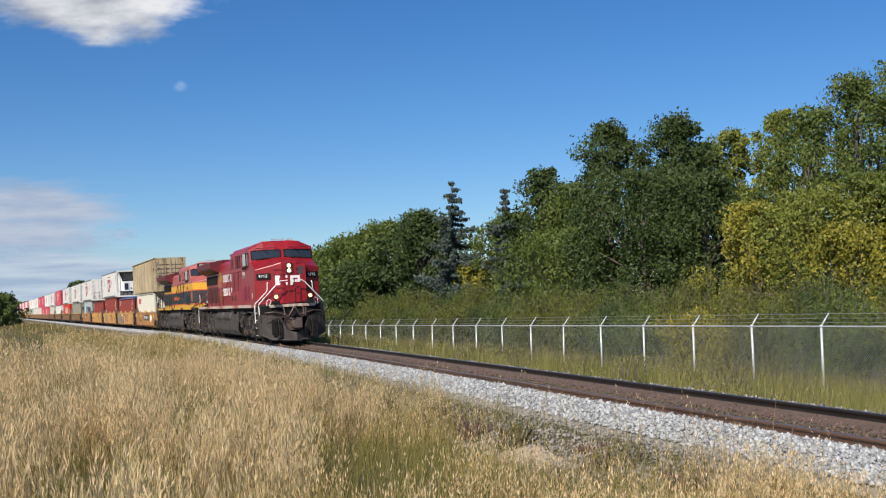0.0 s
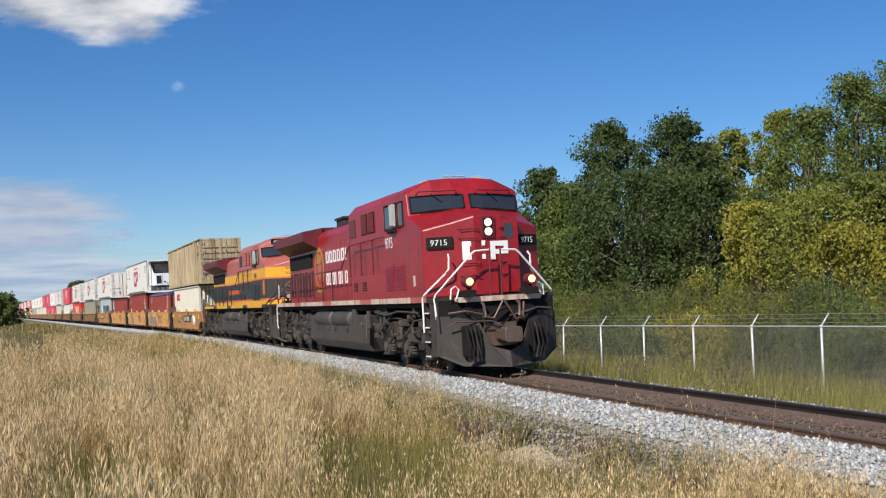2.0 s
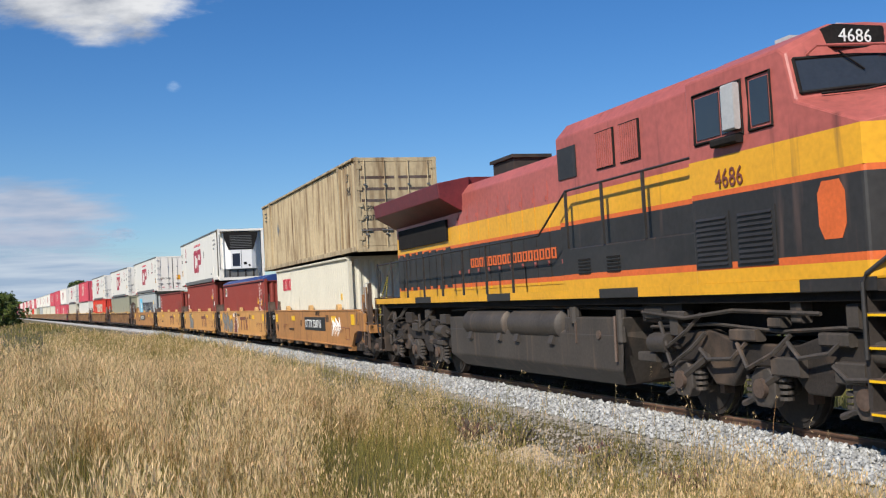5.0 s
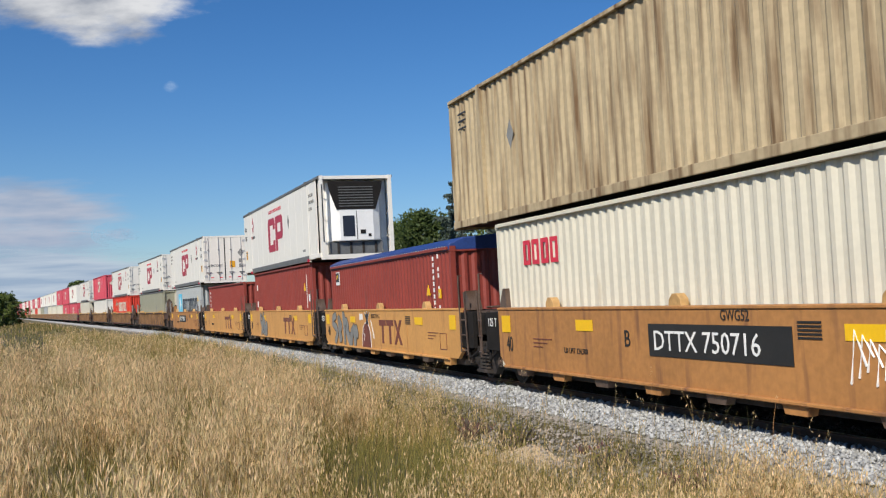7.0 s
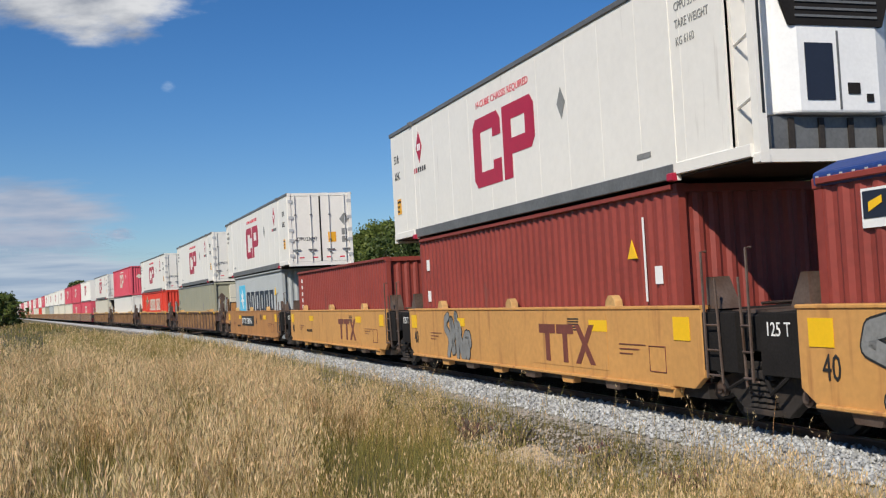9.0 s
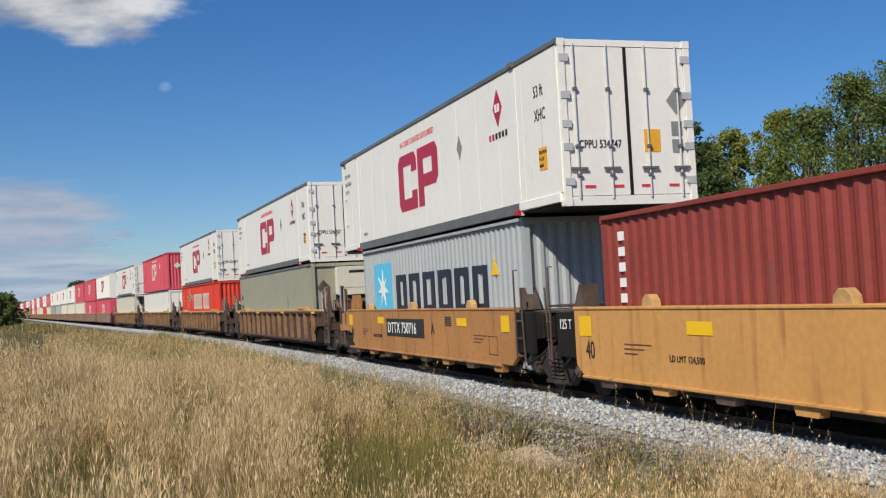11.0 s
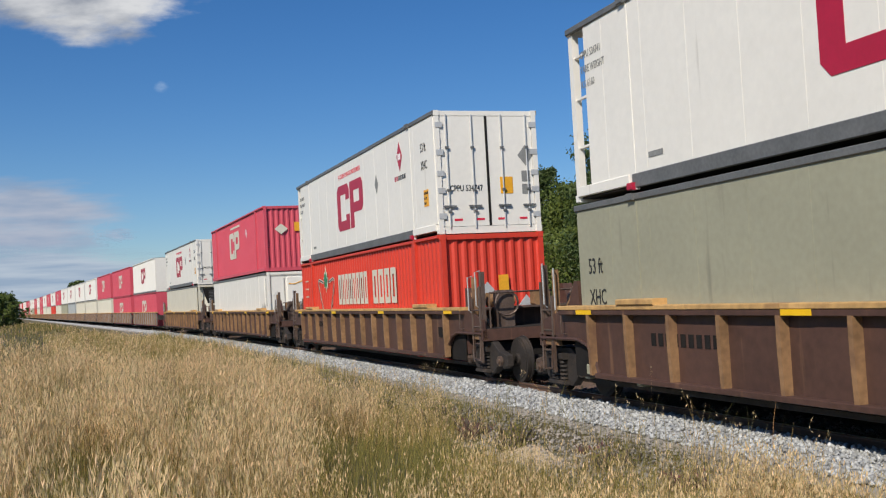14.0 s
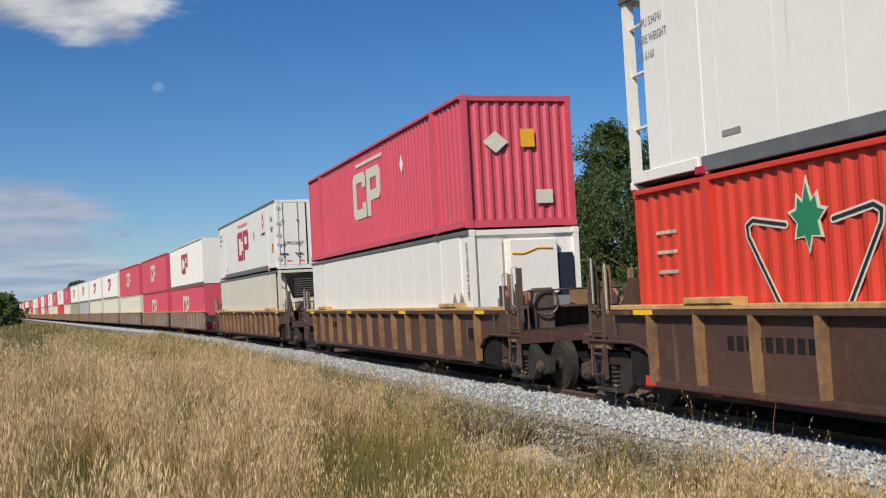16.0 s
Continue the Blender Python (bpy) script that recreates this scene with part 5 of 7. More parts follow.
        for y0 in (-0.98, 0.26):
            bd = part("number_board", Shape().box(7.9, 8.32, y0, y0 + 0.72, 4.44, 4.70, 0.02), "black", t)
            text("number", pal["number"], 0.22, (8.325, y0 + 0.08, 4.50), "white_paint", bd, (90, 0, 90), sx=1.05)
        part("headlight_housing", Shape().box(hx, hx + 0.05, 0.5, 0.72, 2.95, 3.45, 0.02), "black", t)
        for z in (3.08, 3.30):
            part("headlight", Shape().tube([(hx + 0.0, 0.61, z), (hx + 0.07, 0.61, z)], 0.085, 14), "silver", t)
    # raised equipment cab behind the driver's cab
    banded("equipment_cabin", Shape().prism_x([(-1.28, 1.8), (1.28, 1.8), (1.28, 4.44), (1.05, 4.69), (-1.05, 4.69), (-1.28, 4.44)], 1.42, 6.0), B, t, bevel=0.02)
    for sy in (-1, 1):
        lo, hi = sorted((sy * 1.28, sy * 1.30))
        part("dark_hatch", Shape().box(1.5, 2.2, lo, hi, 3.72, 4.25), pal["hatch"], t)
        for a in (2.95, 3.75):
            g = part("grille", Shape().box(a, a + 0.62, lo, hi, 3.72, 4.32), "black", t)
            for k in range(9):
                part("slat", Shape().box(a + 0.03 + k * 0.064, a + 0.062 + k * 0.064, min(hi, sy * 1.315) if sy > 0 else sy * 1.315, sy * 1.315 if sy > 0 else lo, 3.74, 4.3), "maroon_dark" if pal["trim"] == "red" else pal["trim"], g)
        banded("equipment_box", Shape().box(2.15, 6.0, min(sy * 1.28, sy * 1.46), max(sy * 1.28, sy * 1.46), 1.8, 2.52, 0.02), B, t)
        for a in (2.45, 3.45):
            for k in range(5):
                part("vent_slot", Shape().box(a, a + 0.42, min(sy * 1.46, sy * 1.475), max(sy * 1.46, sy * 1.475), 2.08 + k * 0.055, 2.105 + k * 0.055), "black", t)
    # long hood
    banded("hood", Shape().prism_x([(-1.0, 1.8), (1.0, 1.8), (1.0, 4.1), (0.82, 4.32), (-0.82, 4.32), (-1.0, 4.1)], -9.75, 1.42), B, t, bevel=0.02)
    rng = np.random.default_rng(4)
    for sy in (-1, 1):
        lo, hi = sorted((sy * 1.0, sy * 1.012))
        x = -5.2
        while x < 1.0:                       # engine-room doors with latches
            w = 0.62
            banded("hood_door", Shape().box(x + 0.02, x + w - 0.02, lo, hi, 1.95, 3.85), B, t)
            for z in (2.3, 3.5):
                part("latch", Shape().box(x + w - 0.12, x + w - 0.07, min(lo, hi) - (0.02 if sy < 0 else -0.0), max(lo, hi) + (0.02 if sy > 0 else 0), z, z + 0.09), pal["trim"], t)
            x += w
        x = -9.6
        while x < -5.5:                      # screened radiator-room doors
            part("screen_panel", Shape().box(x + 0.06, x + 0.40, lo, hi, 1.98 + 0.05 * rng.random(), 3.0 - 0.08 * rng.random()), pal["screen"], t)
            x += 0.56
        part("air_intake", Shape().box(-9.4, -5.4, min(sy * 1.0, sy * 1.06), max(sy * 1.0, sy * 1.06), 3.12, 3.62), "black", t)
        part("radiator_wing", Shape().prism_x([(sy * 0.85, 3.62), (sy * 1.55, 4.02), (sy * 1.58, 4.36), (sy * 0.8, 4.5)], -9.9, -4.3), pal["wing"], t, bevel=0.02)
    part("radiator_roof", Shape().box(-9.85, -4.4, -0.82, 0.82, 4.1, 4.5, 0.03), pal["wing"], t)
    part("exhaust_duct", Shape().box(-3.8, -2.6, -0.4, 0.4, 4.28, 4.72, 0.05).box(-3.86, -2.54, -0.46, 0.46, 4.69, 4.76), "under", t)
    for k in range(3):
        part("horn", Shape().tube([(0.2, -0.35 + k * 0.2, 4.44), (0.5, -0.35 + k * 0.2, 4.46)], 0.05, 8).tube([(0.5, -0.35 + k * 0.2, 4.46), (0.56, -0.35 + k * 0.2, 4.46)], 0.11, 10), "black", t)
    part("roof_antenna", Shape().tube([(7.6, -0.32, 4.76), (7.6, -0.32, 4.90), (7.6, 0.3, 4.90), (7.6, 0.3, 4.76)], 0.02, 5).box(6.9, 7.2, -0.7, -0.4, 4.72, 4.86).box(7.7, 7.9, 0.45, 0.65, 4.72, 4.88).tube([(7.1, 0.5, 4.7), (7.1, 0.5, 4.9)], 0.09, 8), "silver", t)
    # side handrails with their posts
    for sy in (-1, 1):
        y = sy * 1.47
        part("handrail", Shape().tube([(-10.2, y, 2.75), (0.9, y, 2.82), (2.1, y, 3.48), (6.0, y, 3.5)], 0.02, 6), pal["rail"], t, smooth=True)
        for x in list(np.arange(-10.2, 1.0, 1.4)) + [2.1, 3.4, 4.7]:
            part("stanchion", Shape().box(x - 0.022, x + 0.022, y - 0.02, y + 0.02, 1.8 if x < 2 else 2.52, 2.8 if x < 1.5 else 3.48), pal["rail"], t)
    # rear platform
    for sy in (-1, 1):
        part("handrail", Shape().tube([(-10.15, sy * 1.5, 0.8), (-10.35, sy * 1.5, 0.95), (-10.38, sy * 1.5, 1.6), (-10.15, sy * 1.42, 2.2), (-10.15, sy * 1.42, 2.6)], 0.022, 6), pal["front_rail"], t, smooth=True)
        for k in range(4):
            part("step", Shape().box(-10.4, -9.75, min(sy * 1.2, sy * 1.48), max(sy * 1.2, sy * 1.48), 0.42 + 0.32 * k, 0.46 + 0.32 * k), "steel", t)
        part("step_well", Shape().box(-9.75, -9.68, min(sy * 1.0, sy * 1.5), max(sy * 1.0, sy * 1.5), 0.42, 1.68).box(-10.45, -9.7, min(sy * 1.16, sy * 1.2), max(sy * 1.16, sy * 1.2), 0.42, 1.68), "under", t)
    # fuel tank, air tanks, pilot, couplers, hoses
    tank = [(-1.40, 0.55), (-1.15, 0.30), (1.15, 0.30), (1.40, 0.55), (1.40, 1.12), (1.1, 1.26), (-1.1, 1.26), (-1.40, 1.12)]
    s = Shape().prism_x(tank, -4.45, 3.65)
    s.v = [(x - (0.45 if x > 0 and z < 0.4 else 0.0) + (0.25 if x < 0 and z < 0.4 else 0), y, z) for x, y, z in s.v]
    part("fuel_tank", s, "tank", t, "dusty grey fuel tank slung under the frame", bevel=0.03)
    part("tank_shoulder", Shape().prism_y([(1.62, 1.05), (1.62, 1.38), (3.72, 1.38), (3.62, 1.05)], -1.395, 1.395), "tank", t, bevel=0.02)
    part("tank_shoulder", Shape().prism_y([(-4.45, 1.05), (-4.45, 1.36), (-3.55, 1.36), (-3.55, 1.05)], -1.395, 1.395), "tank", t, bevel=0.02)
    for sy in (-1, 1):
        part("tank_gauge", Shape().box(2.05, 2.09, min(sy * 1.39, sy * 1.42), max(sy * 1.39, sy * 1.42), 0.95, 1.3).tube([(3.5, sy * 1.42, 1.4), (3.5, sy * 1.43, 0.7)], 0.028, 6).disc((2.9, sy * 1.4, 1.1), (0, 1, 0), 0.07, 0.05, 12), "steel", t)
        for a, b in ((-3.4, -1.05), (-0.85, 1.45)):
            at = Shape().tube([(a, sy * 1.22, 1.24), (a + 0.06, sy * 1.22, 1.24), (b - 0.06, sy * 1.22, 1.24), (b, sy * 1.22, 1.24)], 0.27, 18)
            for i, p in enumerate(at.v):
                if i < 18 or i >= 54:
                    c = Vector((p[0], sy * 1.22, 1.24))
                    at.v[i] = tuple(c + (Vector(p) - c) * 0.72)
            part("air_tank", at, "tank", t, smooth=True)
            for x in (a + 0.35, b - 0.35):
                part("bracket", Shape().prism_x([(sy * 1.30, 0.86), (sy * 1.47, 0.92), (sy * 1.42, 1.06), (sy * 1.2, 1.02)], x - 0.09, x + 0.09), "tank", t)
        part("pipe", Shape().tube([(-4.5, sy * 1.3, 1.5), (-2, sy * 1.32, 1.56), (1.6, sy * 1.3, 1.54), (4.4, sy * 1.32, 1.5)], 0.03, 6).tube([(1.7, sy * 1.33, 1.55), (1.75, sy * 1.38, 1.2), (1.7, sy * 1.35, 0.9)], 0.03, 6), "under", t)
        part("filter_can", Shape().tube([(2.0, sy * 1.36, 1.28), (2.0, sy * 1.36, 1.55)], 0.1, 10).tube([(3.6, sy * 1.36, 1.0), (3.6, sy * 1.36, 1.5)], 0.08, 10), "tank", t)
        part("sand_box", Shape().box(4.2, 5.3, min(sy * 1.0, sy * 1.32), max(sy * 1.0, sy * 1.32), 1.3, 1.6, 0.03), "under", t)
        part("conduit", Shape().tube([(4.3, sy * 1.38, 1.46), (5.5, sy * 1.4, 1.38), (6.6, sy * 1.38, 1.48), (8.3, sy * 1.38, 1.44)], 0.028, 5), "tank", t)
    for end in (1, -1):
        for sy in (-1, 1):
            outer = [(10.06, 1.5, 1.36), (10.34, 1.0, 1.34), (10.5, 0.62, 1.18), (10.62, 0.36, 0.62), (10.78, 0.0, 0.5), (10.84, 0.0, 0.14), (10.4, 1.02, 0.2), (10.02, 1.52, 0.46)]
            v = [(end * x, sy * y, z) for x, y, z in outer] + [(end * (x - 0.05), sy * y, z) for x, y, z in outer]
            n = len(outer)
            part("plow", Shape().add(v, [tuple(range(n)), tuple(range(n, 2 * n))[::-1]] + [(k, (k + 1) % n, n + (k + 1) % n, n + k) for k in range(n)]), "plow", t)
            part("plow_shelf", Shape().add([(end * 10.0, sy * 1.48, 1.37), (end * 10.36, sy * 1.0, 1.355), (end * 10.5, sy * 0.6, 1.2), (end * 10.0, sy * 0.6, 1.2), (end * 10.0, sy * 1.48, 1.34), (end * 10.36, sy * 1.0, 1.325), (end * 10.5, sy * 0.6, 1.17), (end * 10.0, sy * 0.6, 1.17)], [(0, 1, 2, 3), (7, 6, 5, 4), (0, 1, 5, 4), (1, 2, 6, 5), (2, 3, 7, 6), (3, 0, 4, 7)]), "black", t)
            part("hose_pocket", Shape().box(min(end * 10.42, end * 10.50), max(end * 10.42, end * 10.50), sy * 0.82 - 0.22, sy * 0.82 + 0.22, 0.42, 1.12, 0.02), "black", t)
            for k in range(4):
                yh = sy * (0.66 + 0.1 * k)
                part("air_hose", Shape().tube([(end * 10.46, yh, 1.12), (end * 10.6, yh, 1.0), (end * (10.62 + 0.02 * k), yh + 0.03, 0.62), (end * 10.6, yh * 0.97, 0.36)], 0.024, 6).tube([(end * 10.6, yh * 0.97, 0.38), (end * 10.6, yh * 0.96, 0.30)], 0.04, 6), "under" if k == 1 else "black", t)
            part("pipe", Shape().tube([(end * 10.3, sy * 1.3, 1.42), (end * 10.42, sy * 0.9, 1.46), (end * 10.44, sy * 0.5, 1.36), (end * 10.36, sy * 0.2, 1.3)], 0.022, 5).tube([(end * 10.15, sy * 0.45, 1.66), (end * 10.4, sy * 0.45, 1.58), (end * 10.44, sy * 0.42, 1.3), (end * 10.3, sy * 0.4, 1.15)], 0.035, 6), "steel", t)
        part("chain", Shape().tube([(end * 10.4, -0.5, 1.32), (end * 10.5, -0.25, 1.26), (end * 10.52, -0.05, 1.6), (end * 10.5, 0.0, 1.68), (end * 10.52, 0.06, 1.6), (end * 10.5, 0.3, 1.22), (end * 10.46, 0.5, 1.24), (end * 10.4, 0.56, 1.6)], 0.026, 6), "steel", t)
        part("end_plate", Shape().box(min(end * 9.9, end * 10.1), max(end * 9.9, end * 10.1), -1.45, 1.45, 0.95, 1.72, 0.03), "black", t)
        part("anticlimber", Shape().box(min(end * 10.1, end * 10.3), max(end * 10.1, end * 10.3), -1.05, 1.05, 1.66, 1.78, 0.03), pal["sill"], t)
        part("coupler", Shape().box(min(end * 10.1, end * 10.75), max(end * 10.1, end * 10.75), -0.16, 0.16, 0.74, 1.0, 0.04).box(min(end * 10.7, end * 11.0), max(end * 10.7, end * 11.0), -0.2, 0.24, 0.7, 1.06, 0.05).box(min(end * 10.05, end * 10.3), max(end * 10.05, end * 10.3), -0.4, 0.4, 0.6, 1.15), "steel", t, bevel=0.02)
        part("cable", Shape().tube([(end * 10.2, -0.9, 1.5), (end * 10.45, -0.6, 1.15), (end * 10.4, -0.2, 1.4), (end * 10.3, 0.2, 1.5)], 0.035, 6).tube([(end * 10.2, 0.9, 1.48), (end * 10.5, 0.5, 1.2), (end * 10.3, 0.3, 1.45)], 0.035, 6), "black", t)
        part("uncoupling_lever", Shape().tube([(end * 10.35, -1.35, 1.12), (end * 10.5, -1.2, 1.22), (end * 10.5, -0.3, 1.2), (end * 10.6, -0.1, 1.08)], 0.018, 5), "steel", t)
    crng = np.random.default_rng(12)
    for k in range(34):
        x, z = crng.uniform(3.9, 9.2) if k % 2 else crng.uniform(-10.0, -4.6), crng.uniform(0.75, 1.5)
        a, b = crng.uniform(0.08, 0.3), crng.uniform(0.05, 0.14)
        if k % 3:
            part("fitting", Shape().box(x - a, x + a, -1.36, -1.2, z - b, z + b, 0.02), "tank" if k % 4 else "under", t)
        else:
            part("hose", Shape().tube([(x - 0.5, -1.33, z), (x - 0.2, -1.4, z - crng.uniform(0.1, 0.35)), (x + 0.3, -1.38, z - 0.1), (x + 0.55, -1.3, z + 0.12)], 0.03, 5), "tank", t)
    loco_truck(t, 7.05, 1)
    loco_truck(t, -7.45, -1)
    return t


def build_locomotives():
    red = locomotive("red diesel freight locomotive with lit headlights and white handrails", {
        "bands": [(1.8, 5.2, "red")], "sill": "sill", "sill2": "kcs_red", "trim": "red", "hatch": "maroon_dark", "screen": "under", "wing": "maroon_dark",
        "rail": "maroon_dark", "front_rail": "rail_white", "board": "nose", "number": "9715", "lit": True})
    y = -1.014
    letter_bars(red, -3.1, 3.15, 0.41, 8, 0.56, y, "white_paint", "name_block", (5,))
    letter_bars(red, -3.14, 2.39, 0.41, 7, 0.45, y, "white_paint", "name_block", (3, 5))
    ring = Shape()
    n = 36
    loops = [(rx, rz, d) for d in (0.0, -0.006) for rx, rz in ((0.74, 0.78), (0.58, 0.64))]
    v = [(-4.2 + rx * math.cos(k * math.tau / n), y + d, 3.0 + rz * math.sin(k * math.tau / n)) for rx, rz, d in loops for k in range(n)]
    f = [(p * n + k, p * n + (k + 1) % n, q * n + (k + 1) % n, q * n + k) for p, q in ((0, 1), (2, 3), (0, 2), (1, 3)) for k in range(n)]
    ring.add(v, f)
    part("emblem", ring, "gold", red, "dull gold ring emblem")
    part("emblem", flat_xz([(-4.55, 3.05), (-4.5, 2.75), (-4.2, 2.5), (-3.9, 2.75), (-3.85, 3.05), (-3.85, 3.14), (-4.55, 3.14)], y), "kcs_red", red)
    part("emblem", flat_xz([(-4.6, 3.2), (-3.95, 3.2), (-3.85, 3.34), (-3.95, 3.5), (-4.2, 3.62), (-4.45, 3.5), (-4.52, 3.34)], y), "gold", red)
    part("emblem", flat_xz(rect(-4.6, -3.8, 2.16, 2.4), y), "gold", red)
    text("number", "9715", 0.42, (6.15, -1.516, 3.14), "white_paint", red, sx=0.85)
    part("data_plate", flat_xz(rect(8.45, 8.62, 2.1, 2.36), -1.5), "sill", red)
    ride(red, -58.1)
    kcs = locomotive("faded red, yellow and black diesel locomotive, second in the train", {
        "bands": [(1.8, 2.0, "kcs_yellow"), (2.0, 2.09, "orange"), (2.09, 2.92, "kcs_black"), (2.92, 2.99, "orange"), (2.99, 3.42, "kcs_yellow"), (3.42, 5.2, "kcs_red")],
        "sill": "kcs_yellow", "sill2": "kcs_black", "trim": "kcs_red", "hatch": "kcs_black", "screen": "kcs_black", "wing": "maroon_dark", "rail": "kcs_black",
        "front_rail": "kcs_black", "board": "roof", "number": "4686", "lit": False})
    letter_bars(kcs, -3.9, 2.42, 0.2, 17, 0.27, -1.016, "orange", "name_block")
    part("emblem", flat_xz([(8.62, 2.25), (8.9, 2.25), (8.98, 2.4), (8.98, 2.75), (8.9, 2.88), (8.62, 2.88), (8.54, 2.75), (8.54, 2.4)], -1.5), "orange", kcs)
    text("number", "4686", 0.34, (6.6, -1.516, 3.02), "mark_brown", kcs, sx=0.9)
    for path in ([(-9.62, -1.35, 2.45), (-10.54, -1.35, 1.74), (-10.61, -1.35, 1.26)], [(-9.62, -1.35, 2.45), (-9.87, -1.35, 1.92), (-9.98, -1.35, 1.25)]):
        for k in range(44):
            u = k / 44 * (len(path) - 1)
            a, b = Vector(path[int(u)]), Vector(path[int(u) + 1])
            p, d = a.lerp(b, u % 1), (b - a) * (len(path) - 1) / 44
            part("rope_strand", Shape().tube([p, p + d], 0.021, 6), "rope_yellow" if k % 2 else "black", kcs)
    ride(kcs, -80.0)


# ---- well cars ----
def coupler(t, x, end):
    part("coupler", Shape().box(min(x, x + end * 0.75), max(x, x + end * 0.75), -0.13, 0.13, 0.76, 0.98, 0.03).box(min(x + end * 0.65, x + end * 0.95), max(x + end * 0.65, x + end * 0.95), -0.2, 0.22, 0.68, 1.05, 0.05), "steel", t)
    part("air_hose", Shape().tube([(x, 0.35, 0.8), (x + end * 0.4, 0.36, 0.5), (x + end * 0.8, 0.3, 0.42)], 0.03, 6), "black", t)


def end_gear(t, x, end, material, full, k_mat=True):
    """Ladders, grab irons, walkway, brake wheel and end posts of a car end whose deck meets the body at x."""
    e = end
    part("end_platform", Shape().box(min(x, x + e * 1.3), max(x, x + e * 1.3), -1.3, 1.3, 1.02, 1.12), "under", t)
    part("end_bulkhead", Shape().box(min(x, x + e * 0.12), max(x, x + e * 0.12), -1.3, 1.3, 0.55, 1.5), material, t)
    for sy in (-1, 1):
        lad = Shape()
        a, b = x + e * 0.75, x + e * 1.2
        for q in (a, b):
            lad.box(q - 0.03, q + 0.03, min(sy * 1.38, sy * 1.42), max(sy * 1.38, sy * 1.42), 0.42, 1.75 if q == a else 2.0)
        for z in (0.46, 0.8, 1.15, 1.5):
            lad.tube([(a, sy * 1.4, z), (b, sy * 1.4, z)], 0.018, 5)
        part("ladder", lad, "steel" if k_mat else "well", t)
        part("grab_iron", Shape().tube([(x + e * 0.2, sy * 1.42, 1.1), (x + e * 0.2, sy * 1.5, 1.1), (x + e * 0.2, sy * 1.5, 1.45), (x + e * 0.2, sy * 1.42, 1.45)], 0.014, 5), "steel", t)
        part("guide_post", Shape().prism_y([(x - e * 0.05, 1.5), (x + e * 0.42, 1.5), (x + e * 0.12, 1.98), (x - e * 0.02, 1.98)], min(sy * 1.02, sy * 1.26), max(sy * 1.02, sy * 1.26)), "steel" if not full else material, t)
        for q, top in ((0.72, 2.2), (1.18, 2.3)):
            part("end_post", Shape().box(x + e * q - 0.05, x + e * q + 0.05, min(sy * 1.28, sy * 1.37), max(sy * 1.28, sy * 1.37), 0.95, top, 0.01), "rib" if q < 1 else "steel", t)
            part("grab_iron", Shape().tube([(x + e * (q - 0.12), sy * 1.36, top - 0.75), (x + e * (q - 0.14), sy * 1.42, top - 0.7), (x + e * (q - 0.14), sy * 1.42, top), (x + e * q, sy * 1.36, top + 0.02)], 0.014, 5), "silver", t)
        part("stirrup", Shape().tube([(x + e * 0.78, sy * 1.42, 0.95), (x + e * 0.8, sy * 1.44, 0.5), (x + e * 1.16, sy * 1.44, 0.46), (x + e * 1.18, sy * 1.42, 0.95)], 0.02, 5), "steel", t)
        part("brace", Shape().box(x + e * 0.98 - 0.34, x + e * 0.98 + 0.34, min(sy * 1.3, sy * 1.4), max(sy * 1.3, sy * 1.4), 0.88, 1.08, 0.015).tube([(x + e * 0.1, sy * 1.2, 1.9), (x + e * 1.15, sy * 1.15, 1.15)], 0.035, 5), "rib", t)
    if full:
        part("air_reservoir", Shape().tube([(x + e * 0.35, -0.9, 1.70), (x + e * 0.35, -0.3, 1.70)], 0.16, 10), "rib", t, smooth=True)
        part("valve", Shape().box(x + e * 0.5 - 0.12, x + e * 0.5 + 0.12, 0.1, 0.5, 1.54, 1.86, 0.03), "rib", t)
        part("brake_wheel", Shape().tube([(x + e * 1.02 + 0.26 * 0, -0.72 + 0.26 * math.cos(k * math.tau / 14), 1.62 + 0.26 * math.sin(k * math.tau / 14)) for k in range(15)], 0.022, 5), "steel", t)
        part("brake_stand", Shape().box(x + e * 0.85 - 0.09, x + e * 0.85 + 0.09, -0.92, -0.52, 1.1, 1.9, 0.03), "steel", t)
        part("hand_rail", Shape().tube([(x + e * 1.25, -1.2, 1.1), (x + e * 1.25, -1.2, 1.85), (x + e * 1.25, 1.2, 1.85), (x + e * 1.25, 1.2, 1.1)], 0.02, 5), "steel", t)
        part("sill_cross", Shape().box(min(x + e * 1.1, x + e * 1.32), max(x + e * 1.1, x + e * 1.32), -1.42, 1.42, 0.86, 1.1, 0.02), material, t)
        part("walkway", Shape().box(min(x + e * 0.15, x + e * 0.75), max(x + e * 0.15, x + e * 0.75), -1.25, 1.25, 1.5, 1.54), "steel", t)
        coupler(t, x + e * 1.3, e)


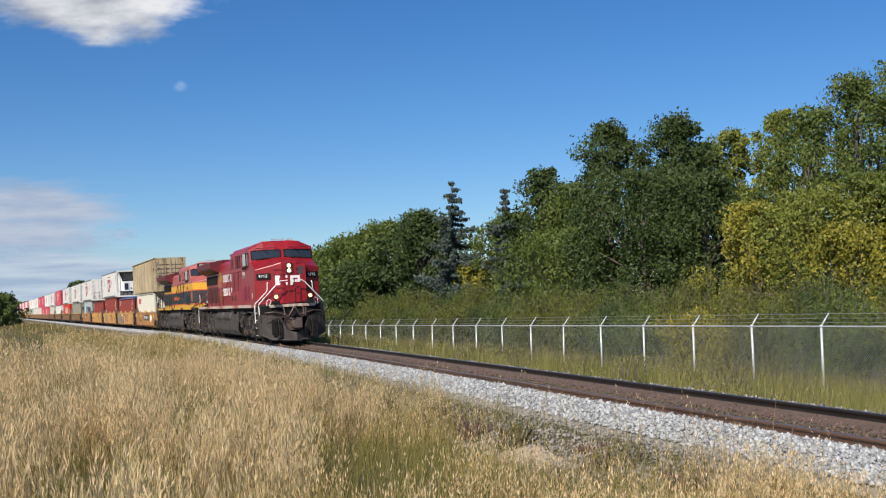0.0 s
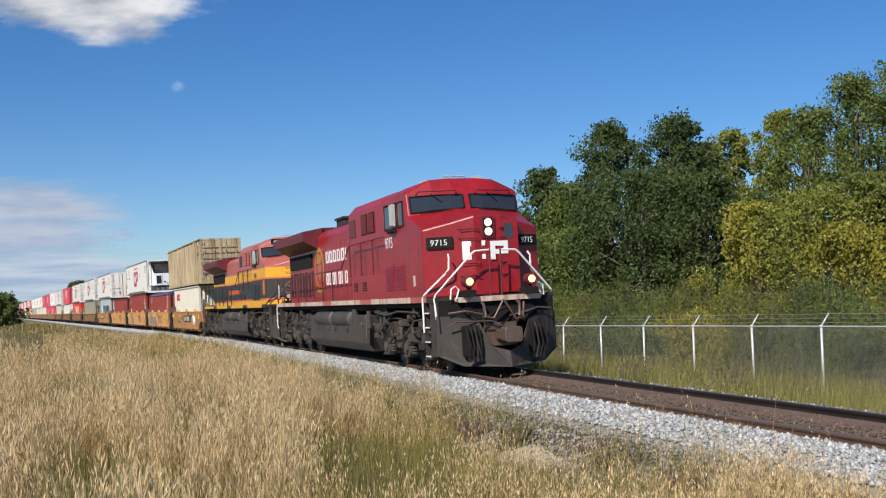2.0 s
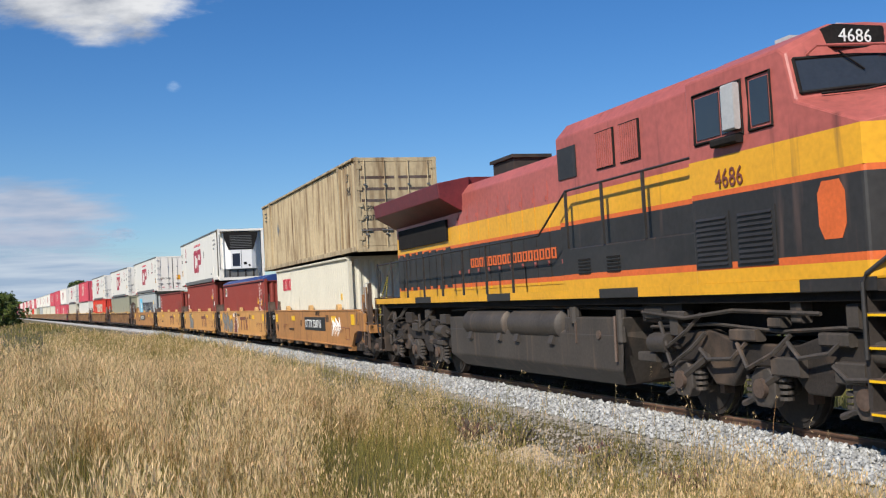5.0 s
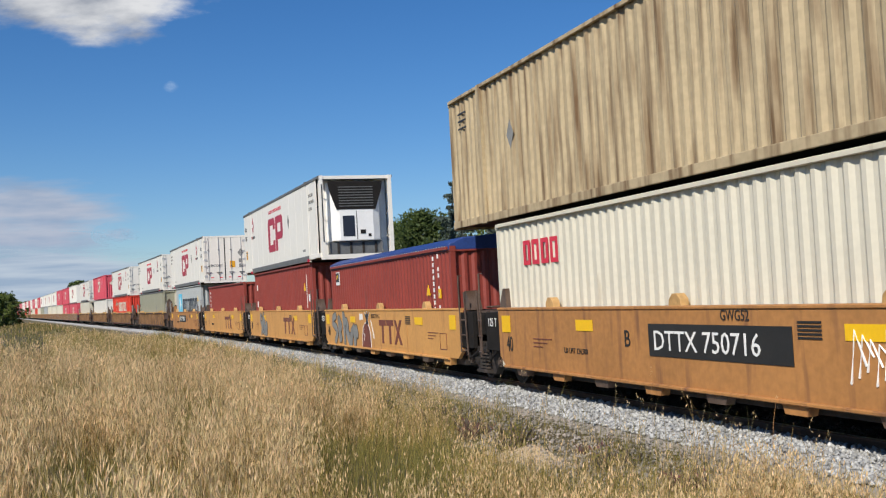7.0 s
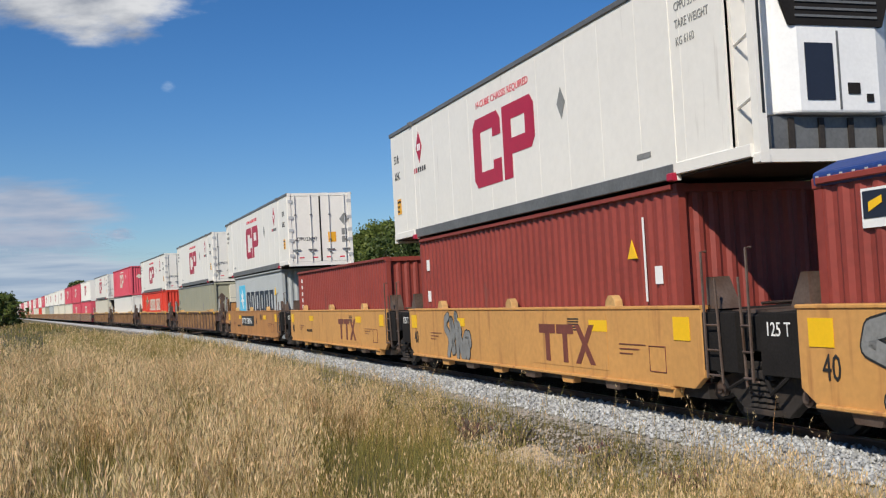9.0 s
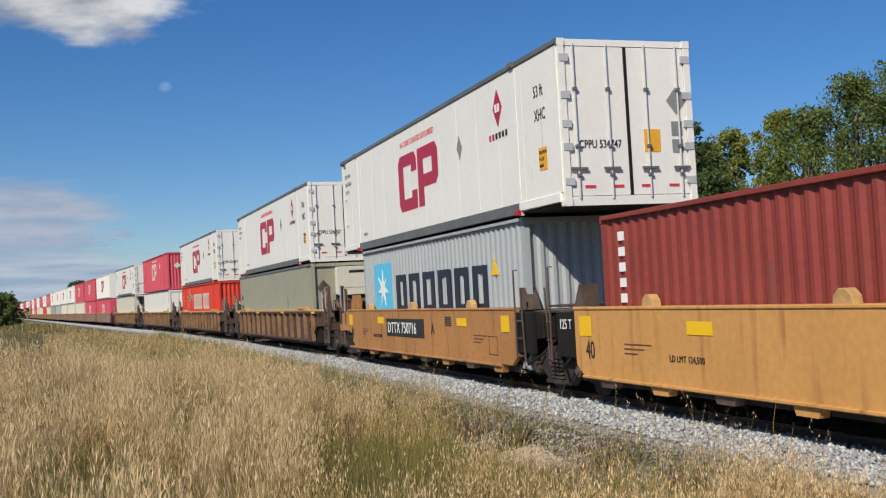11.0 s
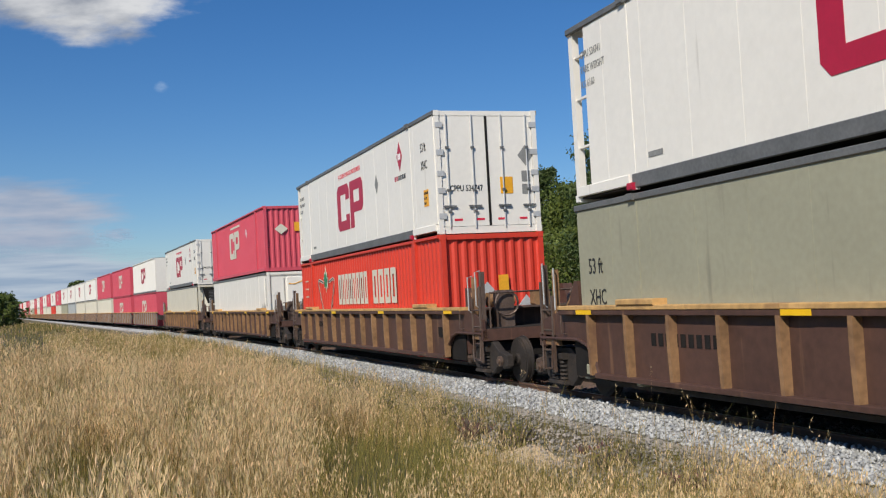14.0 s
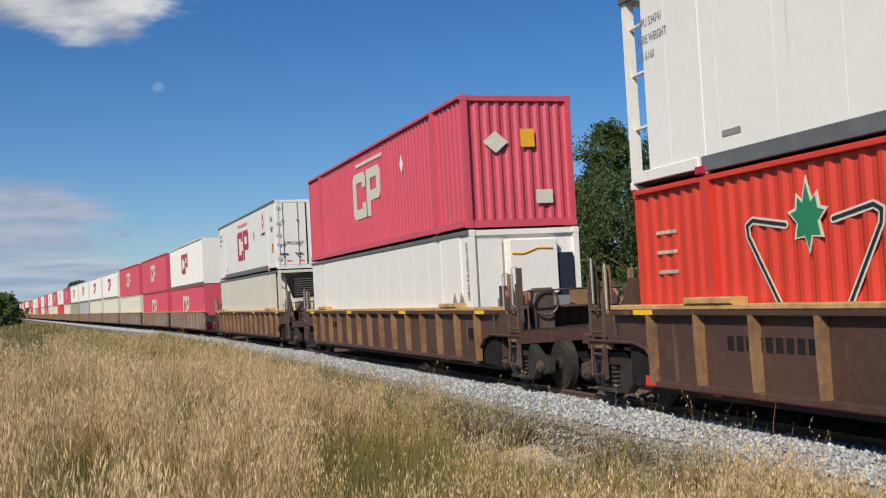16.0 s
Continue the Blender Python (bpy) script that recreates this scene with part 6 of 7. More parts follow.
def buff_unit(length, first, last, label):
    """One platform of an articulated five-unit well car for forty-foot containers."""
    t = thing("well_car", label, "well car", "well cars of the train")
    h = length / 2
    w0, w1 = -6.55, 6.55
    paint = "well_rusty" if first or last else "well"
    part("floor", Shape().box(w0, w1, -1.15, 1.15, 0.28, 0.35).box(w0, w1, -1.3, -1.15, 0.3, 0.5).box(w0, w1, 1.15, 1.3, 0.3, 0.5), "under", t)
    for sy in (-1, 1):
        y0, y1 = sorted((sy * 1.36, sy * 1.45))
        pts = [(w0 + 0.1, 0.44), (w1 - 0.1, 0.44), (w1 + 0.15, 0.6), (w1 + 0.15, 1.5), (w0 - 0.15, 1.5), (w0 - 0.15, 0.6)]
        if first:
            pts = [(w0 + 0.1, 0.44), (w1 - 0.6, 0.44), (w1 - 0.25, 0.82), (w1 + 0.1, 0.9), (w1 + 0.95, 0.9), (w1 + 0.95, 1.42), (w1 + 0.2, 1.5), (w0 - 0.15, 1.5), (w0 - 0.15, 0.6)]
        if last:
            pts = [(-x, z) for x, z in [(w0 + 0.1, 0.44), (w1 - 0.6, 0.44), (w1 - 0.25, 0.82), (w1 + 0.1, 0.9), (w1 + 0.95, 0.9), (w1 + 0.95, 1.42), (w1 + 0.2, 1.5), (w0 - 0.15, 1.5), (w0 - 0.15, 0.6)]][::-1]
        part("side_sill", Shape().prism_y(pts, y0, y1), paint, t, bevel=0.012)
        part("top_chord", Shape().box(w0 - 0.15, w1 + 0.15, min(sy * 1.28, sy * 1.47), max(sy * 1.28, sy * 1.47), 1.5, 1.55, 0.012), paint, t)
        part("bottom_chord", Shape().box(w0 + 0.15, w1 - 0.65, min(sy * 1.3, sy * 1.5), max(sy * 1.3, sy * 1.5), 0.40, 0.45, 0.012), paint, t)
        for k in range(8):
            x = w0 + 0.9 + k * 1.62
            part("lifting_lug", Shape().prism_y([(x - 0.26, 0.42), (x + 0.26, 0.42), (x + 0.2, 0.28), (x - 0.2, 0.28)], min(sy * 1.3, sy * 1.44), max(sy * 1.3, sy * 1.44)), paint if k % 2 else "steel", t)
        for x in (-4.3, -0.1, 4.1):
            s = Shape().prism_y([(x - 0.17, 1.54), (x + 0.17, 1.54), (x + 0.15, 1.64), (x + 0.06, 1.72), (x - 0.06, 1.72), (x - 0.15, 1.64)], min(sy * 1.28, sy * 1.42), max(sy * 1.28, sy * 1.42))
            part("guide", s, "well_edge", t, bevel=0.01)
    yo = -1.455
    for x in (w0 + 0.05, -3.2, 3.4, w1 - 0.55):
        big = x in (w0 + 0.05, w1 - 0.55)
        mark("reflector", t, flat_xz(rect(x, x + (0.42 if big else 0.62), 1.08 if big else 1.16, 1.4 if big else 1.34), yo), "mark_yellow")
    for x in (-5.0, 4.4):
        for k in range(3):
            mark("stencil", t, flat_xz(rect(x, x + 0.8 - 0.2 * k, 0.98 - 0.07 * k, 0.995 - 0.07 * k), yo), "mark_brown")
    for k in range(5):
        mark("placard", t, flat_xz(rect(2.6, 3.02, 1.16 + 0.045 * k, 1.185 + 0.045 * k), yo), "mark_black")
    text("stencil", "LD LMT 124,500", 0.13, (-3.7, yo - 0.004, 0.78), "mark_black", t)
    text("stencil", "40", 0.42, (w0 + 0.25, yo - 0.004, 0.72), "mark_black", t, sx=0.75)
    mark("data_box", t, Shape().tube([(5.3, yo - 0.003, 0.62), (5.75, yo - 0.003, 0.62), (5.75, yo - 0.003, 0.98), (5.3, yo - 0.003, 0.98), (5.3, yo - 0.003, 0.62)], 0.008, 4), "mark_brown")
    for end in (1, -1):
        x = end * w1 + end * 0.1
        solo = (first and end == 1) or (last and end == -1)
        if solo:
            end_gear(t, x, end, paint, True)
            freight_truck(t, end * 7.15)
        else:
            s = Shape().prism_y([(x, 0.52), (x + end * 0.5, 0.95), (x + end * 1.1, 0.98), (x + end * 1.1, 1.42), (x, 1.5)], -1.34, 1.34)
            part("end_casting", s, "black", t, bevel=0.02)
            plate = part("end_plate", Shape().box(min(x + end * 0.05, x + end * 0.8), max(x + end * 0.05, x + end * 0.8), -1.43, -1.35, 0.7, 1.46, 0.01), "black", t)
            if end == -1:
                text("stencil", "125 T", 0.24, (x - 0.68, -1.436, 1.18), "white_paint", plate, sx=0.85)
            g1, g2 = (x + end * 0.25, x + end * 0.5) if end == 1 else (x + end * 0.86, x + end * 1.08)
            part("grab_iron", Shape().tube([(g1, -1.44, 0.62), (g1, -1.52, 0.62), (g1, -1.52, 2.25), (g1, -1.44, 2.25)], 0.018, 5), "steel", t)
            part("grab_iron", Shape().tube([(g2, -1.46, 0.55), (g2, -1.5, 1.9)], 0.018, 5), "steel", t)
            for z in (0.66, 0.98, 1.3):
                part("step", Shape().tube([(g1, -1.5, z), (g2, -1.5, z)], 0.015, 4), "steel", t)
            for sy in (-1, 1):
                part("guide_post", Shape().prism_y([(x - end * 0.02, 1.5), (x + end * 0.36, 1.5), (x + end * 0.12, 1.92), (x, 1.92)], min(sy * 1.02, sy * 1.3), max(sy * 1.02, sy * 1.3)), "steel", t)
            part("walkway", Shape().box(min(x + end * 0.4, x + end * 1.15), max(x + end * 0.4, x + end * 1.15), -1.2, 1.2, 1.44, 1.48).tube([(x + end * 1.05, -1.2, 1.56), (x + end * 1.05, 1.2, 1.56)], 0.022, 5), "steel", t)
            part("brake_pipe", Shape().tube([(x + end * 0.2, -1.38, 0.8), (x + end * 0.6, -1.45, 0.5), (x + end * 0.95, -1.3, 0.7), (x + end * 1.1, -1.1, 0.95)], 0.028, 6), "black", t)
    if not last:
        freight_truck(t, -h)
    return t


def brown_unit(length, label, material="well_brown", detail=True):
    """A ribbed stand-alone well car for fifty-three-foot containers."""
    t = thing("well_car", label, "well car", "well cars of the train")
    h = length / 2
    wl = h - 3.0
    part("floor", Shape().box(-wl, wl, -1.2, 1.2, 0.28, 0.35), "under", t)
    for sy in (-1, 1):
        y0, y1 = sorted((sy * 1.34, sy * 1.40))
        arch = [(wl - 0.75, 0.46), (wl - 0.6, 0.72), (wl - 0.35, 0.92), (wl, 1.0), (wl + 1.55, 1.0)]
        pts = [(-x, z) for x, z in arch[::-1]] + arch + [(wl + 1.55, 1.30), (wl + 0.6, 1.5), (-wl - 0.6, 1.5), (-wl - 1.55, 1.30)]
        part("side_sill", Shape().prism_y(pts, y0, y1), material, t)
        part("top_chord", Shape().box(-wl - 0.5, wl + 0.5, min(sy * 1.3, sy * 1.52), max(sy * 1.3, sy * 1.52), 1.42, 1.5, 0.01), material, t)
        n = 9
        for k in range(n):
            a = -wl - 0.5 + k * (2 * wl + 1) / n
            part("top_edge", Shape().box(a, a + (2 * wl + 1) / n - 0.01, min(sy * 1.3, sy * 1.53), max(sy * 1.3, sy * 1.53), 1.5, 1.57, 0.01), "well_edge", t)
        part("bottom_chord", Shape().box(-wl + 0.75, wl - 0.75, min(sy * 1.32, sy * 1.52), max(sy * 1.32, sy * 1.52), 0.42, 0.5, 0.01), material, t)
        m = 13
        for k in range(m + 1):
            x = -wl + 0.6 + k * (2 * wl - 1.2) / m
            part("rib", Shape().prism_x([(sy * 1.39, 0.46), (sy * 1.51, 0.46), (sy * 1.53, 1.0), (sy * 1.53, 1.43), (sy * 1.39, 1.43)], x - 0.04, x + 0.04), "rib", t)
        for x in (-wl + 2.2, wl - 2.2):
            s = Shape().box(x - 0.55, x + 0.55, min(sy * 1.30, sy * 1.56), max(sy * 1.30, sy * 1.56), 1.57, 1.66, 0.015)
            part("lock_guide", s, "well_edge", t)
        part("pocket", Shape().box(wl - 1.25, wl - 0.95, min(sy * 1.40, sy * 1.43), max(sy * 1.40, sy * 1.43), 0.9, 1.12), "black", t)
    for x in (-wl + 0.2, -wl * 0.35, wl * 0.3, wl - 0.55):
        mark("reflector", t, flat_xz(rect(x, x + 0.55, 1.43, 1.50), -1.525), "mark_yellow")
    for k in range(10):
        mark("stencil", t, flat_xz(rect(-wl + 2.4 + 0.2 * k, -wl + 2.53 + 0.2 * k, 0.98, 1.16), -1.402), "black")
    text("stencil", "20", 0.16, (-wl + 1.62, -1.405, 1.22), "well_edge", t, sx=0.8)
    text("stencil", "40", 0.16, (-wl + 1.62, -1.405, 1.02), "well_edge", t, sx=0.8)
    for end in (1, -1):
        end_gear(t, end * (wl + 0.25), end, material, True)
        part("arch_lip", Shape().tube([(end * (wl - 0.72), -1.42, 0.46), (end * (wl - 0.58), -1.42, 0.73), (end * (wl - 0.33), -1.42, 0.93), (end * wl, -1.42, 1.01), (end * (wl + 1.5), -1.42, 1.01)], 0.03, 6), material, t)
        # added black sheet behind the near arch stands in for the shade inside
        part("side_liner", Shape().box(min(end * (wl - 0.95), end * (wl + 0.3)), max(end * (wl - 0.95), end * (wl + 0.3)), -1.335, -1.315, 0.4, 1.2), "black", t)
        if detail:
            freight_truck(t, end * (h - 1.85))
    return t


# ---- the consist ----
def reefer_front(t, L, W, H, shell="reefer", face="white_paint"):
    """The cooling machine in the front end of a refrigerated container, inside its open end frame."""
    x = L - 0.55
    part("bulkhead", Shape().box(x - 0.08, x, -W + 0.08, W - 0.08, 0.16, H - 0.1), shell, t)
    unit = part("cooling_unit", Shape().prism_z([(x, -0.98), (x + 0.34, -0.86), (x + 0.46, -0.6), (x + 0.46, 0.6), (x + 0.34, 0.86), (x, 0.98)], 0.62, H - 0.22), face, t, "white cooling unit with a black grille", bevel=0.03)
    part("grille", Shape().prism_x([(-0.98, H - 0.2), (0.98, H - 0.2), (0.94, H - 0.5), (0.7, H - 1.18), (-0.7, H - 1.18), (-0.94, H - 0.5)], x + 0.42, x + 0.475), "black", unit)
    for k in range(8):
        z = H - 1.08 + 0.095 * k
        part("slat", Shape().box(x + 0.475, x + 0.49, -0.62, 0.62, z, z + 0.03), "reefer_rail", unit)
    part("hatch", Shape().box(x + 0.455, x + 0.47, -0.5, -0.08, 0.78, 1.5, 0.0), "navy", unit)
    part("gauge", Shape().box(x + 0.455, x + 0.475, 0.12, 0.3, 0.86, 1.0).box(x + 0.455, x + 0.475, 0.4, 0.5, 0.76, 0.86), "black", unit)
    part("seam", Shape().box(x + 0.455, x + 0.468, -0.015, 0.015, 0.66, 1.66), "reefer_rail", unit)
    part("skirt", Shape().box(x, x + 0.3, -0.95, 0.95, 0.16, 0.6, 0.02), "reefer_rail", t)
    for k in range(4):
        part("skirt_rib", Shape().box(x + 0.3, x + 0.33, -0.7 + 0.45 * k, -0.62 + 0.45 * k, 0.18, 0.58), "under", t)
    for sy in (-1, 1):
        for z in (0.75, 1.55, 2.3):
            part("frame_brace", Shape().tube([(x, sy * (W - 0.1), z), (L - 0.1, sy * (W - 0.08), z + 0.12)], 0.025, 5), shell, t)


def diamond(t, x, z, r, y, material, name="placard"):
    mark(name, t, flat_xz([(x - r * 0.62, z), (x, z - r), (x + r * 0.62, z), (x, z + r)], y), material)


def white_box(front):
    """A white fifty-three-foot refrigerated container; front is 'doors' or 'unit' at its leading end."""
    t = container("reefer", "reefer", 16.15, 2.9, 2.59, "white insulated container with a red owner's mark, stacked high", door_front=front == "doors", bare_front=front == "unit", bare_rear=front == "doors")
    y, d = -1.318, 1 if front == "doors" else -1
    two_block_mark(t, -1.75, 0.75, 1.42, y, "cp_red")
    text("stencil", "H-CUBE CHASSIS REQUIRED", 0.2, (-1.5, y - 0.002, 2.38), "mark_red", t, sx=1.1)
    diamond(t, d * 2.95 if d > 0 else 2.6, 1.75, 0.27, y, "mark_grey")
    x = 5.25 if d > 0 else -5.55
    diamond(t, x, 2.2, 0.38, y, "cp_red", "emblem")
    mark("emblem", t, flat_xz(rect(x - 0.12, x - 0.02, 2.12, 2.28), y - 0.006), "white_paint")
    mark("emblem", t, flat_xz(rect(x + 0.02, x + 0.11, 2.12, 2.28), y - 0.006), "white_paint")
    for k in range(6):
        mark("stencil", t, flat_xz(rect(x - 0.5 + 0.17 * k, x - 0.4 + 0.17 * k, 1.60, 1.72), y), "cp_red" if k < 2 else "mark_black")
    ex = 7.0 if d > 0 else -7.75
    text("stencil", "53 ft", 0.3, (ex, y - 0.004, 2.05), "mark_black", t, sx=0.75)
    text("stencil", "XHC", 0.3, (ex, y - 0.004, 1.62), "mark_black", t, sx=0.75)
    sg = mark("sign", t, flat_xz(rect(ex + 0.12, ex + 0.46, 0.72, 1.12), y), "mark_gold")
    for k, words in enumerate(("CAUTION", "9-6 1/2", "HIGH")):
        text("stencil", words, 0.085, (ex + 0.14, y - 0.01, 1.01 - 0.12 * k), "mark_black", sg, sx=0.85)
    for k, words in enumerate(("CPPU 534741", "TARE WEIGHT", "KG 6160")):
        text("stencil", words, 0.17, (-ex - 0.62 if d > 0 else 6.35, y - 0.002, 2.3 - 0.24 * k), "mark_grey", t, sx=0.75)
    mark("stencil", t, flat_xz(rect(5.1 if d < 0 else -5.6, 5.5 if d < 0 else -5.2, 0.42, 0.5), y), "mark_grey")
    L = 16.15 / 2
    if front == "doors":
        part("bulkhead", Shape().box(-L + 0.55, -L + 0.62, -1.26, 1.26, 0.16, 2.8), "reefer", t)
        part("cooling_unit", Shape().box(-L + 0.1, -L + 0.55, -0.85, 0.85, 0.6, 2.7, 0.05), "reefer", t)
        for z in (0.9, 1.7, 2.4):
            part("frame_brace", Shape().tube([(-L + 0.58, -1.24, z), (-L + 0.1, -1.24, z)], 0.03, 5), "reefer", t)
        def plate(y0, y1, z0, z1, m, name="sign"):
            part(name, Shape().box(L - 0.035, L - 0.022, y0, y1, z0, z1), m, t)
        plate(0.30, 0.62, 0.92, 1.32, "mark_gold")
        part("placard", Shape().add([(L - 0.02, 0.98, 1.58), (L - 0.02, 0.78, 1.83), (L - 0.02, 0.98, 2.08), (L - 0.02, 1.18, 1.83)], [(0, 1, 2, 3)]), "mark_grey", t)
        plate(0.86, 1.08, 1.2, 1.46, "mark_grey", "placard")
        plate(0.86, 1.08, 0.9, 1.14, "mark_grey", "placard")
        text("stencil", "CPPU 534747", 0.2, (L - 0.02, -0.98, 1.0), "mark_black", t, (90, 0, 90), sx=0.72)
        for a in (-0.9, -0.35, 0.2, 0.75):
            plate(a, a + 0.2, 0.30, 0.35, "mark_red", "reflector")
    else:
        reefer_front(t, L, 1.295, 2.9)
        part("stencil", Shape().box(L + 0.002, L + 0.006, -1.24, -1.2, 0.6, 2.6), "mark_black", t)
    return t


def build_train():
    build_locomotives()
    J = [-91.5, -107.6, -123.0, -138.4, -154.2, -170.5]
    for i in range(5):
        w = buff_unit(J[i] - J[i + 1], i == 0, i == 4, ["orange-buff well car platform with white graffiti, rust streaks", "buff well car platform sprayed with grey graffiti", "buff well car platform with large brown letters",
                                                         "buff well car platform with yellow reflectors", "orange-buff end platform of a well car"][i])
        c = (J[i] + J[i + 1]) / 2
        y = -1.455
        if i in (0, 4):
            x = -98.7 - c if i == 0 else -163.0 - c
            pl = mark("number_panel", w, flat_xz(rect(x - 1.65, x + 1.65, 0.84, 1.3), y), "mark_black")
            text("number", "DTTX 750716", 0.40, (x - 1.52, y - 0.01, 0.93), "white_paint", pl, sx=1.08)
            text("stencil", "B" if i == 0 else "A", 0.36, (x - 2.4 if i == 0 else x + 2.2, y - 0.004, 0.95), "mark_black", w)
            if i == 0:
                text("stencil", "GWG52", 0.2, (x + 0.2, y - 0.004, 1.36), "mark_black", w, sx=0.9)
            for k in range(9):
                mark("scrawl", w, Shape().tube([(x + 2.6 + 0.13 * k, y - 0.004, 0.7 + 0.07 * (k % 3)), (x + 2.7 + 0.12 * k, y - 0.004, 1.28 - 0.05 * (k % 4)), (x + 2.85 + 0.12 * k, y - 0.004, 0.9 + 0.1 * (k % 2))], 0.014, 4), "white_paint") if i == 0 else None
        else:
            x = {1: -114.1, 2: -128.2, 3: -144.0}[i] - c
            mark("mark_panel", w, flat_xz(rect(x - 1.5, x + 1.5, 0.56, 1.42), y + 0.003), "well")
            for a, b, z0, z1 in ((-1.1, -0.42, 1.1, 1.26), (-0.84, -0.66, 0.62, 1.1), (-0.36, 0.3, 1.1, 1.26), (-0.12, 0.06, 0.62, 1.1)):
                mark("owner_mark", w, flat_xz(rect(x + a, x + b, z0, z1), y - 0.004), "mark_brown")
            for sgn in (1, -1):
                mark("owner_mark", w, flat_xz([(x + 0.72 - sgn * 0.36, 0.62), (x + 0.72 - sgn * 0.18, 0.62), (x + 0.72 + sgn * 0.36, 1.26), (x + 0.72 + sgn * 0.18, 1.26)], y - 0.004 - 0.001 * sgn), "mark_brown")
        if i in (1, 2):
            # spray-painted bulging forms with a dark outline
            strokes = [
                (0.11, [(-5.16, 1.35), (-5.48, 1.28), (-5.54, 1.11), (-5.07, 0.95), (-4.99, 0.78), (-5.24, 0.55)]),
                (0.11, [(-4.76, 1.26), (-4.71, 0.96), (-4.61, 0.63)]),
                (0.11, [(-4.7, 1.26), (-4.42, 1.03), (-4.58, 0.84), (-4.47, 0.64)]),
                (0.11, [(-4.1, 1.38), (-4.04, 1.02), (-3.98, 0.55)]),
                (0.11, [(-4.04, 1.36), (-3.95, 1.16), (-3.7, 1.18), (-3.56, 1.05), (-3.76, 0.93)]),
                (0.15, [(-3.67, 0.9), (-3.36, 0.6), (-3.18, 0.57), (-3.06, 0.83), (-2.78, 0.96), (-2.65, 0.8), (-2.7, 0.59)]),
                (0.12, [(-2.51, 0.97), (-2.41, 0.81)]),
            ]
            shift, size = (0.0, 1.0) if i == 1 else (-134.6 - c + 5.6 * 0.5, 0.5)
            for r, path in strokes:
                spray(w, [(shift + px * size, 0.96 + (pz - 0.96) * (1.0 if i == 1 else 1.05)) for px, pz in path], r * (1.0 if i == 1 else 0.8), y)
            if i == 1:
                b0 = -1.33
                bag = [(-0.46, 0.46), (0.46, 0.46), (0.44, 0.8), (0.32, 1.04), (0.14, 1.14), (-0.12, 1.14), (-0.32, 1.02), (-0.44, 0.8)]
                neck = [(-0.02, 1.12), (0.3, 1.12), (0.2, 1.24), (0.4, 1.48), (0.2, 1.4), (0.12, 1.5), (0.04, 1.4), (-0.14, 1.46), (0.06, 1.24)]
                for k, form in enumerate((bag, neck)):
                    cx, cz = (0.0, 0.8) if k == 0 else (0.13, 1.3)
                    mark("graffiti", w, Shape().prism_y([(b0 + cx + (px - cx) * 1.12, max(0.455, cz + (pz - cz) * 1.1)) for px, pz in form], y, y - 0.004 - 0.001 * k), "white_paint")
                    mark("graffiti", w, Shape().prism_y([(b0 + px, pz) for px, pz in form], y, y - 0.009 - 0.001 * k), "mark_brown" if k == 0 else "navy")
                spray(w, [(b0 - 0.2, 0.98), (b0 - 0.28, 0.86), (b0 - 0.14, 0.78), (b0 - 0.24, 0.66)], 0.012, y - 0.008, "white_paint", "mark_brown")
                for k in range(6):
                    mark("graffiti", w, flat_xz([(b0 - 0.75 + 0.07 * k, 1.24 + 0.03 * (k % 2)), (b0 - 0.69 + 0.07 * k, 1.24), (b0 - 0.66 + 0.06 * k, 1.44 - 0.03 * (k % 3)), (b0 - 0.72 + 0.06 * k, 1.42)], y), "white_paint")
                    mark("graffiti", w, flat_xz([(b0 + 0.5 + 0.05 * k, 1.2 - 0.09 * k), (b0 + 0.6 + 0.05 * k, 1.16 - 0.09 * k), (b0 + 0.56 + 0.05 * k, 1.26 - 0.08 * k)], y), "white_paint")
                text("stencil", "DTTX 750716 C", 0.17, (0.62 - 1.35, y - 0.004, 1.3), "mark_black", w, sx=0.8)
        ride(w, c)

    def load(kind, s0, z, **kw):
        t = container(kind, **kw)
        ride(t, s0, pose(0, 0, z))
        return t

    up = load("dry", -100.9, DECK2, material="tan", length=16.15, height=2.85, width=2.59, label="weathered tan container with brown rust streaks, doors shut")
    diamond(up, -4.6, 1.6, 0.28, -1.291, "mark_grey")
    for k in range(3):
        mark("stencil", up, flat_xz(rect(-7.5, -7.0, 2.45 - 0.16 * k, 2.49 - 0.16 * k), -1.296), "mark_black")
    text("stencil", "CPPU", 0.24, (8.052, -1.08, 1.22), "mark_black", up, (90, 0, 90), sx=0.7)
    text("stencil", "232788", 0.24, (8.052, -1.08, 0.94), "mark_black", up, (90, 0, 90), sx=0.7)
    text("stencil", "53'", 0.36, (6.95, -1.298, 2.2), "mark_black", up, sx=0.7)
    text("stencil", "XHC", 0.36, (6.95, -1.298, 1.78), "mark_black", up, sx=0.6)
    # dark bars across both doors paint the shade in their recessed grooves
    for z in (0.62, 1.5, 1.85, 2.2):
        for a, b in ((-1.12, -0.06), (0.06, 1.12)):
            part("door_band", Shape().box(8.035, 8.05, a, b, z, z + 0.085), "steel", up)
    lo = load("dry", -100.6, FLOOR, material="cream", height=2.85, label="cream corrugated container with a red mark, in a well car", door_front=False)
    letter_bars(lo, -4.75, 1.98, 0.46, 4, 0.41, -1.216, "mark_red", "owner_mark")
    mark("sign", lo, flat_xz(rect(5.0, 5.14, 1.5, 1.7), -1.215, d=0.02), "mark_yellow")
    m2 = load("dry", -115.75, FLOOR, material="maroon", height=2.6, label="maroon open-top container under a blue tarpaulin", door_front=False)
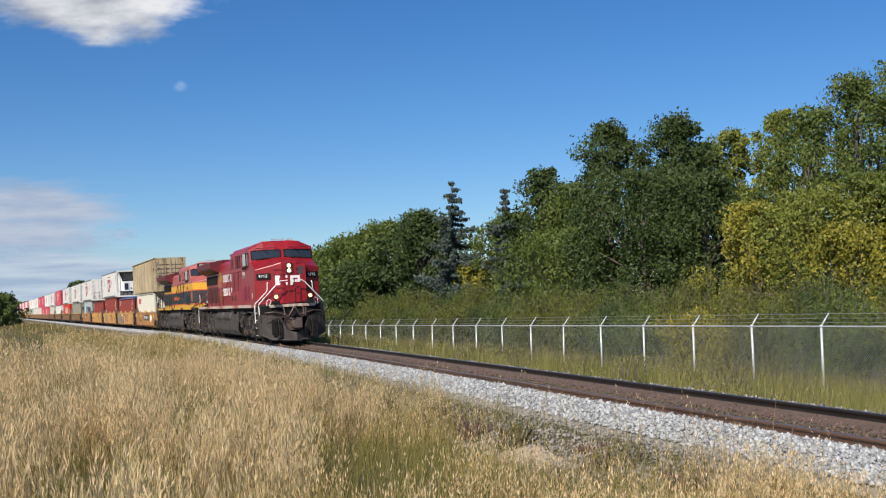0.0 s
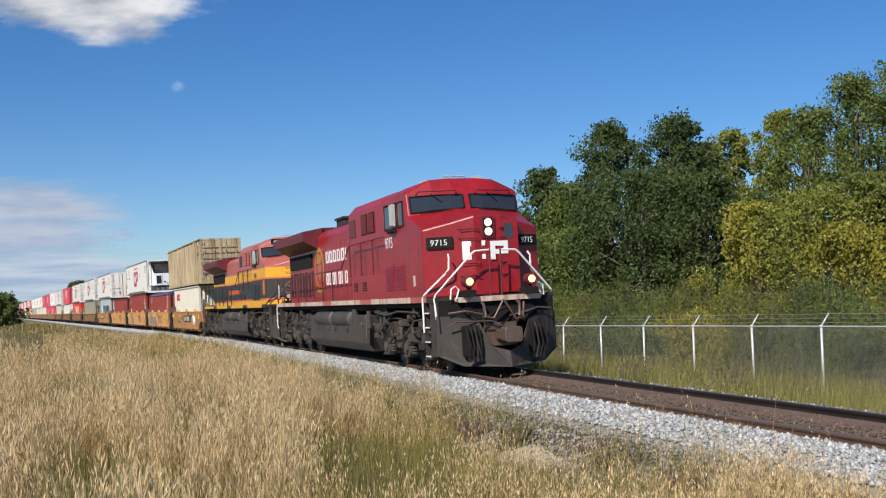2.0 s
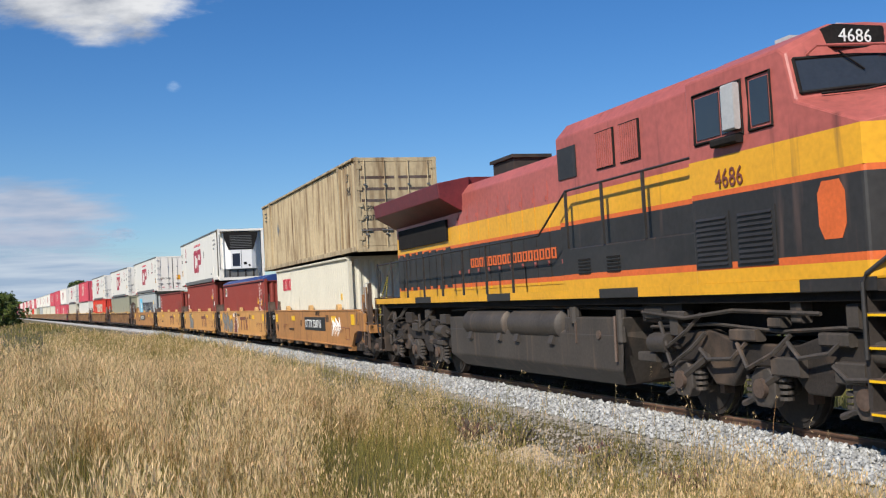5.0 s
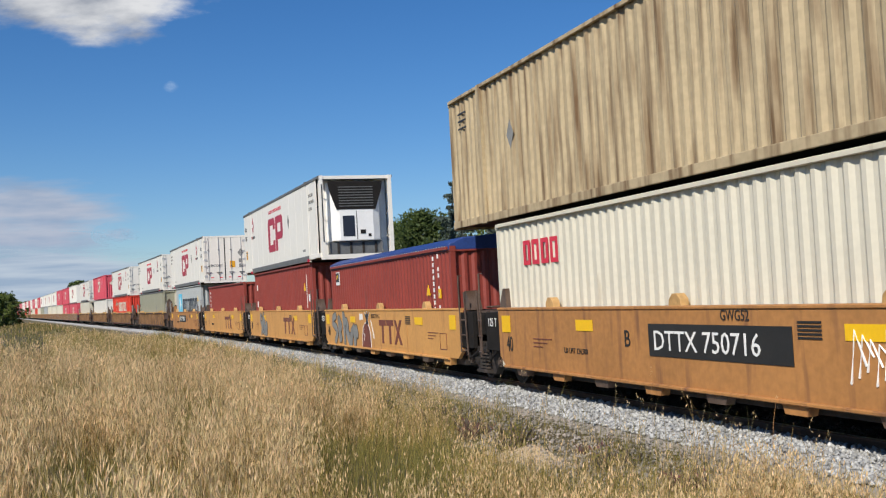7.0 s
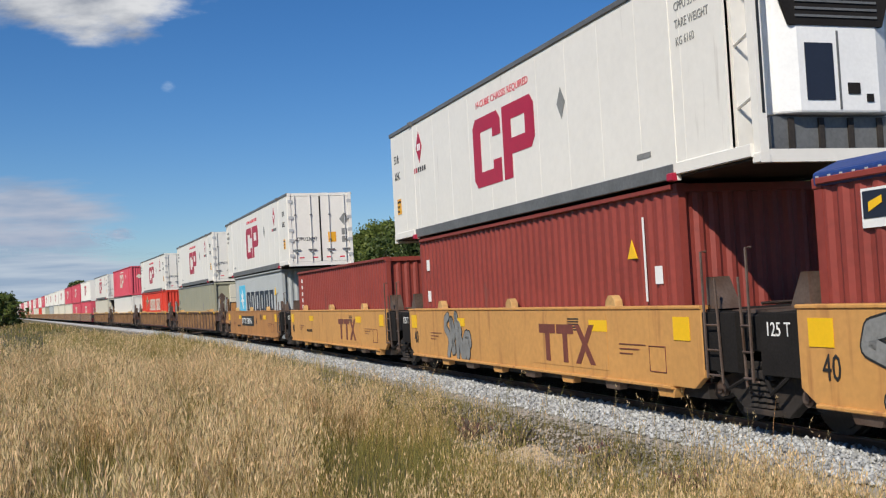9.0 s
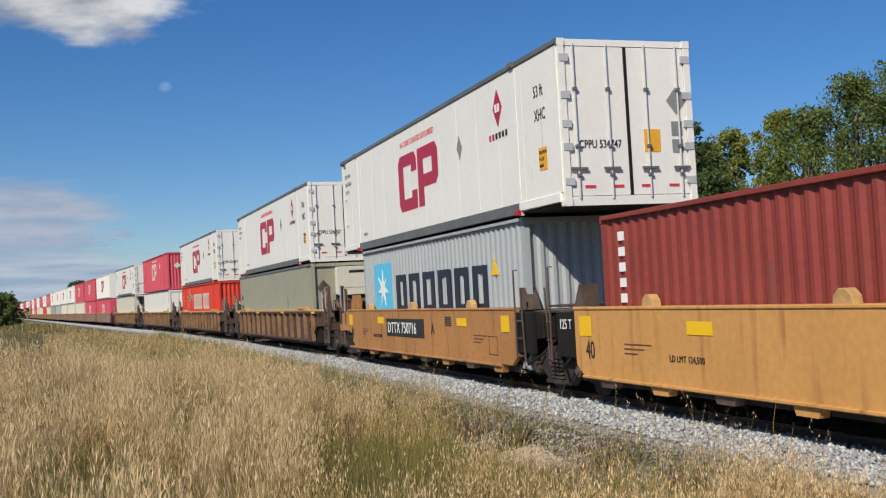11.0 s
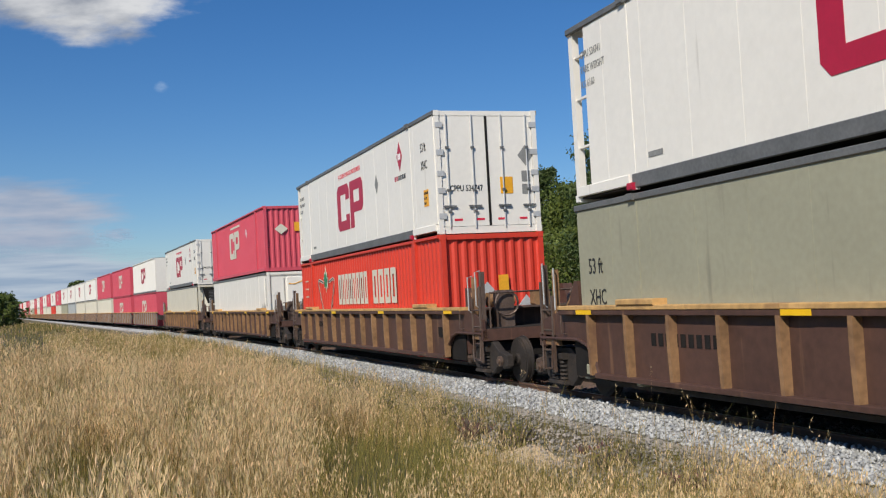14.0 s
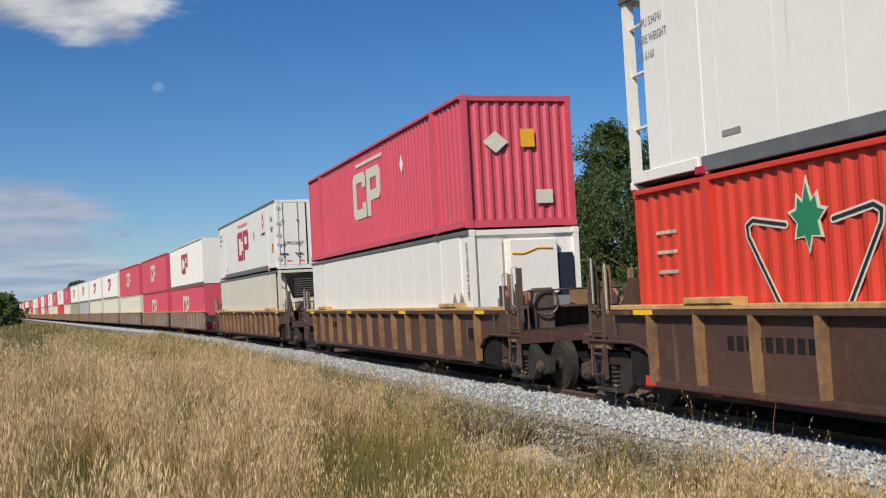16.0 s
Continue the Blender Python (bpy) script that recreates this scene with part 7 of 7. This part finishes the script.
    tarp = Shape().prism_x([(-1.24, 2.5), (-1.25, 2.66), (-0.9, 2.8), (0, 2.86), (0.9, 2.8), (1.25, 2.66), (1.24, 2.5)], -6.08, 6.08)
    part("tarpaulin", tarp, "tarp", m2, "blue tarpaulin lashed along its edge", bevel=0.03)
    for k in range(60):
        part("lashing", Shape().box(-6.0 + 0.2 * k, -5.96 + 0.2 * k, -1.262, -1.25, 2.54, 2.62), "silver", m2)
    mark("sign", m2, flat_xz(rect(-5.32, -4.88, 1.98, 2.40), -1.215, d=0.02), "white_paint")
    mark("sign", m2, flat_xz(rect(-5.29, -4.91, 2.08, 2.37), -1.235, d=0.008), "navy")
    mark("sign", m2, flat_xz([(-5.20, 2.15), (-5.00, 2.23), (-5.00, 2.31), (-5.20, 2.25)], -1.244, d=0.006), "mark_yellow")
    mark("sign", m2, flat_xz([(4.2, 1.5), (4.5, 1.5), (4.35, 1.76)], -1.215, d=0.012), "mark_yellow")
    mark("sign", m2, flat_xz(rect(5.1, 5.3, 1.42, 1.64), -1.215, d=0.012), "mark_yellow")
    for k in range(9):
        mark("stencil", m2, flat_xz(rect(4.75, 4.83, 2.32 - 0.15 * k, 2.42 - 0.15 * k), -1.215, d=0.012), "white_paint")
        if k % 3 != 1:
            mark("stencil", m2, flat_xz(rect(5.12, 5.2, 2.36 - 0.15 * k, 2.46 - 0.15 * k), -1.215, d=0.012), "white_paint")
    m3 = load("dry", -130.85, FLOOR, material="maroon", height=2.89, label="maroon corrugated container under a white one", door_front=False)
    m4 = load("dry", -146.2, FLOOR, material="maroon", height=2.62, label="maroon corrugated container with nothing on top", door_front=False)
    for k in range(6):
        mark("stencil", m4, flat_xz(rect(-5.55, -5.35, 2.2 - 0.24 * k, 2.34 - 0.24 * k), -1.216, d=0.006), "white_paint")
    for ob in (m3,):
        for x, z in ((-5.6, 2.1), (-5.6, 1.35), (5.35, 1.5)):
            mark("stencil", ob, flat_xz(rect(x, x + 0.2, z, z + 0.26), -1.215, d=0.012), "white_paint")
        mark("stencil", ob, flat_xz(rect(5.05, 5.09, 1.25, 2.5), -1.215, d=0.012), "white_paint")
        mark("sign", ob, flat_xz([(4.55, 1.9), (4.85, 1.9), (4.7, 2.18)], -1.215, d=0.012), "mark_yellow")
    wu = white_box("unit")
    ride(wu, -130.75, pose(0, 0, DECK2))
    g5 = load("dry", -161.6, FLOOR, material="grey_box", height=2.89, label="light grey corrugated container with a blue star emblem", door_front=False)
    mark("emblem", g5, flat_xz(rect(-4.95, -3.15, 1.15, 2.45), -1.216, d=0.006), "sky_blue")
    star = []
    for k in range(14):
        r = 0.52 if k % 2 == 0 else 0.17
        star.append((-4.05 + r * 1.1 * math.sin(k * math.tau / 14), 1.75 + r * math.cos(k * math.tau / 14)))
    mark("emblem", g5, flat_xz(star, -1.223, d=0.01), "white_paint")
    letter_bars(g5, -2.75, 1.1, 0.98, 6, 1.18, -1.216, "navy", "name_block")
    mark("sign", g5, flat_xz([(4.3, 1.85), (4.7, 1.85), (4.5, 2.2)], -1.215, d=0.012), "mark_yellow")
    wd = white_box("doors")
    ride(wd, -161.5, pose(0, 0, DECK2))

    # the ribbed brown cars and their double stacks
    J = [-170.5, -194.0, -217.5, -240.8, -264.1]
    bu = None
    for a, b in zip(J, J[1:]):
        if bu is None:
            bu = brown_unit(23.3, "brown ribbed well car with scuffed ochre edges, ladders and brake wheel")
            ride(bu, (a + b) / 2)
            first = bu
        else:
            c = copy_thing(first, Matrix.Identity(4))
            ride(c, (a + b) / 2)
    ol = container("reefer", "olive", 16.15, 2.86, 2.59, "grey-olive insulated container low in a well car", bare_front=True, door_front=False)
    part("bulkhead", Shape().box(7.42, 7.98, -1.29, 1.29, 0.16, 2.76), "olive", ol)
    part("machine_recess", Shape().box(7.98, 8.03, -0.42, 1.0, 0.5, 1.72), "navy", ol)
    part("shelf", Shape().box(7.98, 8.24, -0.5, 1.02, 1.42, 1.5).box(7.98, 8.2, -0.46, 0.98, 0.62, 0.8), "reefer_rail", ol)
    part("unit_cover", Shape().box(7.98, 8.22, -0.42, 0.88, 1.66, 2.7, 0.05), "cream", ol, "cream cooling unit cover", bevel=0.02)
    mark("stencil", ol, Shape().box(8.22, 8.226, 0.05, 0.8, 2.46, 2.56), "mark_black")
    part("seam", Shape().box(8.22, 8.225, -0.4, 0.86, 1.92, 1.935), "reefer_rail", ol)
    diamond(ol, 3.7, 1.5, 0.3, -1.318, "mark_grey")
    part("placard", Shape().add([(8.0, -0.86, 1.66), (8.0, -0.6, 1.96), (8.0, -0.86, 2.26), (8.0, -1.12, 1.96)], [(0, 1, 2, 3)]), "steel", ol)
    text("stencil", "53 ft", 0.36, (-7.7, -1.322, 1.72), "mark_black", ol, sx=0.75)
    text("stencil", "XHC", 0.36, (-7.7, -1.322, 1.22), "mark_black", ol, sx=0.75)
    ride(ol, -182.85, pose(0, 0, FLOOR))
    ride(copy_thing(wd, Matrix.Identity(4)), -182.8, pose(0, 0, DECK2))

    tr = container("dry", "tire_red", 16.15, 2.89, 2.59, "orange-red corrugated container with cream lettering", door_front=False)
    letter_bars(tr, -2.3, 1.35, 0.95, 8, 0.46, -1.291, "cream", "name_block")
    letter_bars(tr, 1.9, 1.35, 0.95, 4, 0.62, -1.291, "cream", "name_block")
    for dx in (-1, 1):
        side = [(-4.1 + dx * 0.24, 0.62), (-4.1 + dx * 1.16, 2.02), (-4.1 + dx * 1.18, 2.16), (-4.1 + dx * 1.06, 2.22), (-4.1 + dx * 0.42, 2.12)]
        spray(tr, side, 0.022, -1.292, "mark_black", "cream")
    leaf = [(0, -0.42), (0.08, -0.2), (0.3, -0.22), (0.24, 0.0), (0.42, 0.16), (0.26, 0.2), (0.22, 0.4), (0.1, 0.3), (0, 0.62), (-0.1, 0.3), (-0.22, 0.4), (-0.26, 0.2), (-0.42, 0.16), (-0.24, 0.0), (-0.3, -0.22), (-0.08, -0.2)]
    mark("emblem", tr, flat_xz([(-4.1 + 0.86 * x, 2.12 + 0.86 * z) for x, z in leaf], -1.292, d=0.012), "cream")
    mark("emblem", tr, flat_xz([(-4.1 + 0.7 * x, 2.12 + 0.72 * z) for x, z in leaf], -1.292, d=0.02), "mark_green")
    for k in range(3):
        mark("stencil", tr, flat_xz(rect(-7.5, -6.95, 2.2 - 0.28 * k, 2.25 - 0.28 * k), -1.291, d=0.006), "sill")
    for yy, zz, m in ((-0.62, 0.95, "mark_grey"), (-0.2, 1.45, "silver"), (0.78, 1.1, "silver")):
        part("placard", Shape().add([(8.06, yy, zz - 0.3), (8.06, yy - 0.26, zz), (8.06, yy, zz + 0.3), (8.06, yy + 0.26, zz), (8.08, yy, zz - 0.3), (8.08, yy - 0.26, zz), (8.08, yy, zz + 0.3), (8.08, yy + 0.26, zz)], [(0, 1, 2, 3), (4, 5, 6, 7), (0, 1, 5, 4), (1, 2, 6, 5), (2, 3, 7, 6), (3, 0, 4, 7)]), m, tr)
    part("sign", Shape().box(8.05, 8.06, 0.1, 0.35, 1.5, 1.9), "mark_gold", tr)
    text("stencil", "53'", 0.32, (8.062, 0.1, 0.6), "white_paint", tr, (90, 0, 90), sx=0.8)
    ride(tr, -206.3, pose(0, 0, FLOOR))
    ride(copy_thing(wd, Matrix.Identity(4)), -206.35, pose(0, 0, DECK2))

    lw = container("reefer", "reefer", 16.15, 2.86, 2.59, "plain white insulated container low in a well car", bare_front=True, door_front=False)
    part("bulkhead", Shape().box(7.42, 7.98, -1.29, 1.29, 0.16, 2.76), "reefer", lw)
    unit = part("cooling_unit", Shape().box(7.98, 8.16, -0.42, 0.72, 1.42, 2.62, 0.03), "reefer", lw, "white cooling unit cover with a yellow swoosh", bevel=0.02)
    part("panel", Shape().box(7.98, 8.05, -1.1, -0.55, 0.3, 2.66, 0.01).box(7.98, 8.0, -0.5, 0.8, 0.2, 0.95, 0.01), "reefer", unit)
    part("tray", Shape().box(7.98, 8.42, -0.72, 0.82, 1.08, 1.36, 0.02), "mark_grey", unit)
    part("fan_box", Shape().box(7.98, 8.1, 0.78, 1.12, 1.0, 2.3, 0.02), "navy", unit)
    part("bracket", Shape().prism_y([(7.98, 0.8), (8.36, 1.08), (7.98, 1.08)], -0.66, -0.6).prism_y([(7.98, 0.8), (8.36, 1.08), (7.98, 1.08)], 0.7, 0.76), "silver", unit)
    text("stencil", "CAUTION 9-6 HIGH", 0.14, (7.86, -1.32, 2.6), "mark_black", lw, (90, 90, 0), sx=1.0)
    for k in range(2):
        diamond(lw, 7.0 + 0.45 * k, 1.3, 0.24, -1.318, "mark_grey")
    part("unit_stripe", Shape().tube([(8.165, -0.36, 2.32), (8.165, -0.1, 2.30), (8.165, 0.25, 2.42), (8.165, 0.6, 2.40)], 0.025, 5), "mark_gold", lw)
    ride(lw, -229.8, pose(0, 0, FLOOR))
    pk = container("dry", "pink", 16.15, 2.89, 2.59, "faded pink-red corrugated container with a cream mark", door_front=False)
    two_block_mark(pk, -1.7, 0.95, 1.35, -1.291, "cream")
    diamond(pk, 3.4, 2.0, 0.24, -1.291, "white_paint")
    mark("stencil", pk, flat_xz(rect(-1.3, 1.6, 2.48, 2.58), -1.291), "cream")
    part("placard", Shape().add([(8.07, -0.55, 1.62), (8.07, -0.85, 1.86), (8.07, -0.55, 2.1), (8.07, -0.25, 1.86)], [(0, 1, 2, 3)]), "cream", pk)
    part("sign", Shape().box(8.06, 8.07, 0.05, 0.38, 1.75, 2.15), "mark_gold", pk)
    part("sign", Shape().box(8.06, 8.07, 0.35, 0.75, 0.5, 0.8), "cream", pk)
    ride(pk, -229.85, pose(0, 0, DECK2))
    cr = container("reefer", "cream", 16.15, 2.86, 2.59, "cream insulated container low in a well car", bare_front=True, door_front=False)
    reefer_front(cr, 16.15 / 2, 1.295, 2.86, "cream", "cream")
    ride(cr, -252.6, pose(0, 0, FLOOR))
    ride(copy_thing(wd, Matrix.Identity(4)), -252.6, pose(0, 0, DECK2))

    # the rest of the train, running back to the horizon in shorter articulated cars
    far = thing("well_car", "grey-brown sprayed well car far back in the train", "well car", "well cars of the train")
    part("floor", Shape().box(-8.3, 8.3, -1.2, 1.2, 0.28, 0.35), "under", far)
    for sy in (-1, 1):
        part("side_sill", Shape().box(-8.3, 8.3, min(sy * 1.34, sy * 1.45), max(sy * 1.34, sy * 1.45), 0.44, 1.5, 0.02), "far_well", far)
        part("top_edge", Shape().box(-8.4, 8.4, min(sy * 1.3, sy * 1.5), max(sy * 1.3, sy * 1.5), 1.5, 1.57), "well_edge", far)
        for k in range(12):
            x = -7.9 + k * 1.436
            part("rib", Shape().box(x - 0.045, x + 0.045, min(sy * 1.45, sy * 1.51), max(sy * 1.45, sy * 1.51), 0.46, 1.5), "rib", far)
    for sx in (-1, 1):
        part("end_platform", Shape().box(min(sx * 8.3, sx * 9.2), max(sx * 8.3, sx * 9.2), -1.3, 1.3, 0.9, 1.3, 0.02), "under", far)
    part("truck", Shape().box(-10.3, -8.1, -1.2, -1.05, 0.3, 0.8, 0.05).box(-10.3, -8.1, 1.05, 1.2, 0.3, 0.8, 0.05).tube([(-10.1, -0.85, 0.46), (-10.1, 0.85, 0.46)], 0.46, 14).tube([(-8.3, -0.85, 0.46), (-8.3, 0.85, 0.46)], 0.46, 14), "black", far)
    pool = {"W": far_container("reefer", "white container with a red mark, far back in the train", "cp_red"), "P": far_container("pink", "pink-red container with a cream mark, far back", "cream"),
            "T": far_container("tire_red", "orange-red corrugated container far back in the train"), "G": far_container("grey_box", "grey corrugated container far back in the train"),
            "C": far_container("cream", "cream container far back in the train"), "O": far_container("olive", "grey-olive container far back in the train")}
    pool["L"] = pool["C"]
    used = set()

    def again(ob):
        if ob in used:
            return copy_thing(ob, Matrix.Identity(4))
        used.add(ob)
        return ob

    stack = ["WP", "PP", "PL", "WC", "WC", "WG", "WO", "PL", "WT", "PL", "WC", "PP", "WL", "PT", "WO", "WC", "PP", "PL", "WP", "WT", "TL", "WC", "PP", "WG"]
    c = -264.1 - 11.2
    for u, l in stack:
        ride(again(far), c)
        ride(again(pool[l]), c - 0.2, pose(0, 0, FLOOR))
        ride(again(pool[u]), c - 0.2, pose(0, 0, DECK2))
        c -= 18.45


def motions():
    """All that moves: the train along its track, the clouds with the wind, the grass swaying."""
    times = [float(t) for t in range(17)]
    for ob, s0, local in TRAIN:
        walk(ob, [(t, on_track(s0 + travelled(t)) @ local) for t in times])
    for ob, s0, local in TRAIN:
        if s0 > -172:
            for w in ob.children_recursive:
                if w.name.startswith("wheelset"):
                    at, r = Matrix.Translation(w.location), w["radius"]
                    walk(w, [(k / FPS, at @ pose(0, 0, 0, 0, math.degrees(travelled(k / FPS) / r) % 360, 0)) for k in range(481)])
    for ob, m, drift in CLOUDS:
        walk(ob, [(t, Matrix.Translation(Vector(drift) * t / 16) @ m) for t in (0.0, 8.0, 16.0)])
    for ob, c in SWAYING:
        rows = []
        for k in range(33):
            t = k * 0.5
            ph = 0.9 * t * math.tau * 0.5 - 0.7 * c[0] - 0.4 * c[1]
            rows.append((t, pose(*c, 1.0 * math.sin(ph * 0.8 + 1), 2.2 + 2.2 * math.sin(ph), 0)))
        walk(ob, rows)


build_ground()
build_ballast()
build_track()
build_fence()
build_trees()
build_train()
build_sky()
build_grass()
motions()
